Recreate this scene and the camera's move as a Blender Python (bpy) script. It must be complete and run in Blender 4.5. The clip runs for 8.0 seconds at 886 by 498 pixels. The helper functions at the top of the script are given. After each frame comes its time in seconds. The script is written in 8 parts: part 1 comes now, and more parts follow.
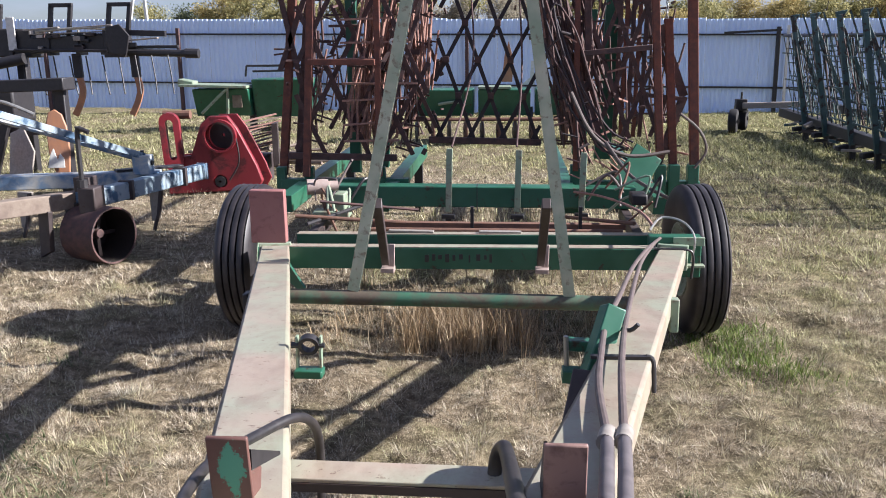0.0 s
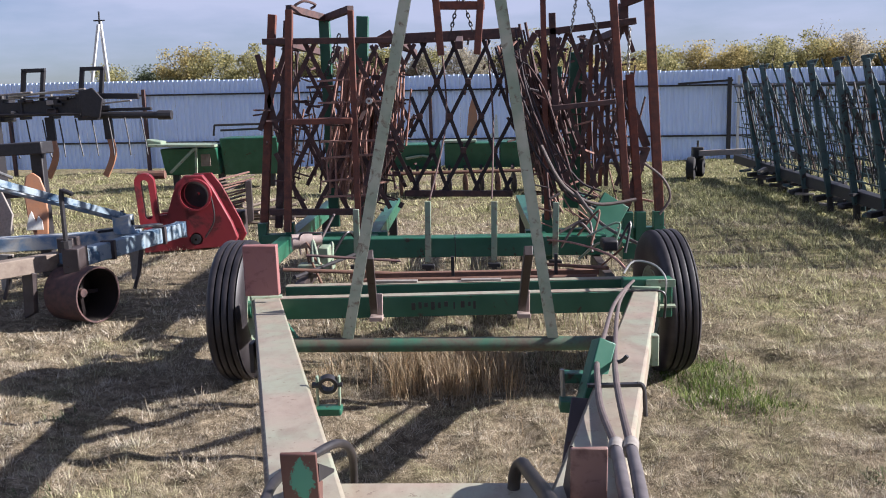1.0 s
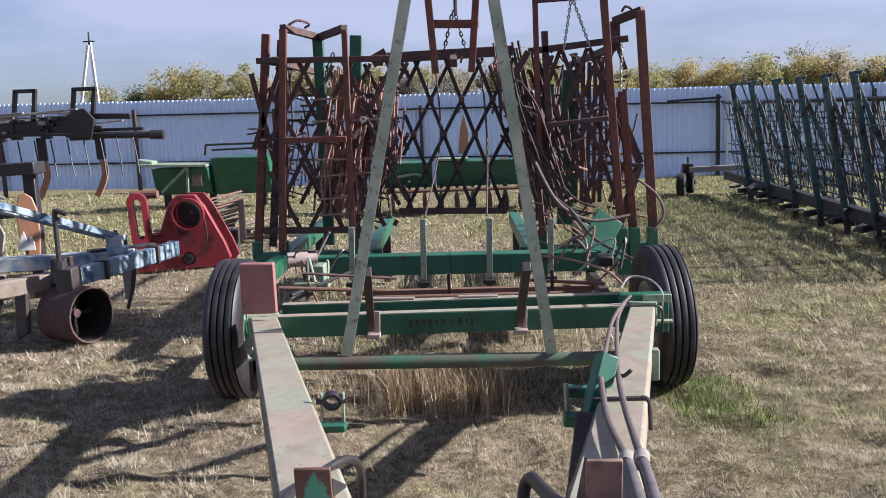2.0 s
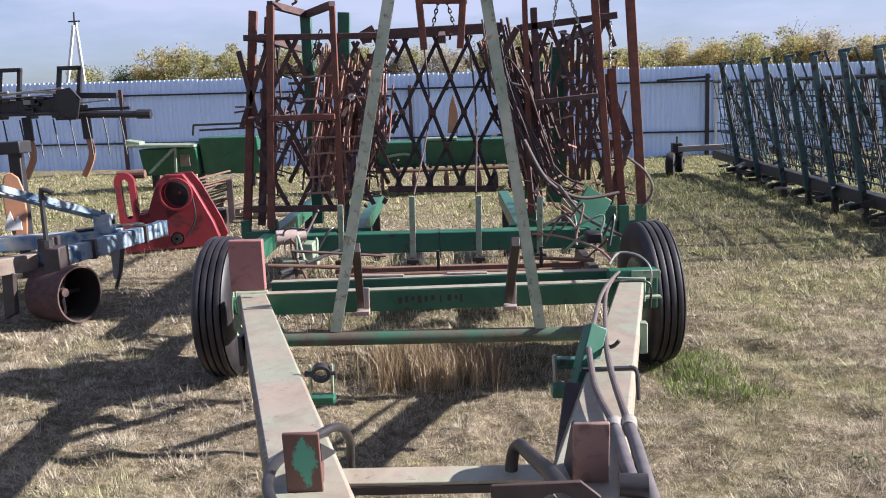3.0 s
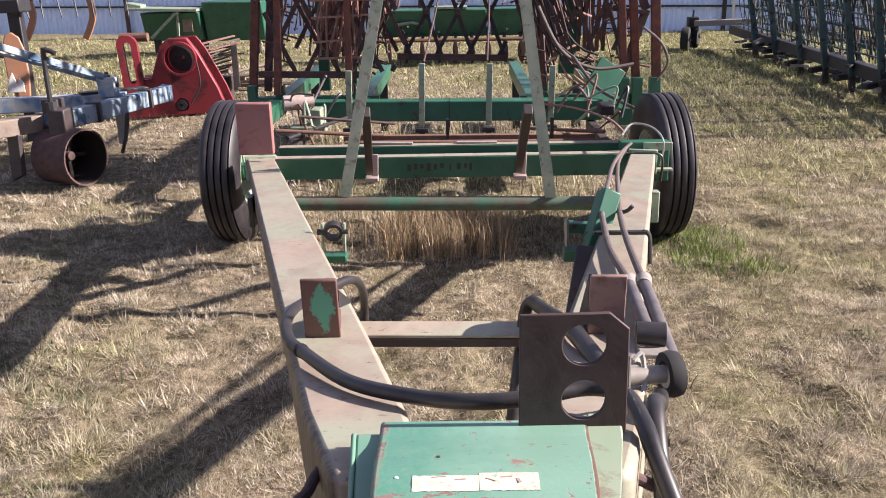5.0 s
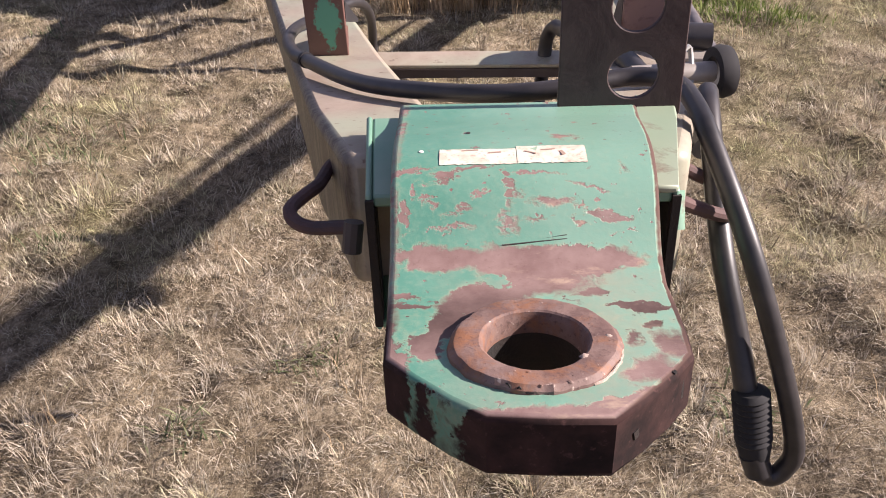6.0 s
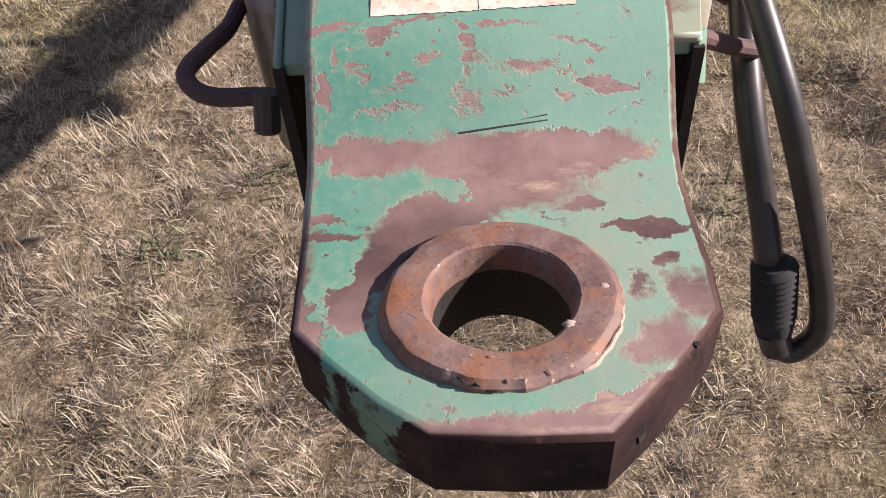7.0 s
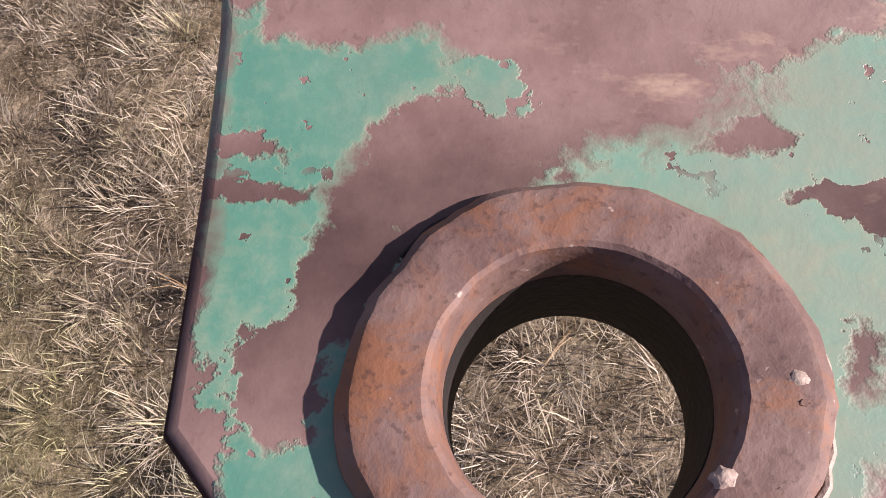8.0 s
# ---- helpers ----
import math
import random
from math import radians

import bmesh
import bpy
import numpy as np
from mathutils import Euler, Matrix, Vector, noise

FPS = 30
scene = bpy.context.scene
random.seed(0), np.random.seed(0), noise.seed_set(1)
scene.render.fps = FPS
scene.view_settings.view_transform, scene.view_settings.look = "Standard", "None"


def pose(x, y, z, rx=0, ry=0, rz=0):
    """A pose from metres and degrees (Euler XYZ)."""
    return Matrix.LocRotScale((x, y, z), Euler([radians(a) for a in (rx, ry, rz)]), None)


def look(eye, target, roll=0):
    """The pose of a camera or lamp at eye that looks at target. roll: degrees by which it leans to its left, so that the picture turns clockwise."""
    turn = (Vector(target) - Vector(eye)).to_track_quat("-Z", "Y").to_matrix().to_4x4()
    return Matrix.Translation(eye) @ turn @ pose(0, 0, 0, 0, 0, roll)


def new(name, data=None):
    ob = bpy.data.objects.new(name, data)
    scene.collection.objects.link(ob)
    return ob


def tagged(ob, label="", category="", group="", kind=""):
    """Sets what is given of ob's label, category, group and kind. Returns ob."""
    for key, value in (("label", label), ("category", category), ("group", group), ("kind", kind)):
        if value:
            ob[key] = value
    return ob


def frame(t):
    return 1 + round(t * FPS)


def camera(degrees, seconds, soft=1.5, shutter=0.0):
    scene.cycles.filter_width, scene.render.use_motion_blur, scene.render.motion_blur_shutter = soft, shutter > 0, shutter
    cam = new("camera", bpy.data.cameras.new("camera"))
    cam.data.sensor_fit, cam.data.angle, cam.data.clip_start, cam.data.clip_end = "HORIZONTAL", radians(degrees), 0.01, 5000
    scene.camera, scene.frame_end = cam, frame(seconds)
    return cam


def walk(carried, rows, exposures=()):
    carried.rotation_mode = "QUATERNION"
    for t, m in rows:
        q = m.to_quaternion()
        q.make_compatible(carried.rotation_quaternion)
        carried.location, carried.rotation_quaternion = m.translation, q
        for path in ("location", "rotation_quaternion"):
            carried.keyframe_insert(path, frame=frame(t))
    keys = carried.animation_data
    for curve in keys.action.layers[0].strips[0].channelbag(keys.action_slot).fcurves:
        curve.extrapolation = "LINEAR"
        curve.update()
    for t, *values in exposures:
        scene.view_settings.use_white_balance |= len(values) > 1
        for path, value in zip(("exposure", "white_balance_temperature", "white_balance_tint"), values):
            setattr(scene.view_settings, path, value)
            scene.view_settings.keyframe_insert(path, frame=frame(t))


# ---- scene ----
cam = camera(53.3, 8.0, soft=1.0)
PATH = [
    (0, (0.265, -0.034, 1.675), (0.118, 1.906, 1.212), -0.7),
    (0.5, (0.226, -0.165, 1.718), (0.093, 1.79, 1.316), -2.3),
    (1, (0.163, -0.268, 1.707), (0.1, 1.7, 1.358), -1.8),
    (1.5, (0.135, -0.287, 1.715), (0.083, 1.688, 1.407), -2.0),
    (2.8, (0.123, -0.247, 1.671), (0.104, 1.727, 1.354), -2.2),
    (3, (0.129, -0.276, 1.673), (0.111, 1.693, 1.322), -2.2),
    (3.5, (0.116, -0.295, 1.671), (0.094, 1.663, 1.261), -2.0),
    (4, (0.108, -0.294, 1.662), (0.066, 1.655, 1.215), -2.0),
    (4.2, (0.109, -0.283, 1.653), (0.066, 1.66, 1.179), -2.0),
    (5.3, (0.093, -0.25, 1.592), (0.046, 1.604, 0.844), -0.6),
    (5.4, (0.087, -0.24, 1.576), (0.033, 1.59, 0.77), -0.5),
    (5.5, (0.087, -0.237, 1.564), (0.027, 1.562, 0.692), -1.1),
    (6, (0.082, -0.205, 1.506), (0.024, 1.477, 0.426), -2.0),
    (6.5, (0.081, -0.177, 1.499), (0.034, 1.474, 0.37), -2.1),
    (6.8, (0.1, -0.103, 1.476), (0.05, 1.459, 0.228), -2.7),
    (6.9, (0.106, -0.084, 1.476), (0.04, 1.389, 0.125), -3.8),
    (7, (0.107, -0.043, 1.468), (0.044, 1.312, -0.002), -4.8),
    (7.2, (0.108, 0.027, 1.444), (-0.013, 1.066, -0.26), -8.8),
    (7.5, (0.111, 0.09, 1.404), (-0.078, 0.975, -0.38), -13.3),
    (8, (0.103, 0.14, 1.369), (-0.041, 0.864, -0.49), -10.0),
]
walk(cam, [(t, look(eye, target, roll)) for t, eye, target, roll in PATH],
     [(0.0, 1.50, 6050, 12), (0.5, 1.42, 6050, 13), (1.0, 1.30, 6050, 13), (1.5, 1.28, 6000, 12), (3.0, 1.50, 6050, 12), (3.5, 1.60, 6100, 13), (4.2, 1.62, 6150, 14),
      (5.5, 1.50, 6700, 20), (6.5, 1.31, 6700, 21), (7.0, 1.21, 6700, 22), (7.5, 1.12, 6650, 24), (8.0, 1.06, 6650, 25)])

# ---- light ----
SUN_WAY = Vector((1.80, 0.0, 1.0)).normalized()
world = bpy.data.worlds.new("sky")
scene.world = world
world.use_nodes = True
wn, wl = world.node_tree.nodes, world.node_tree.links
wn.clear()
sky = wn.new("ShaderNodeTexSky")
sky.sky_type = "NISHITA"
sky.sun_disc = False
sky.sun_elevation = math.asin(SUN_WAY.z)
sky.sun_rotation = math.atan2(SUN_WAY.x, SUN_WAY.y)
sky.dust_density = 0.6
coord = wn.new("ShaderNodeTexCoord")
stretch = wn.new("ShaderNodeMapping")
stretch.inputs["Scale"].default_value = (1.0, 1.0, 4.5)
cloud = wn.new("ShaderNodeTexNoise")
cloud.inputs["Scale"].default_value = 1.7
cloud.inputs["Detail"].default_value = 7.0
cloud.inputs["Roughness"].default_value = 0.55
cramp = wn.new("ShaderNodeValToRGB")
cramp.color_ramp.elements[0].position = 0.40
cramp.color_ramp.elements[1].position = 0.62
cramp.color_ramp.elements[1].color = (0.85, 0.85, 0.85, 1)
cmix = wn.new("ShaderNodeMix")
cmix.data_type = "RGBA"
cmix.inputs[7].default_value = (7.6, 8.0, 10.3, 1)
back = wn.new("ShaderNodeBackground")
back.inputs["Strength"].default_value = 0.032
wout = wn.new("ShaderNodeOutputWorld")
wl.new(coord.outputs["Generated"], stretch.inputs["Vector"])
wl.new(stretch.outputs[0], cloud.inputs["Vector"])
wl.new(cloud.outputs["Fac"], cramp.inputs["Fac"])
wl.new(cramp.outputs["Color"], cmix.inputs["Factor"])
tint = wn.new("ShaderNodeMix")
tint.data_type, tint.blend_type = "RGBA", "MULTIPLY"
tint.inputs[0].default_value = 1.0
tint.inputs[7].default_value = (0.82, 0.92, 1.24, 1)
wl.new(sky.outputs["Color"], tint.inputs[6])
wl.new(tint.outputs[2], cmix.inputs[6])
wl.new(cmix.outputs[2], back.inputs["Color"])
wl.new(back.outputs[0], wout.inputs["Surface"])
sun = new("sun", bpy.data.lights.new("sun", "SUN"))
sun.data.energy = 5.0
sun.data.angle = radians(0.9)
sun.data.color = (1.0, 0.94, 0.86)
sun.matrix_world = look(SUN_WAY * 60, (0, 0, 0))


# ---- materials ----
class Mat:
    """A node material under construction."""

    def __init__(self, name, rough=0.6, metal=0.0):
        self.m = bpy.data.materials.new(name)
        self.m.use_nodes = True
        self.n, self.l = self.m.node_tree.nodes, self.m.node_tree.links
        self.b = self.n["Principled BSDF"]
        self.b.inputs["Roughness"].default_value = rough
        self.b.inputs["Metallic"].default_value = metal
        self.tc = self.n.new("ShaderNodeTexCoord")

    def noise(self, scale, detail=5.0, rough=0.6, stretch=None, where="Object", distort=0.0):
        t = self.n.new("ShaderNodeTexNoise")
        t.inputs["Scale"].default_value = scale
        t.inputs["Detail"].default_value = detail
        t.inputs["Roughness"].default_value = rough
        t.inputs["Distortion"].default_value = distort
        src = self.tc.outputs[where]
        if stretch:
            mp = self.n.new("ShaderNodeMapping")
            mp.inputs["Scale"].default_value = stretch
            self.l.new(src, mp.inputs["Vector"])
            src = mp.outputs[0]
        self.l.new(src, t.inputs["Vector"])
        return t.outputs["Fac"]

    def step(self, value, lo, hi):
        r = self.n.new("ShaderNodeMapRange")
        r.inputs["From Min"].default_value = lo
        r.inputs["From Max"].default_value = hi
        self.l.new(value, r.inputs["Value"])
        return r.outputs["Result"]

    def math(self, op, a, b=0.0):
        k = self.n.new("ShaderNodeMath")
        k.operation = op
        for slot, v in ((0, a), (1, b)):
            if isinstance(v, (int, float)):
                k.inputs[slot].default_value = v
            else:
                self.l.new(v, k.inputs[slot])
        return k.outputs[0]

    def mix(self, fac, a, b):
        k = self.n.new("ShaderNodeMix")
        k.data_type = "RGBA"
        for slot, v in ((0, fac), (6, a), (7, b)):
            if isinstance(v, (int, float)):
                k.inputs[slot].default_value = v
            elif isinstance(v, tuple):
                k.inputs[slot].default_value = (*v, 1)
            else:
                self.l.new(v, k.inputs[slot])
        return k.outputs[2]

    def ramp(self, fac, stops):
        r = self.n.new("ShaderNodeValToRGB")
        e = r.color_ramp.elements
        while len(e) < len(stops):
            e.new(0.5)
        for k, (p, c) in enumerate(stops):
            e[k].position, e[k].color = p, (*c, 1)
        self.l.new(fac, r.inputs["Fac"])
        return r.outputs["Color"]

    def color(self, c):
        if isinstance(c, tuple):
            self.b.inputs["Base Color"].default_value = (*c, 1)
        else:
            self.l.new(c, self.b.inputs["Base Color"])

    def rough(self, v):
        self.l.new(v, self.b.inputs["Roughness"])

    def bump(self, height, strength=0.3, distance=0.002):
        k = self.n.new("ShaderNodeBump")
        k.inputs["Strength"].default_value = strength
        k.inputs["Distance"].default_value = distance
        self.l.new(height, k.inputs["Height"])
        self.l.new(k.outputs[0], self.b.inputs["Normal"])


def painted(name, paint, under, worn=0.45, scale=14.0, rough=0.45, fade=None, grit=60.0, soft=0.015):
    """Old paint over primer or rust, with chips and dust."""
    m = Mat(name, rough)
    big = m.noise(scale, 6.0, 0.62, distort=0.4)
    fine = m.noise(grit, 4.0, 0.7)
    tone = m.noise(scale * 0.3, 3.0)
    base = m.mix(m.step(tone, 0.35, 0.7), paint, fade or tuple(min(1, c * 1.25 + 0.02) for c in paint))
    rust = m.mix(fine, under, tuple(c * 0.6 for c in under))
    both = m.math("ADD", big, m.math("MULTIPLY", m.math("SUBTRACT", fine, 0.5), 0.12))
    mask = m.step(both, 1.0 - worn - soft, 1.0 - worn + soft)
    m.color(m.mix(mask, base, rust))
    m.rough(m.math("ADD", m.math("MULTIPLY", mask, 0.3), m.math("ADD", m.math("MULTIPLY", fine, 0.2), rough - 0.1)))
    m.bump(m.math("SUBTRACT", m.math("MULTIPLY", fine, 0.3), mask), 0.25, 0.0015)
    return m.m


def rusty(name, a, b, scale=18.0, rough=0.8):
    m = Mat(name, rough)
    n1, n2 = m.noise(scale, 6.0, 0.65), m.noise(scale * 7, 3.0, 0.6)
    col = m.mix(m.step(n1, 0.35, 0.65), a, b)
    m.color(m.mix(m.math("MULTIPLY", n2, 0.5), col, tuple(c * 0.45 for c in a)))
    m.bump(n2, 0.35, 0.002)
    return m.m


def plain(name, a, b, scale=20.0, rough=0.6, metal=0.0, bump=0.1):
    m = Mat(name, rough, metal)
    n = m.noise(scale, 5.0)
    m.color(m.mix(m.step(n, 0.3, 0.7), a, b))
    m.bump(n, bump, 0.002)
    return m.m


GREEN = painted("dark_green_paint", (0.009, 0.078, 0.043), (0.055, 0.036, 0.026), 0.35, 11.0, 0.42, (0.028, 0.115, 0.072), soft=0.03)
MINT_OLD = painted("pale_green_paint", (0.19, 0.27, 0.19), (0.20, 0.15, 0.11), 0.40, 18.0, 0.42, (0.27, 0.30, 0.22), soft=0.06)


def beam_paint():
    """Dusty faded paint on top; faces towards -x are darker, peeled to rust in upright streaks."""
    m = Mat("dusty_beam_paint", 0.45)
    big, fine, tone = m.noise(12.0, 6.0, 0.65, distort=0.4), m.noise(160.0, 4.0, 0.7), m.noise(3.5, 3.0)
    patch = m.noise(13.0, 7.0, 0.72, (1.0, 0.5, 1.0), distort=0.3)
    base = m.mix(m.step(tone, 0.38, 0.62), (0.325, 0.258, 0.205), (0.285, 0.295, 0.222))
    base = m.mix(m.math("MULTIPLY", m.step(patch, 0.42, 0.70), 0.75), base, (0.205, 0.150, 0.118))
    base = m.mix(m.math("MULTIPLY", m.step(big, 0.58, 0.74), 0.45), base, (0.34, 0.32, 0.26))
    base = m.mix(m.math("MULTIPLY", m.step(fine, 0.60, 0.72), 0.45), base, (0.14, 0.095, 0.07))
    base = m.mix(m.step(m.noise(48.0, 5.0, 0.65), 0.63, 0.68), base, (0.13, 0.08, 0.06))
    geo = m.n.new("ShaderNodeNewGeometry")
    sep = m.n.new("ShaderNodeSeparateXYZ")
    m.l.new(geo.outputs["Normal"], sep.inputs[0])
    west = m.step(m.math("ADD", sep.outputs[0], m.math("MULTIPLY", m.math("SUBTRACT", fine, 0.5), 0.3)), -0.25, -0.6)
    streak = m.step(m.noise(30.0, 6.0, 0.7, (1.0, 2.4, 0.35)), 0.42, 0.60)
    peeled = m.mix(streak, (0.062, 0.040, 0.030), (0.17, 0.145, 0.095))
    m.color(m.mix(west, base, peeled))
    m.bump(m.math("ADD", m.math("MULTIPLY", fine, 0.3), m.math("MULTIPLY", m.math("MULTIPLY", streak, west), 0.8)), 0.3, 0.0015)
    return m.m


BEAM = beam_paint()
MINT_BOX = painted("mint_box_paint", (0.085, 0.225, 0.16), (0.17, 0.12, 0.09), 0.38, 20.0, 0.42, (0.18, 0.27, 0.20), soft=0.03)
MAST = painted("chalky_mast_paint", (0.23, 0.29, 0.215), (0.19, 0.145, 0.105), 0.38, 22.0, 0.45, (0.40, 0.405, 0.33), soft=0.06)
PALE_BLUE = painted("bleached_blue_paint", (0.20, 0.26, 0.31), (0.06, 0.12, 0.20), 0.46, 8.0, 0.5, (0.28, 0.32, 0.35), soft=0.05)
RED_PLATE = painted("red_primer", (0.25, 0.105, 0.10), (0.20, 0.085, 0.08), 0.36, 14.0, 0.55, (0.28, 0.13, 0.122), soft=0.10)
BROWN_PLATE = painted("dull_brown_primer", (0.21, 0.125, 0.105), (0.14, 0.075, 0.062), 0.42, 20.0, 0.55, (0.24, 0.15, 0.13), soft=0.08)
RED = painted("red_paint", (0.165, 0.009, 0.016), (0.090, 0.012, 0.015), 0.42, 6.0, 0.5, (0.205, 0.018, 0.026), soft=0.06)
BLUE = painted("blue_paint", (0.07, 0.15, 0.26), (0.50, 0.50, 0.48), 0.50, 7.0, 0.5, (0.27, 0.35, 0.44), soft=0.10)
TEAL = painted("dark_teal_paint", (0.020, 0.058, 0.062), (0.040, 0.030, 0.028), 0.45, 8.0, 0.6, (0.06, 0.10, 0.105))
HARROW = rusty("harrow_iron", (0.118, 0.058, 0.052), (0.042, 0.030, 0.033))
HARROW_RED = rusty("harrow_frame_rust", (0.20, 0.066, 0.042), (0.085, 0.036, 0.032))
NET = rusty("dark_net_iron", (0.052, 0.034, 0.036), (0.024, 0.022, 0.030))
TINES = rusty("rusty_tines", (0.42, 0.23, 0.18), (0.21, 0.11, 0.092), 30.0)
RUST = rusty("brown_rust", (0.20, 0.10, 0.065), (0.12, 0.065, 0.05), 25.0)
DARK = plain("dark_steel", (0.014, 0.013, 0.015), (0.028, 0.025, 0.028), 30.0, 0.5)
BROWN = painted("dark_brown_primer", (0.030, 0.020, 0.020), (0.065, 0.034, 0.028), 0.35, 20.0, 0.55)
STEEL = plain("dull_steel", (0.25, 0.25, 0.24), (0.38, 0.37, 0.35), 30.0, 0.4, 0.6)
RUBBER = plain("black_rubber", (0.008, 0.0075, 0.009), (0.018, 0.016, 0.018), 12.0, 0.85)
TYRE = plain("dusty_tyre_rubber", (0.007, 0.006, 0.008), (0.036, 0.030, 0.033), 9.0, 0.48)
HOSE = plain("black_hose", (0.011, 0.010, 0.011), (0.036, 0.031, 0.032), 28.0, 0.42)
HOSE_GREY = plain("grey_hose_sleeve", (0.070, 0.060, 0.064), (0.125, 0.108, 0.110), 25.0, 0.5)
PINKISH = plain("faded_pink_primer", (0.27, 0.20, 0.18), (0.36, 0.29, 0.26), 25.0, 0.55)
CLAMP = plain("dull_grey_clamp", (0.20, 0.175, 0.155), (0.30, 0.27, 0.24), 40.0, 0.45)
HOSE_BROWN = plain("dusty_brown_hose", (0.075, 0.056, 0.052), (0.125, 0.095, 0.088), 25.0, 0.55)
WHITE = plain("chalky_white_paint", (0.5, 0.48, 0.45), (0.68, 0.66, 0.62), 25.0, 0.55)
ORANGE = rusty("orange_worn_steel", (0.44, 0.20, 0.10), (0.33, 0.17, 0.11), 10.0, 0.55)
CONCRETE = plain("whitened_concrete", (0.5, 0.5, 0.5), (0.62, 0.62, 0.62), 4.0, 0.8)
WOODY = rusty("grey_wood", (0.25, 0.2, 0.16), (0.15, 0.11, 0.09), 12.0)


def spots(m, vec, rows):
    """The strongest of several soft oval patches: x, y, half width, half depth, turn in degrees, weight."""
    best = None
    for x0, y0, rx, ry, turn, weight in rows:
        mp = m.n.new("ShaderNodeMapping")
        mp.vector_type = "TEXTURE"
        mp.inputs["Location"].default_value = (x0, y0, 1.2)
        mp.inputs["Rotation"].default_value = (0, 0, radians(turn))
        mp.inputs["Scale"].default_value = (rx, ry, 5.0)
        g = m.n.new("ShaderNodeTexGradient")
        g.gradient_type = "SPHERICAL"
        m.l.new(vec, mp.inputs["Vector"])
        m.l.new(mp.outputs[0], g.inputs["Vector"])
        s = m.math("MULTIPLY", g.outputs["Fac"], weight)
        best = s if best is None else m.math("MAXIMUM", best, s)
    return best


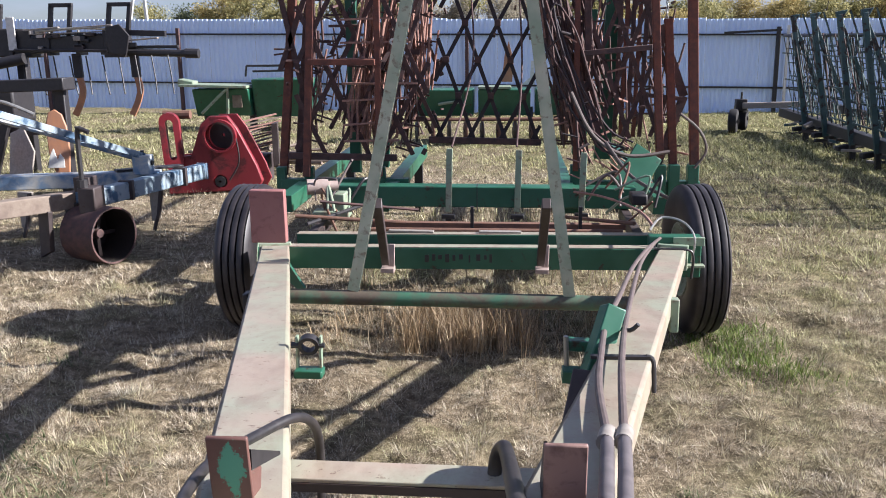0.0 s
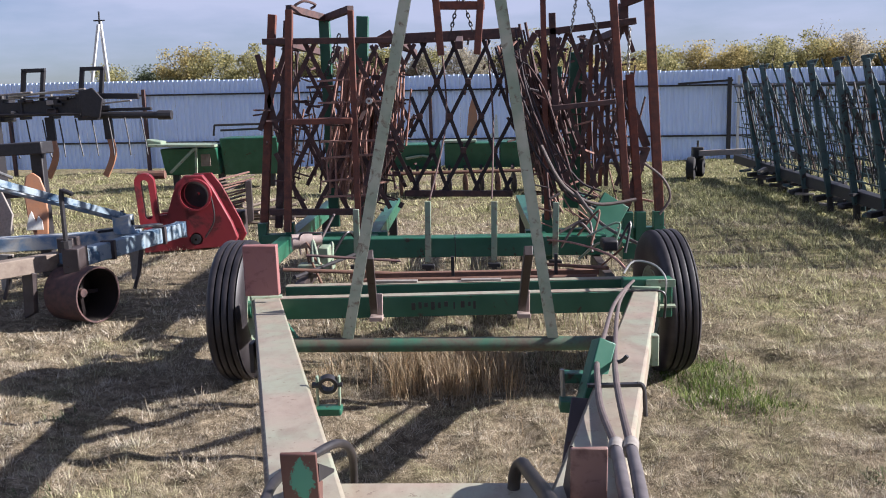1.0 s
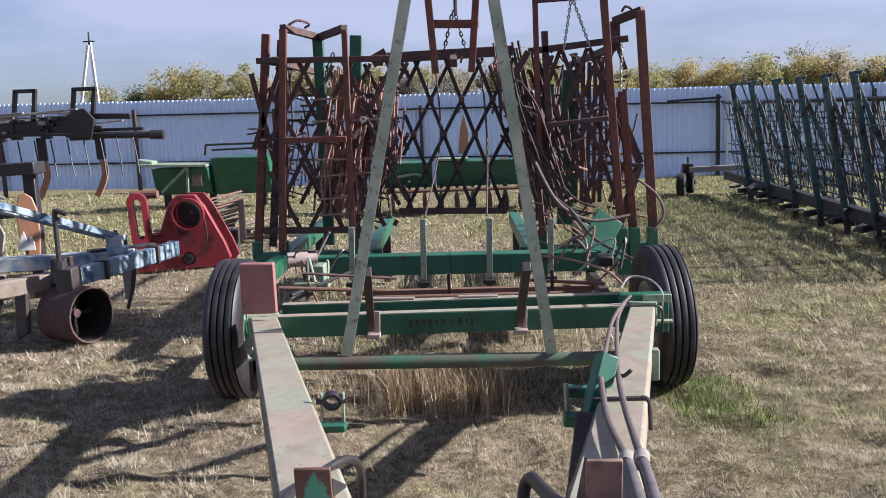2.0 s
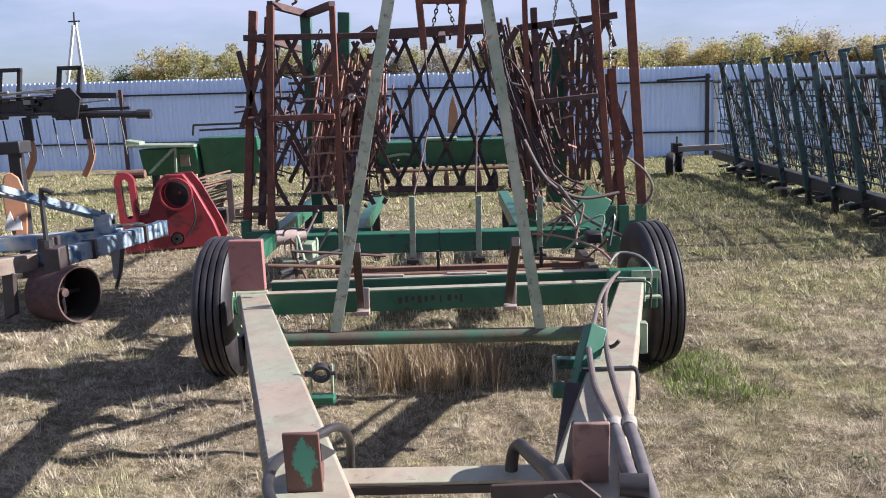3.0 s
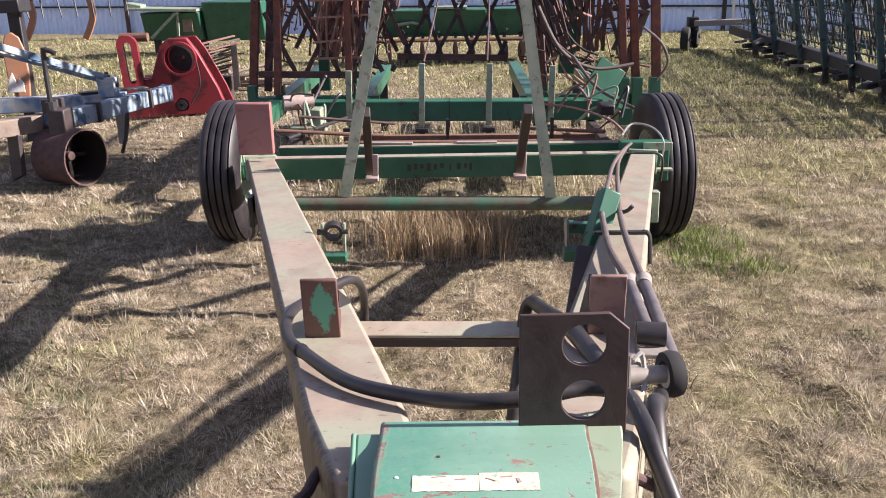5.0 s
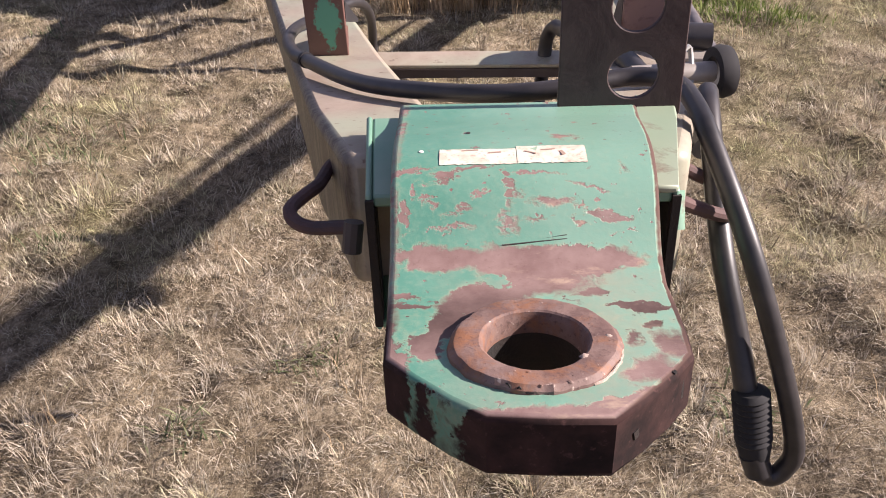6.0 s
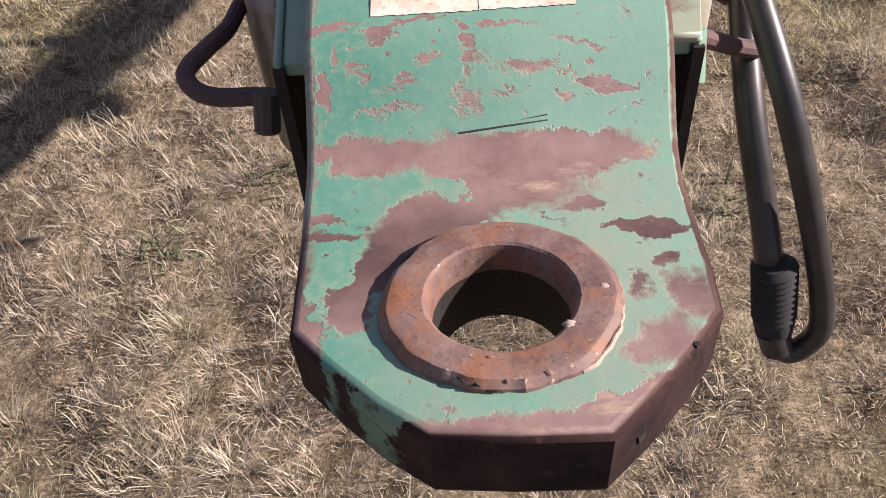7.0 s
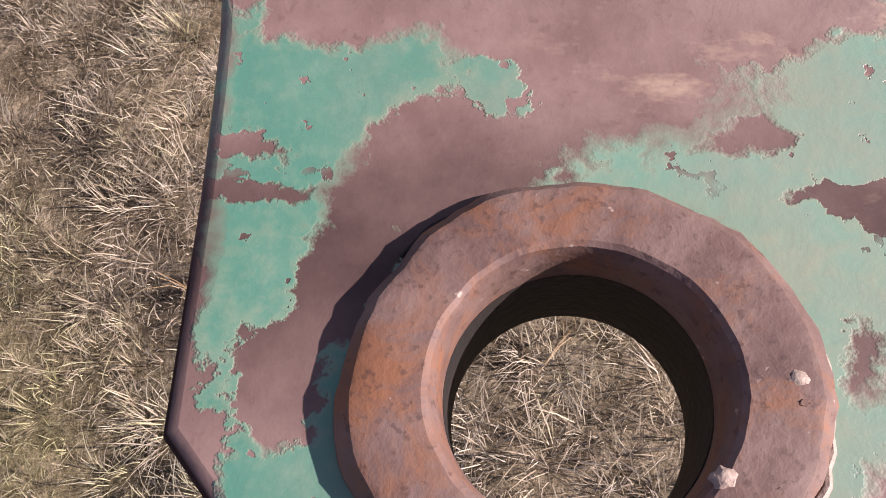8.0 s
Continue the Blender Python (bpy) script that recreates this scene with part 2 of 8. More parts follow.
def tongue_paint():
    """Mint paint over brown primer; rubbed bare across the bend, round the eye, along the rim and in scrapes."""
    m = Mat("chipped_mint_paint", 0.45)
    sep = m.n.new("ShaderNodeSeparateXYZ")
    m.l.new(m.tc.outputs["Object"], sep.inputs[0])
    x, y, z = sep.outputs
    wob = m.n.new("ShaderNodeTexNoise")
    wob.inputs["Scale"].default_value, wob.inputs["Detail"].default_value, wob.inputs["Roughness"].default_value = 55.0, 5.5, 0.66
    m.l.new(m.tc.outputs["Object"], wob.inputs["Vector"])
    shift = m.n.new("ShaderNodeVectorMath")
    shift.operation = "MULTIPLY_ADD"
    shift.inputs[1].default_value = (0.034, 0.026, 0.0)
    m.l.new(wob.outputs["Color"], shift.inputs[0])
    back = m.n.new("ShaderNodeVectorMath")
    back.operation = "SUBTRACT"
    back.inputs[1].default_value = (0.017, 0.013, 0.0)
    m.l.new(m.tc.outputs["Object"], back.inputs[0])
    m.l.new(back.outputs[0], shift.inputs[2])
    vec = shift.outputs[0]
    fine = m.noise(210.0, 4.0, 0.65)
    mid = m.noise(70.0, 6.0, 0.65, distort=0.6)
    wide = m.noise(24.0, 4.0, 0.6)
    worn = spots(m, vec, [
        (0.125, 0.250, 0.066, 0.022, 6, 1.1), (0.090, 0.233, 0.038, 0.024, 30, 1.2), (0.070, 0.210, 0.014, 0.034, -15, 1.2),
        (0.057, 0.180, 0.014, 0.022, 0, 1.2), (0.040, 0.164, 0.010, 0.024, 10, 1.3), (0.160, 0.238, 0.014, 0.009, 0, 1.3),
        (0.183, 0.221, 0.021, 0.006, -8, 1.2), (0.187, 0.199, 0.008, 0.005, 0, 1.1), (0.196, 0.176, 0.015, 0.020, 10, 1.3),
        (0.176, 0.155, 0.026, 0.014, 30, 1.3), (0.165, 0.128, 0.038, 0.012, 12, 1.1), (0.043, 0.236, 0.012, 0.004, 0, 1.1),
        (0.046, 0.224, 0.018, 0.004, 3, 1.2), (0.12, 0.115, 0.085, 0.013, 0, 1.2), (0.055, 0.140, 0.012, 0.034, -40, 1.1),
        (0.118, 0.205, 0.048, 0.020, 0, 0.8), (0.165, 0.272, 0.045, 0.010, -2, 0.8), (0.172, 0.185, 0.006, 0.012, 12, 0.8)])
    kept = spots(m, vec, [(0.064, 0.150, 0.016, 0.016, -35, 1.0), (0.092, 0.132, 0.022, 0.011, -15, 1.0), (0.146, 0.137, 0.026, 0.010, 12, 1.0), (0.101, 0.253, 0.009, 0.010, 0, 0.8), (0.075, 0.172, 0.007, 0.016, 0, 0.9)])
    scrape = spots(m, vec, [
        (0.111, 0.325, 0.008, 0.026, 8, 1.1), (0.063, 0.331, 0.018, 0.010, 15, 1.1), (0.141, 0.312, 0.030, 0.006, -9, 1.1), (0.176, 0.305, 0.022, 0.006, -12, 1.1),
        (0.077, 0.308, 0.017, 0.006, 10, 1.1), (0.108, 0.299, 0.014, 0.012, 0, 1.1), (0.057, 0.314, 0.007, 0.011, 15, 1.0), (0.156, 0.301, 0.010, 0.004, 0, 0.9),
        (0.041, 0.304, 0.004, 0.016, 5, 0.9), (0.095, 0.352, 0.05, 0.006, 2, 0.7), (0.045, 0.338, 0.030, 0.005, 22, 0.9), (0.150, 0.385, 0.02, 0.02, 0, 0.7), (0.19, 0.34, 0.01, 0.012, 20, 0.7),
        (0.085, 0.340, 0.035, 0.0028, 8, 1.0), (0.130, 0.334, 0.030, 0.0024, -4, 0.9), (0.165, 0.322, 0.026, 0.0026, -14, 1.0), (0.070, 0.297, 0.024, 0.0026, 6, 1.0),
        (0.048, 0.321, 0.004, 0.012, 20, 1.0), (0.090, 0.318, 0.012, 0.004, 25, 1.0), (0.130, 0.301, 0.016, 0.0024, 3, 0.9), (0.185, 0.293, 0.016, 0.0026, 0, 0.9)])
    bent = m.n.new("ShaderNodeSeparateXYZ")
    m.l.new(vec, bent.inputs[0])
    bx, by = bent.outputs[0], bent.outputs[1]
    band = m.math("MULTIPLY", m.math("MULTIPLY", m.step(by, 0.259, 0.269), m.step(by, 0.289, 0.281)), m.math("MULTIPLY", m.step(bx, 0.036, 0.046), m.step(bx, 0.205, 0.165)))
    rim = m.step(x, 0.0415, 0.034)
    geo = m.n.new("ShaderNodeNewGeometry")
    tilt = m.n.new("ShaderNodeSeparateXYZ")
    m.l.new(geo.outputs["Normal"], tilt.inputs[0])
    # Front and lower faces, whose primer takes painted shade below.
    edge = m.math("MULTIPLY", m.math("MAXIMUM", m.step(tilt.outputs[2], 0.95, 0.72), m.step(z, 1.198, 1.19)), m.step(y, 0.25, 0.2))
    noise = m.math("ADD", m.math("MULTIPLY", m.math("SUBTRACT", mid, 0.5), 0.62), m.math("MULTIPLY", m.math("SUBTRACT", fine, 0.5), 0.30))
    score = m.math("ADD", noise, m.math("MULTIPLY", m.math("SUBTRACT", wide, 0.5), 0.35))
    score = m.math("ADD", score, m.math("SUBTRACT", worn, m.math("MULTIPLY", kept, 1.5)))
    score = m.math("ADD", score, m.math("MULTIPLY", scrape, m.step(m.noise(90.0, 6.0, 0.75, (1.0, 2.2, 1.0)), 0.34, 0.52)))
    for weight, mask in ((0.80, band), (0.42, rim), (0.36, edge), (0.65, m.step(tilt.outputs[0], 0.15, 0.45))):
        score = m.math("ADD", score, m.math("MULTIPLY", mask, weight))
    soft = m.math("MULTIPLY", m.step(m.noise(17.0, 3.0), 0.42, 0.62), 0.16)
    bare = m.math("DIVIDE", m.math("SUBTRACT", score, m.math("SUBTRACT", 0.385, soft)), m.math("ADD", 0.085, m.math("MULTIPLY", soft, 2.6)))
    bare = m.step(bare, 0.0, 1.0)
    chips = m.math("MULTIPLY", m.step(m.noise(130.0, 4.0, 0.6), 0.645, 0.66), m.step(wide, 0.40, 0.5))
    bare = m.math("MAXIMUM", bare, chips)
    faded = m.step(m.math("ADD", x, m.math("MULTIPLY", m.math("SUBTRACT", wide, 0.5), 0.14)), 0.05, 0.155)
    green = m.mix(faded, (0.070, 0.205, 0.150), (0.155, 0.285, 0.218))
    green = m.mix(m.math("MULTIPLY", m.step(fine, 0.45, 0.8), 0.35), green, (0.24, 0.30, 0.22))
    green = m.mix(m.math("MULTIPLY", m.step(score, 0.22, 0.38), 0.22), green, (0.33, 0.30, 0.19))
    haze = m.math("MULTIPLY", m.step(m.math("ADD", m.noise(21.0, 5.0, 0.6), m.math("MULTIPLY", fine, 0.15)), 0.47, 0.66), m.math("MULTIPLY", m.step(by, 0.29, 0.262), m.step(bx, 0.055, 0.10)))
    green = m.mix(m.math("MULTIPLY", haze, 0.32), green, (0.29, 0.215, 0.165))
    tone = m.step(m.noise(38.0, 6.0, 0.65), 0.36, 0.66)
    primer = m.mix(tone, (0.160, 0.094, 0.084), (0.235, 0.155, 0.138))
    pale = m.math("MULTIPLY", m.step(m.noise(30.0, 5.0, 0.7, (1, 2.2, 1)), 0.54, 0.68), m.step(x, 0.09, 0.14))
    primer = m.mix(m.math("MULTIPLY", pale, 0.7), primer, (0.40, 0.29, 0.21))
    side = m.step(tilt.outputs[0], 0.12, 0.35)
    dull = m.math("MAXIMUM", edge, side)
    # Primer darkened on sunward faces against glare; shade painted on front faces.
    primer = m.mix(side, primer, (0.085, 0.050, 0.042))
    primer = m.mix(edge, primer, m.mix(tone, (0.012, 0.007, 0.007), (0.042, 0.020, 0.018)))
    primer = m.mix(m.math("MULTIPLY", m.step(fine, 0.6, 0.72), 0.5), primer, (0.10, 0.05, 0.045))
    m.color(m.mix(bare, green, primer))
    m.rough(m.math("ADD", 0.34, m.math("ADD", m.math("MULTIPLY", dull, 0.3), m.math("ADD", m.math("MULTIPLY", bare, 0.18), m.math("MULTIPLY", fine, 0.12)))))
    m.l.new(m.math("SUBTRACT", 0.5, m.math("MULTIPLY", dull, 0.32)), m.b.inputs["Specular IOR Level"])
    m.bump(m.math("SUBTRACT", m.math("ADD", m.math("MULTIPLY", fine, 0.5), m.math("MULTIPLY", mid, 0.6)), bare), 0.4, 0.0007)
    return m.m


TONGUE = tongue_paint()
PRIMER_BARS = plain("faded_print", (0.36, 0.25, 0.20), (0.28, 0.19, 0.15), 60.0, 0.6)


def ring_rust():
    m = Mat("worn_rusty_eye", 0.6, 0.0)
    n1, n2, n3 = m.noise(48.0, 6.0, 0.7, distort=0.5), m.noise(420.0, 3.0), m.noise(38.0, 4.0, 0.65)
    col = m.mix(m.step(n3, 0.38, 0.62), (0.105, 0.058, 0.050), (0.185, 0.118, 0.10))
    col = m.mix(m.math("MULTIPLY", m.step(n1, 0.46, 0.62), 0.8), col, (0.215, 0.085, 0.036))
    col = m.mix(m.step(m.noise(130.0, 4.0, 0.6), 0.665, 0.70), col, (0.36, 0.27, 0.23))
    col = m.mix(m.math("MULTIPLY", m.step(n2, 0.58, 0.68), 0.55), col, (0.05, 0.024, 0.02))
    m.color(col)
    m.b.inputs["Roughness"].default_value = 0.72
    m.bump(m.math("ADD", n2, m.math("MULTIPLY", n1, 1.5)), 0.35, 0.0007)
    return m.m


RING = ring_rust()
# Black for painted shade inside hollow parts, and for cracks.
BORE = rusty("black_for_shade_and_cracks", (0.016, 0.008, 0.006), (0.005, 0.004, 0.004), 60.0, 0.8)
HOLDER = painted("dark_red_brown_primer", (0.046, 0.025, 0.024), (0.038, 0.020, 0.019), 0.4, 24.0, 0.65, (0.055, 0.031, 0.029), soft=0.2)
WELD = plain("pale_weld_spatter", (0.26, 0.18, 0.15), (0.36, 0.29, 0.24), 200.0, 0.6, 0.0, 0.5)


def bracket_paint():
    """Brown primer with a patch of mint paint left in the middle."""
    m = Mat("primer_with_mint_patch", 0.55)
    sep = m.n.new("ShaderNodeSeparateXYZ")
    m.l.new(m.tc.outputs["Object"], sep.inputs[0])
    dx = m.math("MULTIPLY", m.math("SUBTRACT", sep.outputs[0], -0.122), 1.0 / 0.019)
    dz = m.math("MULTIPLY", m.math("SUBTRACT", sep.outputs[2], 1.086), 1.0 / 0.045)
    r = m.math("ADD", m.math("MULTIPLY", m.math("ABSOLUTE", dx), 0.85), m.math("MULTIPLY", m.math("ABSOLUTE", dz), 0.85))
    n = m.noise(160.0, 5.0, 0.65)
    score = m.math("ADD", r, m.math("ADD", m.math("MULTIPLY", m.math("SUBTRACT", n, 0.5), 1.5), m.math("MULTIPLY", m.math("SUBTRACT", m.noise(38.0, 7.0, 0.7, (1.6, 1, 0.8), distort=0.6), 0.5), 2.0)))
    n2 = m.noise(40.0, 5.0)
    m.color(m.mix(m.step(score, 0.82, 1.0), (0.075, 0.27, 0.185), m.mix(n2, (0.15, 0.07, 0.055), (0.08, 0.04, 0.035))))
    m.bump(n, 0.2, 0.001)
    return m.m


BRACKET = bracket_paint()


def yard_zone(m):
    """Where the yard is greener, shared by the ground and the grass on it."""
    sep = m.n.new("ShaderNodeSeparateXYZ")
    m.l.new(m.tc.outputs["Object"], sep.inputs[0])
    spread = m.math("ADD", m.math("MULTIPLY", m.noise(1.1, 5.0, 0.65), 1.0), m.math("MULTIPLY", m.noise(0.25, 3.0), 0.5))
    right = m.math("MULTIPLY", m.step(sep.outputs[0], 0.5, 2.5), m.step(sep.outputs[1], 3.0, 8.0))
    back = m.step(sep.outputs[1], 9.0, 15.0)
    return m.math("ADD", spread, m.math("ADD", m.math("MULTIPLY", right, 0.14), m.math("MULTIPLY", back, 0.14)))


def ground_material():
    m = Mat("dry_ground", 0.95)
    n2 = m.noise(16.0, 7.0, 0.75)
    fibres = None
    for turn in ((150.0, 22.0, 1.0), (26.0, 170.0, 1.0)):
        f = m.noise(1.0, 4.0, 0.7, turn, distort=2.5)
        fibres = f if fibres is None else m.math("MAXIMUM", fibres, f)
    n4 = m.math("ADD", m.math("MULTIPLY", m.noise(140.0, 5.0, 0.75), 0.5), m.math("MULTIPLY", fibres, 0.5))
    both = m.math("ADD", m.math("MULTIPLY", n2, 0.45), m.math("MULTIPLY", n4, 0.55))
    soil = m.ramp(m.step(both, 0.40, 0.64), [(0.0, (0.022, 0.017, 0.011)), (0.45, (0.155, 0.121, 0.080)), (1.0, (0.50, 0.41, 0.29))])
    green = m.ramp(m.step(both, 0.40, 0.64), [(0.0, (0.04, 0.038, 0.02)), (0.5, (0.14, 0.125, 0.062)), (1.0, (0.29, 0.25, 0.14))])
    m.color(m.mix(m.step(yard_zone(m), 0.72, 0.98), soil, green))
    m.bump(both, 1.0, 0.02)
    m.b.inputs["Specular IOR Level"].default_value = 0.1
    return m.m


def blade_material(name, dry, green, bias):
    m = Mat(name, 0.75)
    geo = m.n.new("ShaderNodeNewGeometry")
    rnd = geo.outputs["Random Per Island"]
    straw = m.ramp(rnd, dry)
    grey = m.ramp(rnd, [(0.0, (0.11, 0.10, 0.078)), (0.5, (0.34, 0.32, 0.255)), (1.0, (0.66, 0.62, 0.54))])
    straw = m.mix(m.math("MULTIPLY", m.step(m.noise(5.5, 5.0, 0.7), 0.54, 0.62), 0.75), straw, grey)
    pink = m.ramp(rnd, [(0.0, (0.16, 0.115, 0.085)), (0.5, (0.42, 0.32, 0.245)), (1.0, (0.68, 0.57, 0.48))])
    straw = m.mix(m.math("MULTIPLY", m.step(m.noise(3.7, 5.0, 0.7, (1, 1, 0), distort=1.0), 0.58, 0.68), 0.55), straw, pink)
    grn = m.ramp(rnd, green)
    straw = m.mix(m.math("MULTIPLY", m.step(m.noise(2.3, 5.0, 0.7, (1, 1, 0)), 0.50, 0.66), 0.42), straw, (0.78, 0.69, 0.55))
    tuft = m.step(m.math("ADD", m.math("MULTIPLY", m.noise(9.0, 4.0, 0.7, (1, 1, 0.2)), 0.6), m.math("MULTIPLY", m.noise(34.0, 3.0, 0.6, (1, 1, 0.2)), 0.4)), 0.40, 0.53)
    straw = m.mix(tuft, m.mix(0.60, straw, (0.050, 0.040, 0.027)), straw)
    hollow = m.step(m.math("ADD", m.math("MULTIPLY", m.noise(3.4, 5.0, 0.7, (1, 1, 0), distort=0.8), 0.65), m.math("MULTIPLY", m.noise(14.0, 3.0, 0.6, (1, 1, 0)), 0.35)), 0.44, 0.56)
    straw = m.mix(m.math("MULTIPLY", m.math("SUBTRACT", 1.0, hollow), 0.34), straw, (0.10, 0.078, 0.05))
    zone = yard_zone(m)
    fleck = m.math("ADD", zone, m.math("MULTIPLY", m.math("SUBTRACT", m.noise(13.0, 4.0, 0.7), 0.5), 0.7))
    m.color(m.mix(m.step(m.math("ADD", fleck, m.math("MULTIPLY", m.math("SUBTRACT", rnd, 0.5), 0.3)), bias - 0.10, bias + 0.10), straw, grn))
    m.b.inputs["Specular IOR Level"].default_value = 0.2
    thin = m.n.new("ShaderNodeBsdfTranslucent")
    both = m.n.new("ShaderNodeMixShader")
    both.inputs[0].default_value = 0.22
    m.l.new(m.b.inputs["Base Color"].links[0].from_socket, thin.inputs["Color"])
    m.l.new(m.b.outputs[0], both.inputs[1])
    m.l.new(thin.outputs[0], both.inputs[2])
    m.l.new(both.outputs[0], m.n["Material Output"].inputs["Surface"])
    return m.m


STRAW = [(0.0, (0.075, 0.057, 0.036)), (0.3, (0.36, 0.29, 0.205)), (0.65, (0.62, 0.525, 0.40)), (1.0, (0.86, 0.78, 0.655))]
LUSH = [(0.0, (0.080, 0.090, 0.034)), (0.5, (0.30, 0.30, 0.135)), (1.0, (0.60, 0.56, 0.33))]
GROUND = ground_material()
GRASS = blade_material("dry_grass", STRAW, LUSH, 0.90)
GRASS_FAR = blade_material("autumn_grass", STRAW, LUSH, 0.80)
GRASS_GREEN = blade_material("green_grass", LUSH, [(0.0, (0.06, 0.09, 0.02)), (0.6, (0.13, 0.18, 0.04)), (1.0, (0.25, 0.28, 0.09))], 0.5)
STALK = blade_material("tall_straw", [(0.0, (0.24, 0.15, 0.075)), (0.5, (0.52, 0.37, 0.215)), (1.0, (0.68, 0.53, 0.35))], STRAW, 1.05)


def leaf_material(name, stops):
    m = Mat(name, 0.7)
    geo = m.n.new("ShaderNodeNewGeometry")
    col = m.ramp(geo.outputs["Random Per Island"], stops)
    m.color(col)
    m.b.inputs["Specular IOR Level"].default_value = 0.2
    thin = m.n.new("ShaderNodeBsdfTranslucent")
    both = m.n.new("ShaderNodeMixShader")
    both.inputs[0].default_value = 0.5
    m.l.new(col, thin.inputs["Color"])
    m.l.new(m.b.outputs[0], both.inputs[1])
    m.l.new(thin.outputs[0], both.inputs[2])
    m.l.new(both.outputs[0], m.n["Material Output"].inputs["Surface"])
    return m.m


LEAF_YELLOW = leaf_material("yellowing_leaves", [(0.0, (0.20, 0.165, 0.075)), (0.5, (0.39, 0.32, 0.135)), (1.0, (0.54, 0.44, 0.21))])
LEAF_OLIVE = leaf_material("olive_leaves", [(0.0, (0.15, 0.15, 0.07)), (0.5, (0.31, 0.29, 0.135)), (1.0, (0.45, 0.40, 0.20))])
LEAF_DARK = leaf_material("dark_leaves", [(0.0, (0.06, 0.08, 0.05)), (0.6, (0.12, 0.14, 0.08)), (1.0, (0.20, 0.21, 0.11))])
LEAF_BROWN = leaf_material("thin_brown_twigs", [(0.0, (0.25, 0.22, 0.17)), (1.0, (0.48, 0.43, 0.33))])
BARK = rusty("bark", (0.12, 0.10, 0.08), (0.07, 0.055, 0.045), 6.0)


def fence_material():
    m = Mat("blue_grey_sheet_steel", 0.42, 0.0)
    n, n2 = m.noise(0.8, 4.0), m.noise(9.0, 5.0, 0.7, (1, 1, 0.2))
    col = m.mix(n, (0.56, 0.68, 0.92), (0.61, 0.73, 0.95))
    m.color(m.mix(m.math("MULTIPLY", m.step(n2, 0.5, 0.8), 0.25), col, (0.40, 0.43, 0.50)))
    return m.m


FENCE = fence_material()


# ---- mesh helpers ----
def thing(name, label, category, group="", kind="", at=(0, 0, 0)):
    ob = new(name)
    ob.empty_display_size = 0.1
    ob.location = at
    return tagged(ob, label, category, group, kind)


def place(ob):
    """Where an object stands in the world."""
    return place(ob.parent) @ ob.matrix_parent_inverse @ ob.matrix_basis if ob.parent else ob.matrix_basis.copy()


def part(name, bm, material, parent=None, label="", bevel=0.0, sharp=35.0):
    """Links a bmesh, in world coordinates, as one mesh object under a thing or a part."""
    me = bpy.data.meshes.new(name)
    bmesh.ops.recalc_face_normals(bm, faces=bm.faces)
    bm.to_mesh(me)
    bm.free()
    me.materials.append(material)
    me.polygons.foreach_set("use_smooth", [True] * len(me.polygons))
    me.set_sharp_from_angle(angle=radians(sharp))
    ob = new(name, me)
    if bevel:
        mod = ob.modifiers.new("edges", "BEVEL")
        mod.width, mod.segments, mod.limit_method, mod.angle_limit = bevel, 2, "ANGLE", radians(40)
    if parent:
        ob.parent = parent
        ob.matrix_parent_inverse = place(parent).inverted()
    if label:
        ob["label"] = label
    return ob


def axes(p, q, up=(0, 0, 1)):
    d = (Vector(q) - Vector(p)).normalized()
    u = Vector(up)
    if abs(d.dot(u.normalized())) > 0.99:
        u = Vector((0, 1, 0))
    side = d.cross(u).normalized()
    return d, side, side.cross(d).normalized()


def bar(bm, p, q, w, h, up=(0, 0, 1)):
    """A rectangular bar from p to q, w across and h along up."""
    d, s, u = axes(p, q, up)
    c = []
    for e in (Vector(p), Vector(q)):
        for a, b in ((-1, -1), (1, -1), (1, 1), (-1, 1)):
            c.append(bm.verts.new(e + s * (a * w / 2) + u * (b * h / 2)))
    for f in ((0, 1, 2, 3), (7, 6, 5, 4), (0, 4, 5, 1), (1, 5, 6, 2), (2, 6, 7, 3), (3, 7, 4, 0)):
        bm.faces.new([c[k] for k in f])
    return bm


def box(bm, x0, x1, y0, y1, z0, z1):
    return bar(bm, ((x0 + x1) / 2, y0, (z0 + z1) / 2), ((x0 + x1) / 2, y1, (z0 + z1) / 2), abs(x1 - x0), abs(z1 - z0))


def angle_iron(bm, p, q, w, t, up=(0, 0, 1), flip=1):
    d, s, u = axes(p, q, up)
    bar(bm, p, q, w, t, up)
    o = s * (flip * (w - t) / 2) - u * ((w - t) / 2)
    return bar(bm, Vector(p) + o, Vector(q) + o, t, w - 2 * t, up)


def curve_points(pts, per=6):
    """A smooth line through the given points."""
    v = [Vector(p) for p in pts]
    if len(v) < 3:
        return v
    out = []
    for k in range(len(v) - 1):
        a, b, c, d = v[max(k - 1, 0)], v[k], v[k + 1], v[min(k + 2, len(v) - 1)]
        for s in range(per):
            t = s / per
            out.append(0.5 * (2 * b + (c - a) * t + (2 * a - 5 * b + 4 * c - d) * t * t + (3 * b - a - 3 * c + d) * t ** 3))
    return out + [v[-1]]


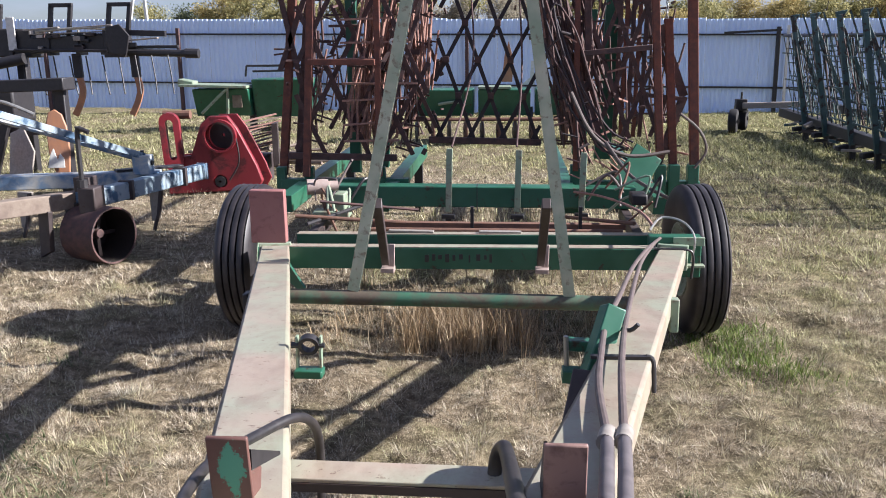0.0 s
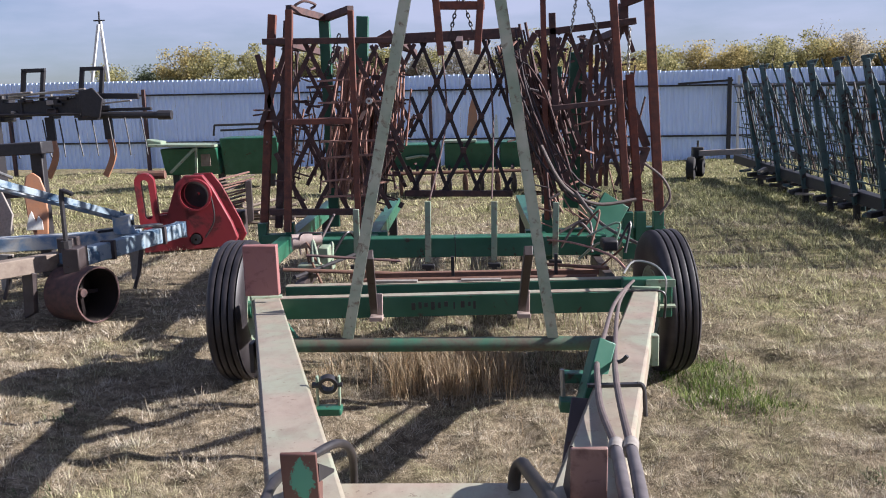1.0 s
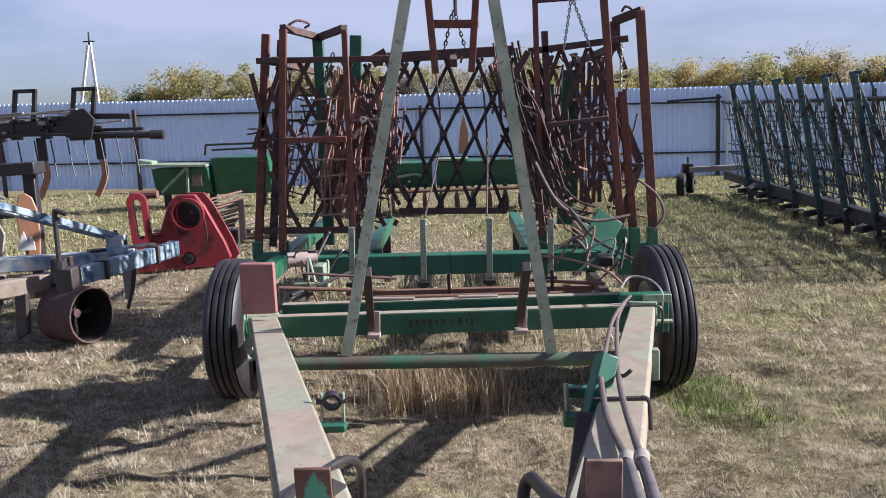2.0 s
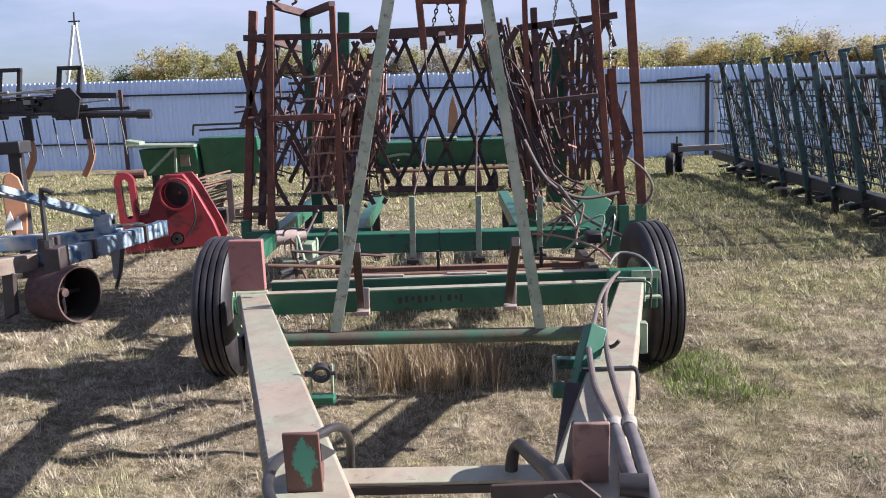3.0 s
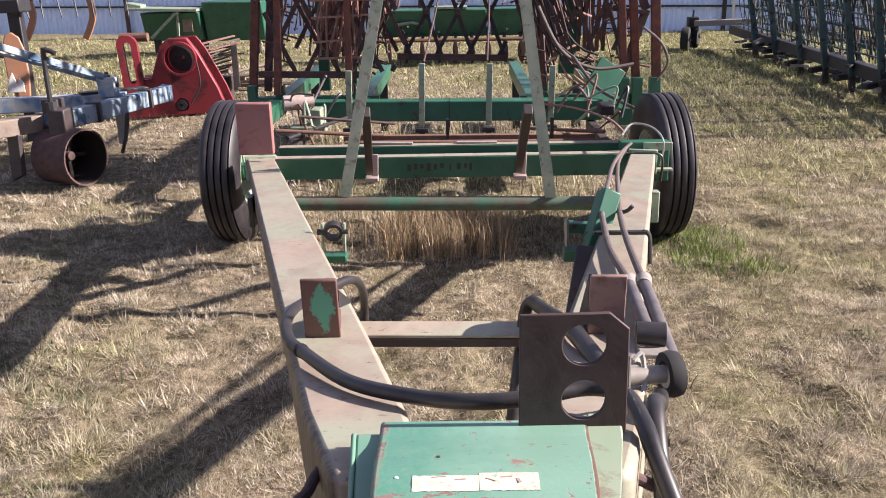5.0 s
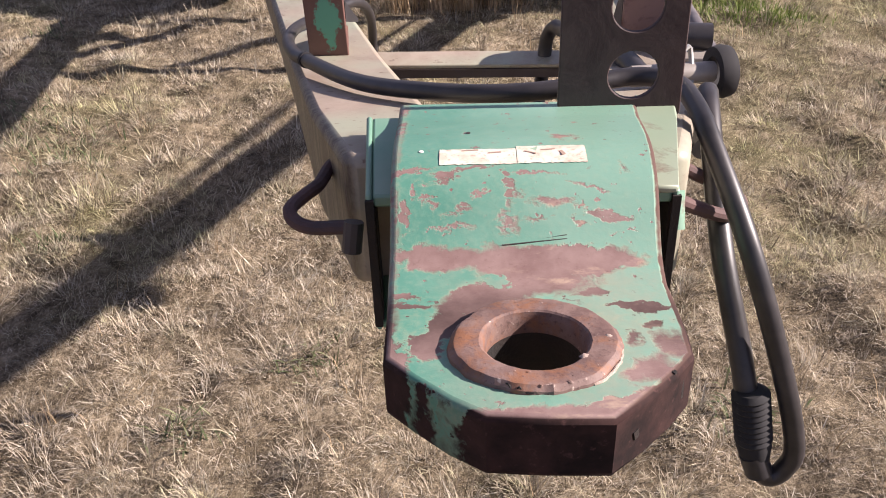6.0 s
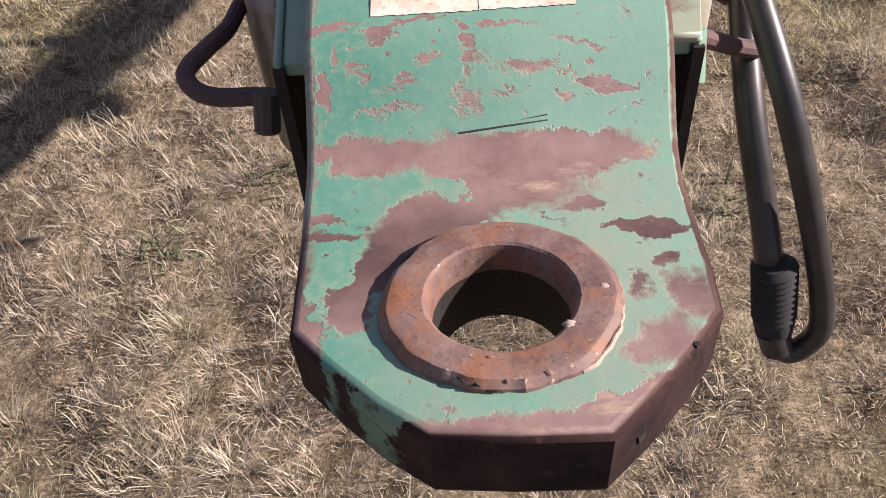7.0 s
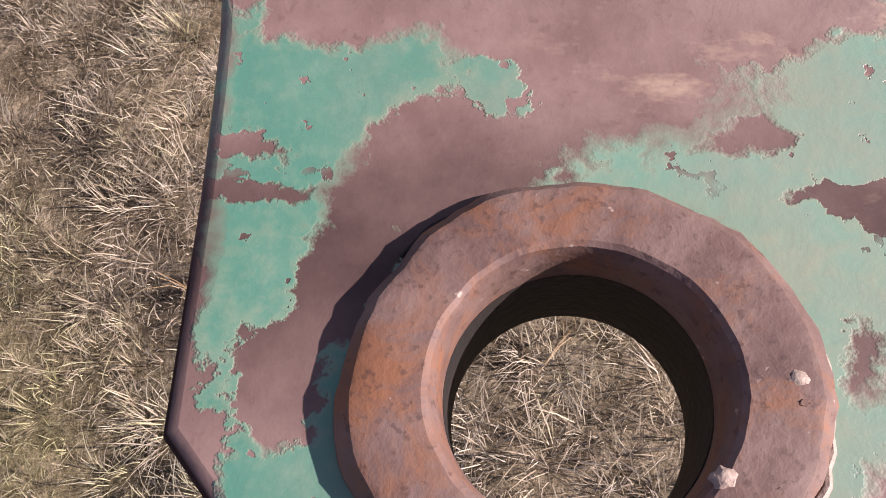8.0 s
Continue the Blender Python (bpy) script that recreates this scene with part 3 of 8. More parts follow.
def tube(bm, pts, r, n=10, smooth=0):
    """A round tube along pts; r is a number or a function of the share of the length."""
    v = curve_points(pts, smooth) if smooth else [Vector(p) for p in pts]
    rings, ref = [], None
    for k, p in enumerate(v):
        d = (v[min(k + 1, len(v) - 1)] - v[max(k - 1, 0)]).normalized()
        if ref is None:
            ref = d.orthogonal().normalized()
        ref = (ref - d * ref.dot(d)).normalized()
        o = d.cross(ref)
        rr = r(k / (len(v) - 1)) if callable(r) else r
        rings.append([bm.verts.new(p + (ref * math.cos(a) + o * math.sin(a)) * rr) for a in (2 * math.pi * j / n for j in range(n))])
    for a, b in zip(rings, rings[1:]):
        for j in range(n):
            bm.faces.new((a[j], a[(j + 1) % n], b[(j + 1) % n], b[j]))
    bm.faces.new(rings[0])
    bm.faces.new(rings[-1])
    return bm


def strip(bm, pts, w, t, up=(0, 1, 0)):
    """A flat bar bent along pts, w across and t along up."""
    rows = []
    u = Vector(up).normalized()
    for k, p in enumerate(pts):
        d = (Vector(pts[min(k + 1, len(pts) - 1)]) - Vector(pts[max(k - 1, 0)])).normalized()
        s = d.cross(u).normalized()
        rows.append([bm.verts.new(Vector(p) + s * (a * w / 2) + u * (c * t / 2)) for a, c in ((-1, -1), (1, -1), (1, 1), (-1, 1))])
    for a, c in zip(rows, rows[1:]):
        for j in range(4):
            bm.faces.new((a[j], a[(j + 1) % 4], c[(j + 1) % 4], c[j]))
    bm.faces.new(rows[0])
    bm.faces.new(rows[-1])
    return bm


def lathe(bm, profile, centre, axis=(1, 0, 0), n=48, closed=True):
    """Turns (radius, along) pairs round an axis."""
    ax = Vector(axis).normalized()
    a1 = ax.orthogonal().normalized()
    a2 = ax.cross(a1)
    c = Vector(centre)
    rows = [[bm.verts.new(c + ax * h + (a1 * math.cos(t) + a2 * math.sin(t)) * r) for t in (2 * math.pi * j / n for j in range(n))] for r, h in profile]
    pairs = list(zip(rows, rows[1:])) + ([(rows[-1], rows[0])] if closed else [])
    for a, b in pairs:
        for j in range(n):
            bm.faces.new((a[j], a[(j + 1) % n], b[(j + 1) % n], b[j]))
    if not closed:
        bm.faces.new(rows[0])
        bm.faces.new(rows[-1])
    return bm


def plate(bm, outline, origin, u, v, thick, holes=()):
    """A flat plate: an outline of (a, b) along u and v, cut by round holes (a, b, radius)."""
    o, u, v = Vector(origin), Vector(u).normalized(), Vector(v).normalized()
    w = u.cross(v).normalized()
    loops = [list(outline)]
    for hole in holes:
        if len(hole) == 3:
            a, b, r = hole
            hole = [(a + r * math.cos(2 * math.pi * k / 28), b + r * math.sin(2 * math.pi * k / 28)) for k in range(28)]
        loops.append(hole)
    edges = []
    for lp in loops:
        vs = [bm.verts.new(o + u * a + v * b - w * (thick / 2)) for a, b in lp]
        edges += [bm.edges.new((vs[k], vs[(k + 1) % len(vs)])) for k in range(len(vs))]
    faces = [f for f in bmesh.ops.triangle_fill(bm, edges=edges, use_beauty=True, use_dissolve=False)["geom"] if isinstance(f, bmesh.types.BMFace)]
    ext = bmesh.ops.extrude_face_region(bm, geom=faces)["geom"]
    bmesh.ops.translate(bm, verts=[g for g in ext if isinstance(g, bmesh.types.BMVert)], vec=w * thick)
    return bm


def rect(a0, a1, b0, b1):
    return [(a0, b0), (a1, b0), (a1, b1), (a0, b1)]


def B():
    return bmesh.new()


def raw_mesh(name, verts, faces_quads, faces_tris, material):
    """A mesh straight from arrays, for many blades or leaves."""
    me = bpy.data.meshes.new(name)
    nq, nt = len(faces_quads), len(faces_tris)
    me.vertices.add(len(verts))
    me.vertices.foreach_set("co", np.asarray(verts, np.float32).ravel())
    me.loops.add(nq * 4 + nt * 3)
    idx = np.concatenate([np.asarray(faces_quads, np.int32).ravel(), np.asarray(faces_tris, np.int32).ravel()])
    me.loops.foreach_set("vertex_index", idx)
    me.polygons.add(nq + nt)
    me.polygons.foreach_set("loop_start", np.concatenate([np.arange(nq) * 4, nq * 4 + np.arange(nt) * 3]).astype(np.int32))
    me.update(calc_edges=True)
    me.materials.append(material)
    return new(name, me)


# ---- ground ----
HUMPS = [(random.Random(70 + k).uniform(9, 34), random.Random(90 + k).uniform(0, math.pi), random.Random(110 + k).uniform(0, 6.3)) for k in range(14)]


def ground_height(x, y):
    """Gentle unevenness of the yard, with small hummocks near the drawbar."""
    far = 0.018 * np.sin(x * 1.3 + 0.4) * np.cos(y * 0.9) + 0.012 * np.sin(x * 3.1 + y * 2.3) - 0.015
    near = np.clip((4.2 - np.abs(x)) / 0.6, 0, 1) * np.clip((7.0 - y) / 0.8, 0, 1) * np.clip((y + 0.8) / 0.4, 0, 1)
    lumps = sum(np.sin((np.cos(turn) * x + np.sin(turn) * y) * rate + shift) * (0.075 / rate) for rate, turn, shift in HUMPS)
    return far + near * lumps


def build_ground():
    xs = np.concatenate([[-2500, -600, -150, -60, -30], np.linspace(-18, -4.5, 55), np.linspace(-4.4, 4.4, 221), np.linspace(4.5, 18, 55), [30, 60, 150, 600, 2500]])
    ys = np.concatenate([[-2500, -400, -60, -15], np.linspace(-6, -1, 21), np.linspace(-0.9, 7.3, 206), np.linspace(7.4, 26, 75), [35, 60, 150, 600, 2500]])
    gx, gy = np.meshgrid(xs, ys)
    fade = np.clip(1 - np.maximum(np.abs(gx) - 15, 0) / 10, 0, 1) * np.clip(1 - np.maximum(np.abs(gy - 10) - 14, 0) / 10, 0, 1)
    gz = ground_height(gx, gy) * fade
    v = np.stack([gx, gy, gz], -1).reshape(-1, 3)
    nx, ny = len(xs), len(ys)
    i = (np.arange(ny - 1)[:, None] * nx + np.arange(nx - 1)[None, :]).ravel()
    q = np.stack([i, i + 1, i + nx + 1, i + nx], -1)
    ob = raw_mesh("ground", v, q, np.zeros((0, 3)), GROUND)
    ob.data.polygons.foreach_set("use_smooth", [True] * len(q))
    tagged(ob, "dry trodden yard ground with straw-coloured and green grass", "ground", kind="structure")


def blades(name, xy, length, width, lean, material, seed, label, away=None, thin=False, tall=1.0):
    """Bent blades of grass, a quad and a tip each; away gives the direction in which a tuft's blades lean."""
    rng = np.random.default_rng(seed)
    n = len(xy)
    az = rng.uniform(0, 2 * np.pi, n)
    L = length[0] + (length[1] - length[0]) * rng.random(n) ** 1.6
    L = L * tall
    W = width * rng.uniform(0.6, 1.4, n)
    th = np.radians(lean[0] + (lean[1] - lean[0]) * rng.random(n))
    if away is not None:
        far = np.hypot(away[:, 0], away[:, 1])
        fan = far > 0
        az = np.where(fan, np.arctan2(away[:, 1], away[:, 0]) + rng.normal(0, 0.6, n), az)
        th = np.where(fan, np.radians(12 + 58 * np.clip(far, 0, 1) + rng.normal(0, 12, n)).clip(0, 1.5), th)
    d = np.stack([np.cos(az), np.sin(az)], -1)
    s = np.stack([-d[:, 1], d[:, 0], np.zeros(n)], -1) * (W / 2)[:, None]
    base = np.concatenate([xy, (ground_height(xy[:, 0], xy[:, 1]) - 0.004)[:, None]], -1)
    up1, out1 = np.cos(th) * L * 0.55, np.sin(th) * L * 0.55
    th2 = np.minimum(th + np.radians(rng.uniform(5, 50, n)), np.radians(100))
    up2, out2 = up1 + np.cos(th2) * L * 0.45, out1 + np.sin(th2) * L * 0.45
    mid = base + np.concatenate([d * out1[:, None], up1[:, None]], -1)
    tip = base + np.concatenate([d * out2[:, None], np.maximum(up2, 0.006)[:, None]], -1)
    if thin:
        v = np.stack([base - s, base + s, tip], 1).reshape(-1, 3)
        k = np.arange(n) * 3
        ob = raw_mesh(name, v, np.zeros((0, 4)), np.stack([k, k + 1, k + 2], -1), material)
    else:
        v = np.stack([base - s, base + s, mid + s * 0.8, mid - s * 0.8, tip], 1).reshape(-1, 3)
        k = np.arange(n) * 5
        ob = raw_mesh(name, v, np.stack([k, k + 1, k + 2, k + 3], -1), np.stack([k + 3, k + 2, k + 4], -1), material)
    return tagged(ob, label, "grass", kind="stuff")


def scatter(n, x0, x1, y0, y1, seed, clump=0.0, tufts=0):
    rng = np.random.default_rng(seed)
    xy = np.stack([rng.uniform(x0, x1, n), rng.uniform(y0, y1, n)], -1)
    if tufts:
        c = np.stack([rng.uniform(x0, x1, tufts), rng.uniform(y0, y1, tufts)], -1)
        pick = rng.integers(0, tufts, n)
        near = c[pick] + rng.normal(0, clump, (n, 2)) * rng.uniform(0.4, 1.3, tufts)[pick][:, None]
        use = rng.random(n) < 0.6
        xy[use] = near[use]
    return xy


def turf(n, x0, x1, y0, y1, seed, clump, tufts, share=0.7, soft=0.5):
    """Blades in fanned tufts over a looser mat, thinning out towards the borders."""
    rng = np.random.default_rng(seed)
    w = np.array([x1 - x0, y1 - y0])
    c = np.array([x0, y0]) + w * rng.random((tufts, 2))
    size = clump * (0.5 + 1.1 * rng.random(tufts) ** 2)
    odds = size ** 1.7
    pick = rng.choice(tufts, n, p=odds / odds.sum())
    off = rng.normal(0, 0.5, (n, 2))
    xy, away = c[pick] + off * size[pick][:, None], off * 1.1
    loose = rng.random(n) > share
    xy[loose] = np.array([x0, y0]) + w * rng.random((loose.sum(), 2))
    away[loose] = 0
    tall = (0.45 + 1.35 * rng.random(tufts) ** 1.8)[pick]
    tall[loose] = 0.6
    rim = np.minimum.reduce([xy[:, 0] - x0, x1 - xy[:, 0], xy[:, 1] - y0, y1 - xy[:, 1]])
    stay = rng.random(n) * soft < rim + soft * 0.02
    return xy[stay], away[stay], tall[stay]


def build_grass():
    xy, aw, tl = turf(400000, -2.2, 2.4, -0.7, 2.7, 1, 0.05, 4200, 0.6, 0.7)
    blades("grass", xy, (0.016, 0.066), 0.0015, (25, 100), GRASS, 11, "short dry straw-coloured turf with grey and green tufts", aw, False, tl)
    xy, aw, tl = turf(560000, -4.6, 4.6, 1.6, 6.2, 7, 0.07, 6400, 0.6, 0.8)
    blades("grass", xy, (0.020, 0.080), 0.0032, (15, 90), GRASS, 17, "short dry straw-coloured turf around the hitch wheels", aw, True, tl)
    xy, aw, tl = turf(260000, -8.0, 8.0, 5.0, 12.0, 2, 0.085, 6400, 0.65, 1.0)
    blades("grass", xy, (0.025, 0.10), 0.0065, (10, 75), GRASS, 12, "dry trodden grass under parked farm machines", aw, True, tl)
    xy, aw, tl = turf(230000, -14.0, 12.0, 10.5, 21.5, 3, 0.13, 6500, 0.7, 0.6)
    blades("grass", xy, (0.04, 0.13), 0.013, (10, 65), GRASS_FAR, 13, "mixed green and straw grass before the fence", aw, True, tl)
    xy, aw, tl = turf(70000, 1.5, 8.0, 6.0, 15.5, 9, 0.11, 3000, 0.75, 1.2)
    blades("grass", xy, (0.05, 0.16), 0.008, (5, 60), GRASS_FAR, 19, "longer green and straw grass beside the harrow cart", aw, True, tl)
    blades("grass", scatter(2300, 1.28, 1.80, 4.25, 5.1, 4, 0.08, 26), (0.03, 0.10), 0.005, (10, 60), GRASS_GREEN, 14, "fresh green grass beside the tyre")
    blades("grass", scatter(2600, -0.32, 0.42, 4.60, 5.15, 5, 0.06, 40), (0.14, 0.36), 0.0035, (2, 28), STALK, 15, "tall dry straw stalks under the hitch frame")
    blades("grass", scatter(1500, -0.8, 0.95, 4.6, 5.6, 8, 0.06, 60), (0.06, 0.2), 0.0035, (5, 45), STALK, 18, "dry straw under the hitch frame")
    blades("grass", scatter(1800, -1.6, 1.6, 5.9, 8.5, 6, 0.07, 40), (0.12, 0.32), 0.006, (2, 35), GRASS_FAR, 16, "tall weeds growing under the harrow frames")


build_ground()
build_grass()


# ---- fence, trees, pole ----
def build_fence():
    f = thing("fence", "blue-grey corrugated sheet steel fence on rusty posts", "fence", kind="structure")
    line = lambda x: 20.73 - 0.073 * x
    width = 1.15

    def panel(h):
        bm = B()
        prof, x = [], 0.0
        while x < width - 0.001:
            prof += [(x, 0.0), (x + 0.045, 0.0), (x + 0.062, -0.022), (x + 0.098, -0.022)]
            x += 0.115
        prof.append((width, 0.0))
        lo = [bm.verts.new((a, b, 0)) for a, b in prof]
        hi = [bm.verts.new((a, b, h)) for a, b in prof]
        for k in range(len(prof) - 1):
            bm.faces.new((lo[k], lo[k + 1], hi[k + 1], hi[k]))
        return bm

    me = None
    for k in range(-24, 24):
        x = k * width
        if me is None:
            ob = part("panel", panel(2.12), FENCE, f)
            me = ob.data
        else:
            ob = new("panel", me)
            ob.parent = f
        ob.matrix_basis = pose(x, line(x), -0.02 - 0.013 * x + 0.006 * math.sin(k * 2.7), 0, 0, -4.2)
    for z in (0.62, 1.76):
        bm = B()
        for k in range(-8, 8):
            x0, x1 = k * 3.45, (k + 1) * 3.45
            bar(bm, (x0, line(x0) - 0.055, z - 0.013 * x0), (x1, line(x1) - 0.055, z - 0.013 * x1), 0.04, 0.04)
        part("rail", bm, DARK, f, "dark steel rail")
    for x, h in ((-18, 2.0), (-14.6, 2.0), (-11.1, 2.0), (-7.64, 2.0), (-4.2, 1.9), (-0.7, 1.85), (2.7, 1.85), (6.1, 1.85), (9.5, 1.85), (13, 1.85)):
        part("post", bar(B(), (x, line(x) - 0.12, -0.2), (x, line(x) - 0.12, h), 0.08, 0.08), HARROW if x < 0 else DARK, f, "rust-brown square post", 0.006)
    bm = B()
    bar(bm, (4.95, 20.2, 1.73), (6.15, 20.1, 1.78), 0.04, 0.05)
    part("rail", bm, DARK, f)
    part("post", bar(B(), (6.27, 20.05, -0.2), (6.27, 20.05, 1.88), 0.05, 0.05), WHITE, f, "thin whitened post")


def tree(at, height, spread, leaf, count, seed, name="tree", label="", lsize=0.075, bare=False):
    """A tapered trunk with limbs and a loose crown of many small leaves."""
    rng = random.Random(seed)
    t = thing(name, label, "tree" if name == "tree" else "shrub", "trees behind the fence", at=at)
    base = Vector(at)
    bm = B()
    tips = []
    top = base + Vector((rng.uniform(-0.2, 0.2), rng.uniform(-0.2, 0.2), height * 0.8))
    tube(bm, [base - Vector((0, 0, 0.1)), base.lerp(top, 0.5) + Vector((rng.uniform(-0.1, 0.1), 0, 0)), top], lambda s: 0.09 * height / 4 * (1 - 0.8 * s), 6, 3)
    for k in range(13 if bare else 8):
        a = rng.uniform(0, 6.28)
        s = rng.uniform(0.15, 0.9)
        p = base.lerp(top, s)
        q = p + Vector((math.cos(a) * spread * rng.uniform(0.4, 0.9), math.sin(a) * spread * rng.uniform(0.4, 0.9), height * rng.uniform(0.12, 0.35)))
        tube(bm, [p, p.lerp(q, 0.5) + Vector((0, 0, -0.05)), q], lambda u: 0.035 * (1 - 0.8 * u) + 0.006, 5, 2)
        tips.append(q)
        for _ in range(4 if bare else 2):
            r = p.lerp(q, rng.uniform(0.4, 0.9))
            e = r + Vector((rng.uniform(-0.5, 0.5), rng.uniform(-0.4, 0.4), rng.uniform(0.2, 0.8))) * (height / 4)
            tube(bm, [r, e], lambda u: 0.014 * (1 - u) + 0.004, 4)
            tips.append(e)
    part("trunk", bm, BARK, t)
    g = np.random.default_rng(seed)
    tips.append(top)
    c = np.array([tuple(p) for p in tips])
    pick = g.integers(0, len(c), count)
    pos = c[pick] + np.clip(g.normal(0, 0.85, (count, 3)), -1.4, 1.4) * np.array([0.20 * spread + 0.10, 0.20 * spread + 0.10, 0.075 * height]) * g.uniform(0.5, 1.2, len(c))[pick][:, None]
    pos[:, 2] = np.maximum(pos[:, 2], 0.15)
    a, b = g.normal(0, 1, (count, 3)), g.normal(0, 1, (count, 3))
    a /= np.linalg.norm(a, axis=1)[:, None]
    b -= a * (a * b).sum(1)[:, None]
    b /= np.linalg.norm(b, axis=1)[:, None]
    sz = lsize * g.uniform(0.4, 1.2, count)[:, None]
    v = np.stack([pos - a * sz, pos + b * sz * 0.55, pos + a * sz, pos - b * sz * 0.55], 1).reshape(-1, 3)
    k = np.arange(count) * 4
    crown = raw_mesh("crown", v, np.stack([k, k + 1, k + 2, k + 3], -1), np.zeros((0, 3)), leaf)
    crown.parent = t
    crown.matrix_parent_inverse = t.matrix_basis.inverted()
    return t


def build_trees():
    rng = random.Random(7)
    x = -16.9
    k = 0
    while x < 27.0:
        y = 44 + rng.uniform(-2.5, 4.5)
        if x < -13.9:
            h, leaf, lab = rng.uniform(3.1, 3.5), rng.choice([LEAF_DARK, LEAF_DARK, LEAF_OLIVE]), "low dark-green shrub behind the fence"
        elif x < -8.5:
            h, leaf, lab = rng.uniform(3.5, 4.0), rng.choice([LEAF_YELLOW, LEAF_OLIVE, LEAF_OLIVE]), "olive and yellow autumn tree behind the fence"
        elif x < 4.5:
            h, leaf, lab = rng.uniform(3.5, 4.3), rng.choice([LEAF_OLIVE, LEAF_OLIVE, LEAF_BROWN]), "thin olive autumn tree behind the fence"
        elif x < 12.4:
            h, leaf, lab = rng.uniform(3.15, 3.5), rng.choice([LEAF_YELLOW, LEAF_YELLOW, LEAF_OLIVE]), "yellow autumn tree behind the fence"
        elif x < 17.2:
            h, leaf, lab = rng.uniform(3.3, 3.75), rng.choice([LEAF_YELLOW, LEAF_OLIVE, LEAF_YELLOW]), "tall yellow autumn tree behind the fence"
        else:
            h, leaf, lab = rng.uniform(3.1, 3.6), rng.choice([LEAF_YELLOW, LEAF_BROWN]), "thin yellow autumn tree behind the fence"
        tree((x, y, 0), h, 1.15, leaf, 5200, 100 + k, label=lab, lsize=0.062)
        x += rng.uniform(0.62, 0.98) if not -7 < x < 2 else rng.uniform(0.9, 1.3)
        k += 1
    for k, x in enumerate((17.9, 18.8, 19.6, 2.2)):
        tree((x, 46 + k * 0.4, 0), 4.0, 0.9, LEAF_BROWN, 500, 300 + k, label="nearly bare grey-brown tree behind the fence", lsize=0.05, bare=True)


def build_pole():
    p = thing("power_pole", "white concrete two-legged power line pole", "pole", at=(-16.4, 40, 0))
    bm = B()
    bar(bm, (-17.35, 40, 0), (-16.25, 40, 5.2), 0.12, 0.12)
    part("leg", bm, CONCRETE, p, "", 0.02)
    part("leg", bar(B(), (-15.95, 40.1, 0), (-16.2, 40.1, 5.35), 0.13, 0.13), CONCRETE, p, "", 0.02)
    bm = tube(B(), [(-16.2, 40, 5.2), (-16.18, 40, 5.75)], 0.04, 8)
    bar(bm, (-16.45, 40, 5.35), (-15.95, 40, 5.35), 0.06, 0.06)
    part("insulator", bm, DARK, p)


build_fence()
build_trees()
build_pole()

# ---- trailed hitch ----
hitch = thing("trailed_hitch", "long green trailed harrow hitch with worn drawbar, tyres and mast", "farm implement")


def beam_z(y):
    return 1.1635 - 0.1225 * y


def top_z(y):
    return beam_z(y) if y > 1.09 else 1.03 + 0.25 * (1.09 - y)


def left_x(y):
    return -0.388 - (y - 2.186) * 0.2563


def right_x(y):
    return 0.491 + (y - 1.766) * 0.2297


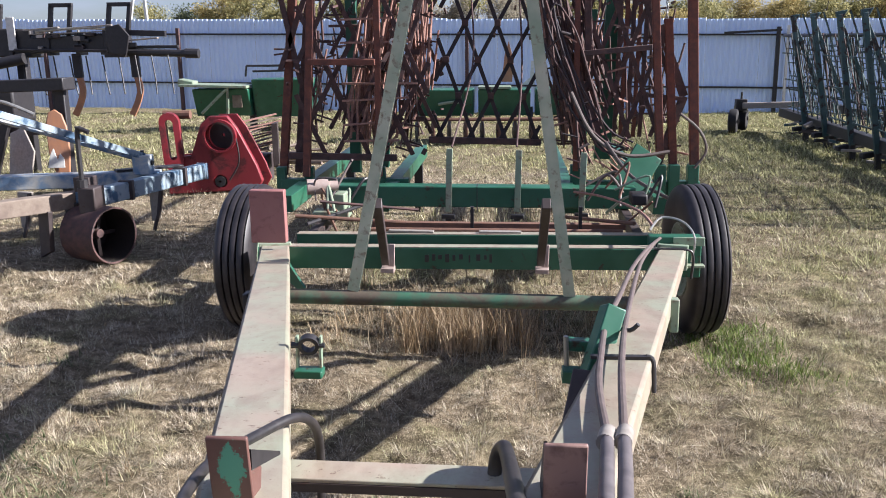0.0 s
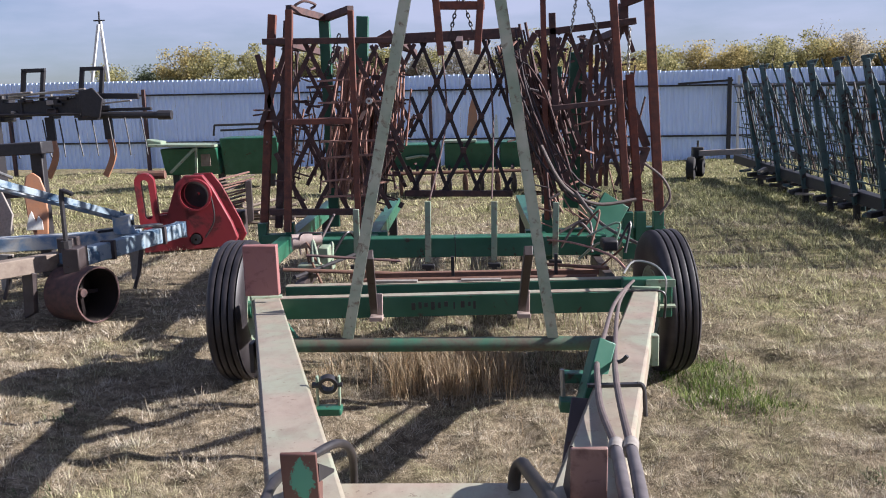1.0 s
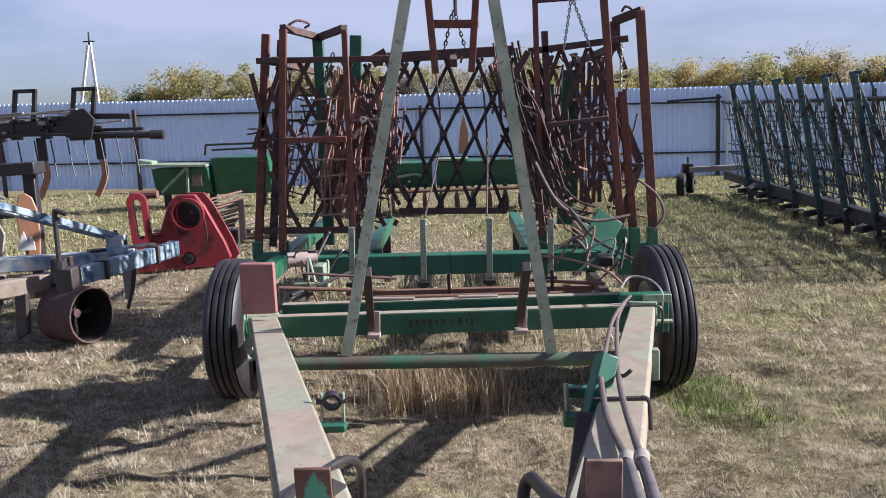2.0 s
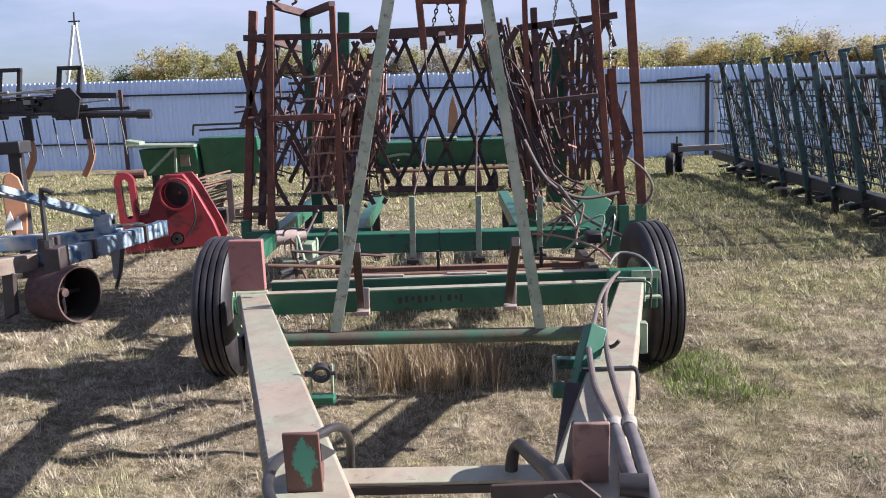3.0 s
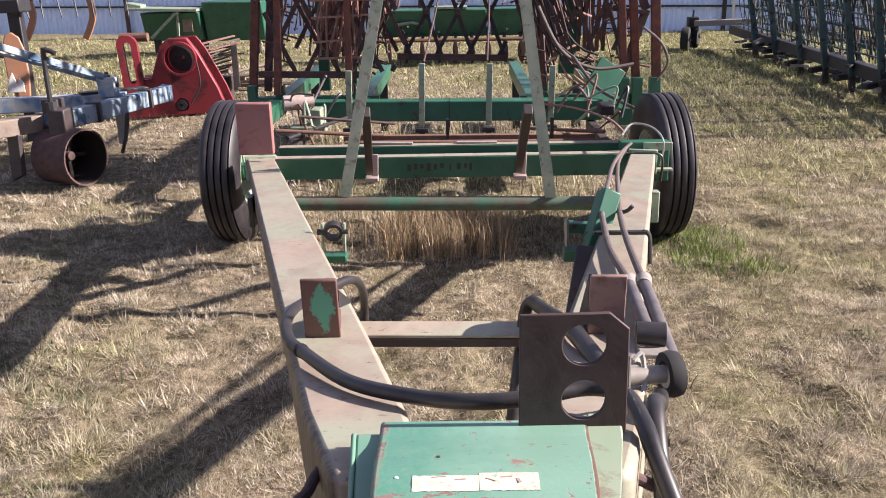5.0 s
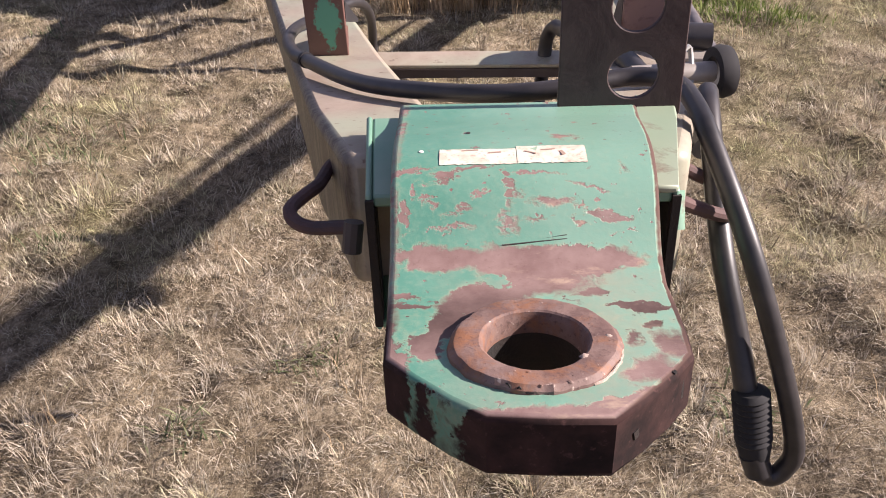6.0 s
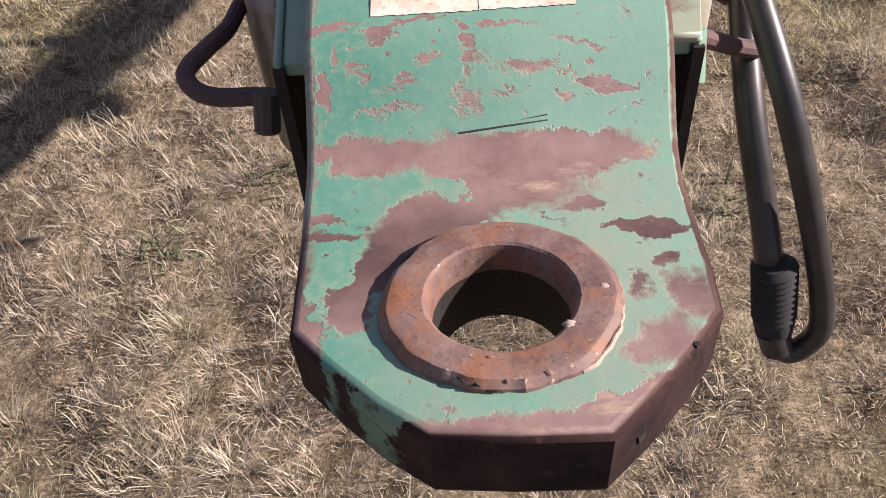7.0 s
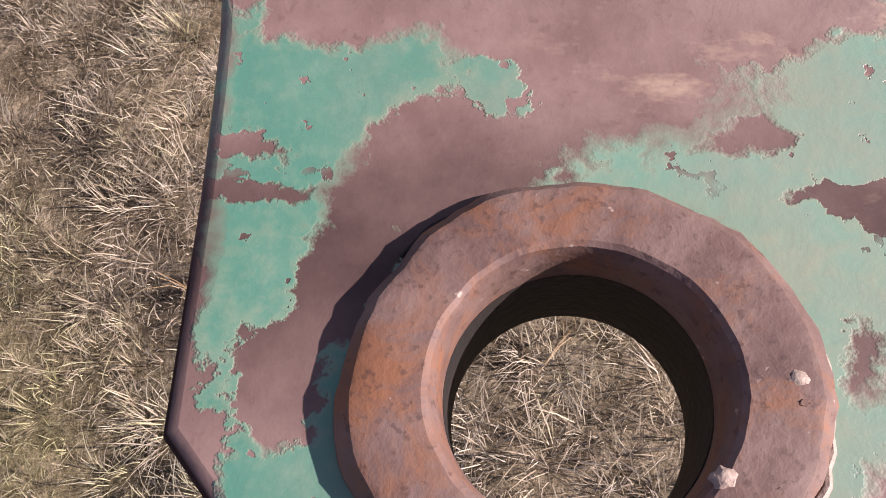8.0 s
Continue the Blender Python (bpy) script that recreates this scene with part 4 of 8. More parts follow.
def build_drawbar():
    stations = {
        "left": [(4.62, left_x(4.62) - 0.077, left_x(4.62) + 0.077), (1.09, -0.188, -0.046), (0.62, -0.076, 0.044), (0.40, -0.013, 0.075)],
        "right": [(4.62, right_x(4.62) - 0.069, right_x(4.62) + 0.069), (1.09, 0.268, 0.402), (0.62, 0.197, 0.312), (0.40, 0.165, 0.252)],
    }
    for name, fx, w in (("left", left_x, 0.15), ("right", right_x, 0.135)):
        bm, rows = B(), []
        for y, a, b in stations[name]:
            z = top_z(y)
            h = 0.085 if y > 0.7 else 0.12
            rows.append([bm.verts.new(p) for p in ((a, y, z), (b, y, z), (b, y, z - h), (a, y, z - h))])
        for p, q in zip(rows, rows[1:]):
            for k in range(4):
                bm.faces.new((p[k], p[(k + 1) % 4], q[(k + 1) % 4], q[k]))
        bm.faces.new(rows[0])
        bm.faces.new(rows[-1])
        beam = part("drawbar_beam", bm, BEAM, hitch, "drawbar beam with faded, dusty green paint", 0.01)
        bm = bar(B(), (fx(4.44), 4.44, beam_z(4.44) - 0.052), (fx(4.5), 4.5, beam_z(4.5) - 0.052), w + 0.02, 0.13)
        part("weld_collar", bm, MINT_OLD, beam, "", 0.004)
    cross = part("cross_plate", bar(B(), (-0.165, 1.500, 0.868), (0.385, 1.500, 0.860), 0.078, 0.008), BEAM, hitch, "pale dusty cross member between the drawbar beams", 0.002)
    # Dark brown puts the shade of the plate's front edge into colour.
    part("lip", bar(B(), (-0.165, 1.4620, 0.8545), (0.385, 1.4620, 0.8465), 0.006, 0.018), BROWN, cross, "lower lip with its shade painted dark brown")
    # rubbing brackets on the beams
    for cx, mat in ((-0.126, BRACKET), (0.345, BROWN_PLATE)):
        bm = plate(B(), rect(-0.03, 0.03, -0.055, 0.055), (cx, 1.085, 1.084), (1, 0, 0), (0, -0.12, 1), 0.008)
        bar(bm, (cx - 0.02, 1.09, 1.04), (cx - 0.02, 1.15, 1.02), 0.006, 0.07)
        bar(bm, (cx + 0.02, 1.09, 1.04), (cx + 0.02, 1.15, 1.02), 0.006, 0.07)
        stop = part("stop_bracket", bm, mat, hitch, "brown primed upright bracket", 0.0025)
        side, brace = (cx - 0.0275, [(0.006, 0.052), (0.006, -0.055), (0.115, -0.068)]) if cx > 0 else (cx + 0.0275, [(0.006, 0.030), (0.006, -0.002), (0.155, -0.052), (0.155, -0.046)])
        # Left gusset is near black, its underside's shade put into the colour.
        part("gusset", plate(B(), brace, (side, 1.085, 1.084), (0, 1, 0), (0, 0, 1), 0.005), BROWN if cx > 0 else DARK, stop)
    # lug with a round eye inside the left beam
    lug = part("lug", plate(B(), rect(-0.04, 0.035, -0.008, 0.012), (-0.245, 2.09, 0.835), (1, 0, 0), (0, 0, 1), 0.045), GREEN, hitch, "green lug with a round eye", 0.004)
    for x in (-0.281, -0.219):
        part("upright", bar(B(), (x, 2.105, 0.845), (x + 0.002, 2.105, 0.932), 0.006, 0.018, (0, 1, 0)), MINT_OLD, lug, "", 0.001)
    part("eye", lathe(B(), [(0.0175, -0.011), (0.027, -0.011), (0.027, 0.011), (0.0175, 0.011)], (-0.248, 2.1, 0.91), (-0.08, 1, 0.28), 28), DARK, lug, "dark steel eye")
    part("bolt", tube(B(), [(-0.293, 2.1, 0.908), (-0.272, 2.1, 0.908)], 0.009, 8), DARK, lug)
    part("bolt", tube(B(), [(-0.224, 2.1, 0.908), (-0.207, 2.1, 0.908)], 0.007, 8), DARK, lug)
    # parking stand bracket on the right beam
    br = part("stand_bracket", bar(B(), (0.545, 2.24, 0.975), (0.475, 2.14, 0.79), 0.055, 0.06, (0, 1, 0.3)), GREEN, hitch, "dark green parking stand bracket", 0.004)
    part("arm", bar(B(), (0.41, 2.2, 0.80), (0.50, 2.2, 0.795), 0.05, 0.035), GREEN, br, "", 0.003)
    part("arm", bar(B(), (0.42, 2.26, 0.865), (0.51, 2.26, 0.86), 0.04, 0.03), GREEN, br, "", 0.003)
    part("pin", tube(B(), [(0.425, 2.22, 0.78), (0.42, 2.22, 0.90)], 0.007, 8), STEEL, br)
    part("stand_leg", bar(B(), (0.455, 2.05, 0.86), (0.40, 1.86, 0.70), 0.05, 0.05), BROWN, br, "", 0.004)
    part("hook", tube(B(), [(0.55, 2.22, 0.925), (0.585, 2.2, 0.925), (0.605, 2.19, 0.945)], 0.006, 8, 4), DARK, br)
    # strap across the right beam
    y = 2.0
    bm = bar(B(), (right_x(y) - 0.08, y, beam_z(y) + 0.006), (right_x(y) + 0.062, y, beam_z(y) + 0.006), 0.016, 0.008)
    tube(bm, [(right_x(y) + 0.052, y, beam_z(y) + 0.008), (right_x(y) + 0.070, y, beam_z(y) - 0.004), (right_x(y) + 0.0735, y - 0.01, beam_z(y) - 0.08)], 0.006, 8, 4)
    part("strap", bm, DARK, hitch)
    part("side_bracket", bar(B(), (right_x(2.95) + 0.078, 2.95, beam_z(2.95) - 0.01), (right_x(2.95) + 0.078, 2.95, beam_z(2.95) - 0.13), 0.03, 0.04), MINT_OLD, hitch, "", 0.004)
    part("side_bracket", bar(B(), (left_x(3.05) - 0.09, 3.05, beam_z(3.05) - 0.02), (left_x(3.05) - 0.09, 3.05, beam_z(3.05) - 0.14), 0.02, 0.06), DARK, hitch, "", 0.004)


def tongue_z(y):
    pts = [(0.09, 1.2055), (0.25, 1.187), (0.272, 1.188), (0.288, 1.194), (0.303, 1.204), (0.318, 1.2145), (0.335, 1.2215), (0.355, 1.2255), (0.38, 1.2245), (0.41, 1.219), (0.45, 1.2105), (0.50, 1.208)]
    for (a, za), (b, zb) in zip(pts, pts[1:]):
        if y <= b:
            return za + (zb - za) * (y - a) / (b - a)
    return pts[-1][1]


def build_tongue():
    bm = B()
    fr = [(0.0305, 0.25), (0.0322, 0.222), (0.034, 0.167), (0.05, 0.149), (0.07, 0.129), (0.089, 0.115), (0.12, 0.1125), (0.153, 0.112), (0.172, 0.130), (0.19, 0.15), (0.204, 0.169), (0.2055, 0.19), (0.206, 0.222), (0.2062, 0.25)]
    hole = [(0.118 + 0.0295 * math.cos(2 * math.pi * k / 36), 0.1785 + 0.0295 * math.sin(2 * math.pi * k / 36)) for k in range(36)]
    mk = lambda x, y: bm.verts.new((x, y, tongue_z(y)))
    out, inn = [mk(*p) for p in fr], [mk(*p) for p in hole]
    edges = [bm.edges.new((out[k], out[(k + 1) % len(out)])) for k in range(len(out))] + [bm.edges.new((inn[k], inn[(k + 1) % 36])) for k in range(36)]
    bmesh.ops.triangle_fill(bm, edges=edges, use_beauty=True, use_dissolve=False)
    prev = (out[0], out[-1])
    steps = 26
    for k in range(1, steps + 1):
        y = 0.25 + (0.482 - 0.25) * k / steps
        row = (mk(0.0305 - 0.0045 * k / steps, y), mk(0.2062 + 0.0168 * k / steps, y))
        bm.faces.new((prev[0], prev[1], row[1], row[0]))
        prev = row
    ext = bmesh.ops.extrude_face_region(bm, geom=list(bm.faces))["geom"]
    bmesh.ops.translate(bm, verts=[g for g in ext if isinstance(g, bmesh.types.BMVert)], vec=(0, 0, -0.042))
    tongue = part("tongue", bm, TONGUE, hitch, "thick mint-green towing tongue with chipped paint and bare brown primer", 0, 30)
    me = tongue.data
    weight = me.attributes.new("bevel_weight_edge", "FLOAT", "EDGE")
    co = [v.co for v in me.vertices]
    for k, edge in enumerate(me.edges):
        p, q = co[edge.vertices[0]], co[edge.vertices[1]]
        flat = abs(p.z - q.z) < 0.03
        rim = all(v.y < 0.115 or v.x < 0.0345 or v.x > 0.2035 or (v.y < 0.17 and (v - Vector((0.118, 0.1785, v.z))).length > 0.047) for v in (p, q))
        weight.data[k].value = 1.0 if flat and rim and (p - q).length < 0.06 else 0.0
    mod = tongue.modifiers.new("edges", "BEVEL")
    mod.width, mod.segments, mod.limit_method = 0.0042, 3, "WEIGHT"
    # welded eye
    rng = random.Random(3)
    bm = B()
    n = 96
    rows = []
    wob = [rng.uniform(-1, 1) for _ in range(n)]
    wob = [(wob[k] + wob[k - 1] + wob[k - 2]) / 3 for k in range(n)]
    for r, z, w in ((0.0284, -0.014, 0), (0.0284, -0.006, 0), (0.0285, -0.003, 0.0), (0.0287, 0.0012, 0.2), (0.0296, 0.0042, 0.3), (0.0308, 0.0051, 0.35), (0.0370, 0.0055, 0.35), (0.0425, 0.0055, 0.7), (0.0438, 0.0051, 0.8), (0.0464, 0.0020, 1.2), (0.0474, -0.004, 1.4)):
        row = []
        for k in range(n):
            a = 2 * math.pi * k / n
            sag = 1.0 + 0.08 * math.sin(a - 0.6)
            rr = r + 0.0011 * w * wob[k] + (0.0016 * w * max(0, math.sin(2 * a + 1.0)))
            x, y = 0.118 + rr * math.cos(a), 0.1785 + rr * math.sin(a)
            row.append(bm.verts.new((x, y, tongue_z(y) + z * sag + 0.0006 * w * wob[(k * 5) % n])))
        rows.append(row)
    for a, b in zip(rows, rows[1:]):
        for k in range(n):
            bm.faces.new((a[k], a[(k + 1) % n], b[(k + 1) % n], b[k]))
    part("eye_ring", bm, RING, tongue, "rusty welded towing eye ring", 0, 26)
    # Lower wall of the eye blackened to stand for the shade in it.
    part("bore", lathe(B(), [(0.0283, 0.0), (0.0283, 0.031), (0.0292, 0.031), (0.0292, 0.0)], (0.118, 0.1785, 1.151), (0, 0, 1), 48), BORE, tongue, "inside of the eye, painted black for shade", 0, 50)

    def patch(name, a, dist, rx, ry, high, material, sharp=60):
        bm = B()
        c = Vector((0.118 + dist * math.cos(a), 0.1785 + dist * math.sin(a), 0))
        c.z = tongue_z(c.y) + high
        rim, top = [], []
        for k in range(14):
            w = 2 * math.pi * k / 14
            q = rng.uniform(0.7, 1.15)
            rim.append(bm.verts.new(c + Vector((rx * q * math.cos(w), ry * q * math.sin(w), -0.0012))))
            top.append(bm.verts.new(c + Vector((rx * q * 0.6 * math.cos(w), ry * q * 0.6 * math.sin(w), rng.uniform(-0.0003, 0.0001)))))
        for k in range(14):
            bm.faces.new((rim[k], rim[(k + 1) % 14], top[(k + 1) % 14], top[k]))
        bm.faces.new(top)
        part(name, bm, material, tongue, "", 0, sharp)

    for a, dist, rx, ry in ((0.03, 0.0405, 0.0030, 0.0026), (-0.08, 0.041, 0.0016, 0.0012), (-0.62, 0.0305, 0.0030, 0.0024), (-1.75, 0.0335, 0.0022, 0.0012), (2.95, 0.044, 0.0010, 0.0008), (0.75, 0.038, 0.0018, 0.0012), (3.35, 0.042, 0.0009, 0.0009)):
        patch("weld_spatter", a, dist, rx, ry, 0.0055, WELD if rx > 0.0025 else RING)
    for k in range(16):
        patch("rust_flake", rng.uniform(0, 6.28), rng.uniform(0.034, 0.0445), rng.uniform(0.0008, 0.0024), rng.uniform(0.0006, 0.0016), 0.0052, RING)
    # pale bead along one side of the eye, and cracks in the collar
    arc = []
    for k in range(26):
        a = -0.95 + 1.75 * k / 25
        q = 0.0473 + rng.uniform(-0.0006, 0.0006)
        y = 0.1785 + q * math.sin(a)
        arc.append((0.118 + q * math.cos(a), y, tongue_z(y) + 0.0002 + rng.uniform(-0.0005, 0.0003)))
    part("weld_seam", tube(B(), arc, 0.0010, 8, 2), WELD, tongue, "pale weld seam")
    for a0, a1, q0, q1 in ((3.18, 3.72, 0.0445, 0.0435), (4.3, 4.62, 0.0452, 0.0462), (2.0, 2.5, 0.0468, 0.047)):
        pts = []
        for k in range(9):
            a, q = a0 + (a1 - a0) * k / 8, q0 + (q1 - q0) * k / 8 + rng.uniform(-0.0005, 0.0005)
            y = 0.1785 + q * math.sin(a)
            pts.append((0.118 + q * math.cos(a), y, tongue_z(y) + (0.0040 if q < 0.0458 else 0.0012)))
        part("crack", tube(B(), pts, 0.00055, 6, 2), BORE, tongue)
    # splits in the worn front corner
    for x0, y0, z0, z1, w in ((0.189, 0.1515, 1.1985, 1.168, 0.0022), (0.196, 0.1595, 1.186, 1.172, 0.0018), (0.165, 0.1235, 1.184, 1.178, 0.004)):
        part("crack", bar(B(), (x0, y0, z0), (x0 + 0.001, y0 + 0.001, z1), w, 0.0016, (0.72, -0.69, 0)), BORE, tongue)
    # paper label, rubbed, with torn edges
    bm = B()
    for x0, x1, y0, y1 in ((0.0625, 0.1165, 0.343, 0.3625), (0.1170, 0.1655, 0.3435, 0.3665)):
        prev = None
        for k in range(25):
            x = x0 + (x1 - x0) * k / 24
            lo, hi = y0 + rng.uniform(-0.0003, 0.0005), y1 + rng.uniform(-0.0006, 0.0002)
            row = [bm.verts.new((x, lo + (hi - lo) * q / 6, tongue_z(lo + (hi - lo) * q / 6) + 0.0005)) for q in range(7)]
            if prev:
                for q in range(6):
                    bm.faces.new((prev[q], row[q], row[q + 1], prev[q + 1]))
            prev = row
    m = Mat("rubbed_label", 0.6)
    nn, nf = m.noise(75.0, 6.0, 0.7), m.noise(300.0, 3.0)
    col = m.mix(m.step(nn, 0.44, 0.60), (0.62, 0.55, 0.45), (0.50, 0.40, 0.32))
    col = m.mix(m.step(m.noise(55.0, 5.0, 0.7), 0.60, 0.63), col, (0.22, 0.33, 0.24))
    m.color(m.mix(m.math("MULTIPLY", m.step(nf, 0.58, 0.68), 0.5), col, (0.26, 0.17, 0.14)))
    part("label", bm, m.m, tongue, "pale rubbed paper label with illegible print")
    for x0, x1, y0, w in ((0.078, 0.090, 0.3595, 0.0012), (0.097, 0.106, 0.3555, 0.0014), (0.126, 0.1265, 0.355, 0.009), (0.134, 0.144, 0.359, 0.0012), (0.1475, 0.150, 0.354, 0.006)):
        part("print", bar(B(), (x0, y0, tongue_z(y0) + 0.0006), (x1, y0 + 0.001, tongue_z(y0) + 0.0006), w, 0.0006), PRIMER_BARS, tongue, "faint illegible print")
    for x0, y0 in ((0.083, 0.398), (0.0495, 0.360)):
        part("rivet_hole", lathe(B(), [(0.0, 0.0), (0.0016, 0.0), (0.0018, 0.0008), (0.0, 0.0010)], (x0, y0, tongue_z(y0) - 0.0002), (0, 0, 1), 12), BROWN if x0 > 0.06 else WHITE, tongue)
    for dy, w in ((0.0, 0.0009), (0.0022, 0.0006)):
        part("groove", bar(B(), (0.104 if not dy else 0.118, 0.2855 + dy * 1.4, tongue_z(0.2855 + dy)), (0.147, 0.2895 + dy, tongue_z(0.2895 + dy)), w, 0.0009), BROWN, tongue)
    # clevis box round the tongue
    bm = B()
    def quadbox(xa0, xa1, ya, xb0, xb1, yb, z0, z1):
        c = [bm.verts.new(p) for p in ((xa0, ya, z0), (xa1, ya, z0), (xb1, yb, z0), (xb0, yb, z0), (xa0, ya, z1), (xa1, ya, z1), (xb1, yb, z1), (xb0, yb, z1))]
        for f in ((3, 2, 1, 0), (4, 5, 6, 7), (0, 1, 5, 4), (1, 2, 6, 5), (2, 3, 7, 6), (3, 0, 4, 7)):
            bm.faces.new([c[k] for k in f])
    quadbox(0.010, 0.0145, 0.335, -0.001, 0.004, 0.47, 1.085, 1.205)
    quadbox(0.2255, 0.230, 0.335, 0.238, 0.243, 0.47, 1.085, 1.205)
    quadbox(0.0145, 0.2255, 0.337, 0.004, 0.238, 0.47, 1.1935, 1.2035)
    quadbox(0.0145, 0.2255, 0.337, 0.004, 0.238, 0.47, 1.085, 1.093)
    quadbox(0.005, 0.237, 0.452, 0.004, 0.238, 0.468, 1.093, 1.1935)
    part("clevis_box", bm, MINT_BOX, hitch, "mint-green box that holds the tongue", 0.0025)
    # Black sheets added along the box walls stand for the shade inside.
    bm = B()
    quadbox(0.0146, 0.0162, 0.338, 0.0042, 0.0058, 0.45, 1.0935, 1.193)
    part("box_shade_sheet", bm, BORE, hitch, "sheet inside the box, painted black for shade")
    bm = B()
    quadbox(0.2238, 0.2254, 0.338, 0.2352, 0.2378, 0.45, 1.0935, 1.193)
    part("box_shade_sheet", bm, BORE, hitch, "sheet inside the box, painted black for shade")
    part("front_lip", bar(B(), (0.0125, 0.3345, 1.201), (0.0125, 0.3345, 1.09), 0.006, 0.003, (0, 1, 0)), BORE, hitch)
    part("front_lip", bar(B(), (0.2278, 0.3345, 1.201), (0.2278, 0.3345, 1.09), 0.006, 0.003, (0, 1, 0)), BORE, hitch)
    bm = plate(B(), [(0.2095, 0.336), (0.2285, 0.335), (0.253, 0.462), (0.257, 0.498), (0.2245, 0.498), (0.2185, 0.462)], (0, 0, 1.2045), (1, 0, 0), (0, 1, 0), 0.006)
    part("deck_plate", bm, MINT_OLD, hitch, "pale green deck plate", 0.002)
    part("side_lug", tube(B(), [(0.2385, 0.386, 1.176), (0.2385, 0.372, 1.150)], 0.0085, 14), MINT_BOX, hitch, "short mint-green pipe stub")
    # bent hooks on both sides
    hook = [(-0.025, 0.497, 1.148), (-0.038, 0.492, 1.149), (-0.044, 0.455, 1.15), (-0.051, 0.428, 1.155), (-0.058, 0.396, 1.16), (-0.053, 0.385, 1.155), (-0.038, 0.378, 1.153), (-0.013, 0.37, 1.158), (-0.002, 0.362, 1.16)]
    part("hook", tube(B(), hook, 0.0058, 10, 6), HARROW, hitch, "bent rusty rod hook")
    bm = tube(B(), [(-0.003, 0.358, 1.170), (-0.006, 0.352, 1.147)], 0.0075, 10)
    part("hook_eye", bm, BROWN, hitch)
    hook = [(0.245, 0.50, 1.150), (0.262, 0.492, 1.145), (0.290, 0.492, 1.130), (0.312, 0.482, 1.122), (0.318, 0.462, 1.118), (0.300, 0.445, 1.118), (0.268, 0.432, 1.135), (0.246, 0.425, 1.148)]
    part("hook", tube(B(), hook, 0.0062, 10, 6), HARROW, hitch, "bent rusty rod hook")
    # hose holder plate with two holes
    o = [(-0.0515, -0.060), (0.0495, -0.060), (0.0485, 0.0465), (0.030, 0.0625), (-0.0515, 0.0615)]
    bm = plate(B(), o, (0.2085, 0.474, 1.2595), (1, 0.02, 0), (0, 0, 1), 0.005, [(0.008, 0.0315, 0.0203), (0.0085, -0.0245, 0.0203)])
    part("holder_plate", bm, HOLDER, hitch, "dark brown hose holder plate with two round holes", 0.001)


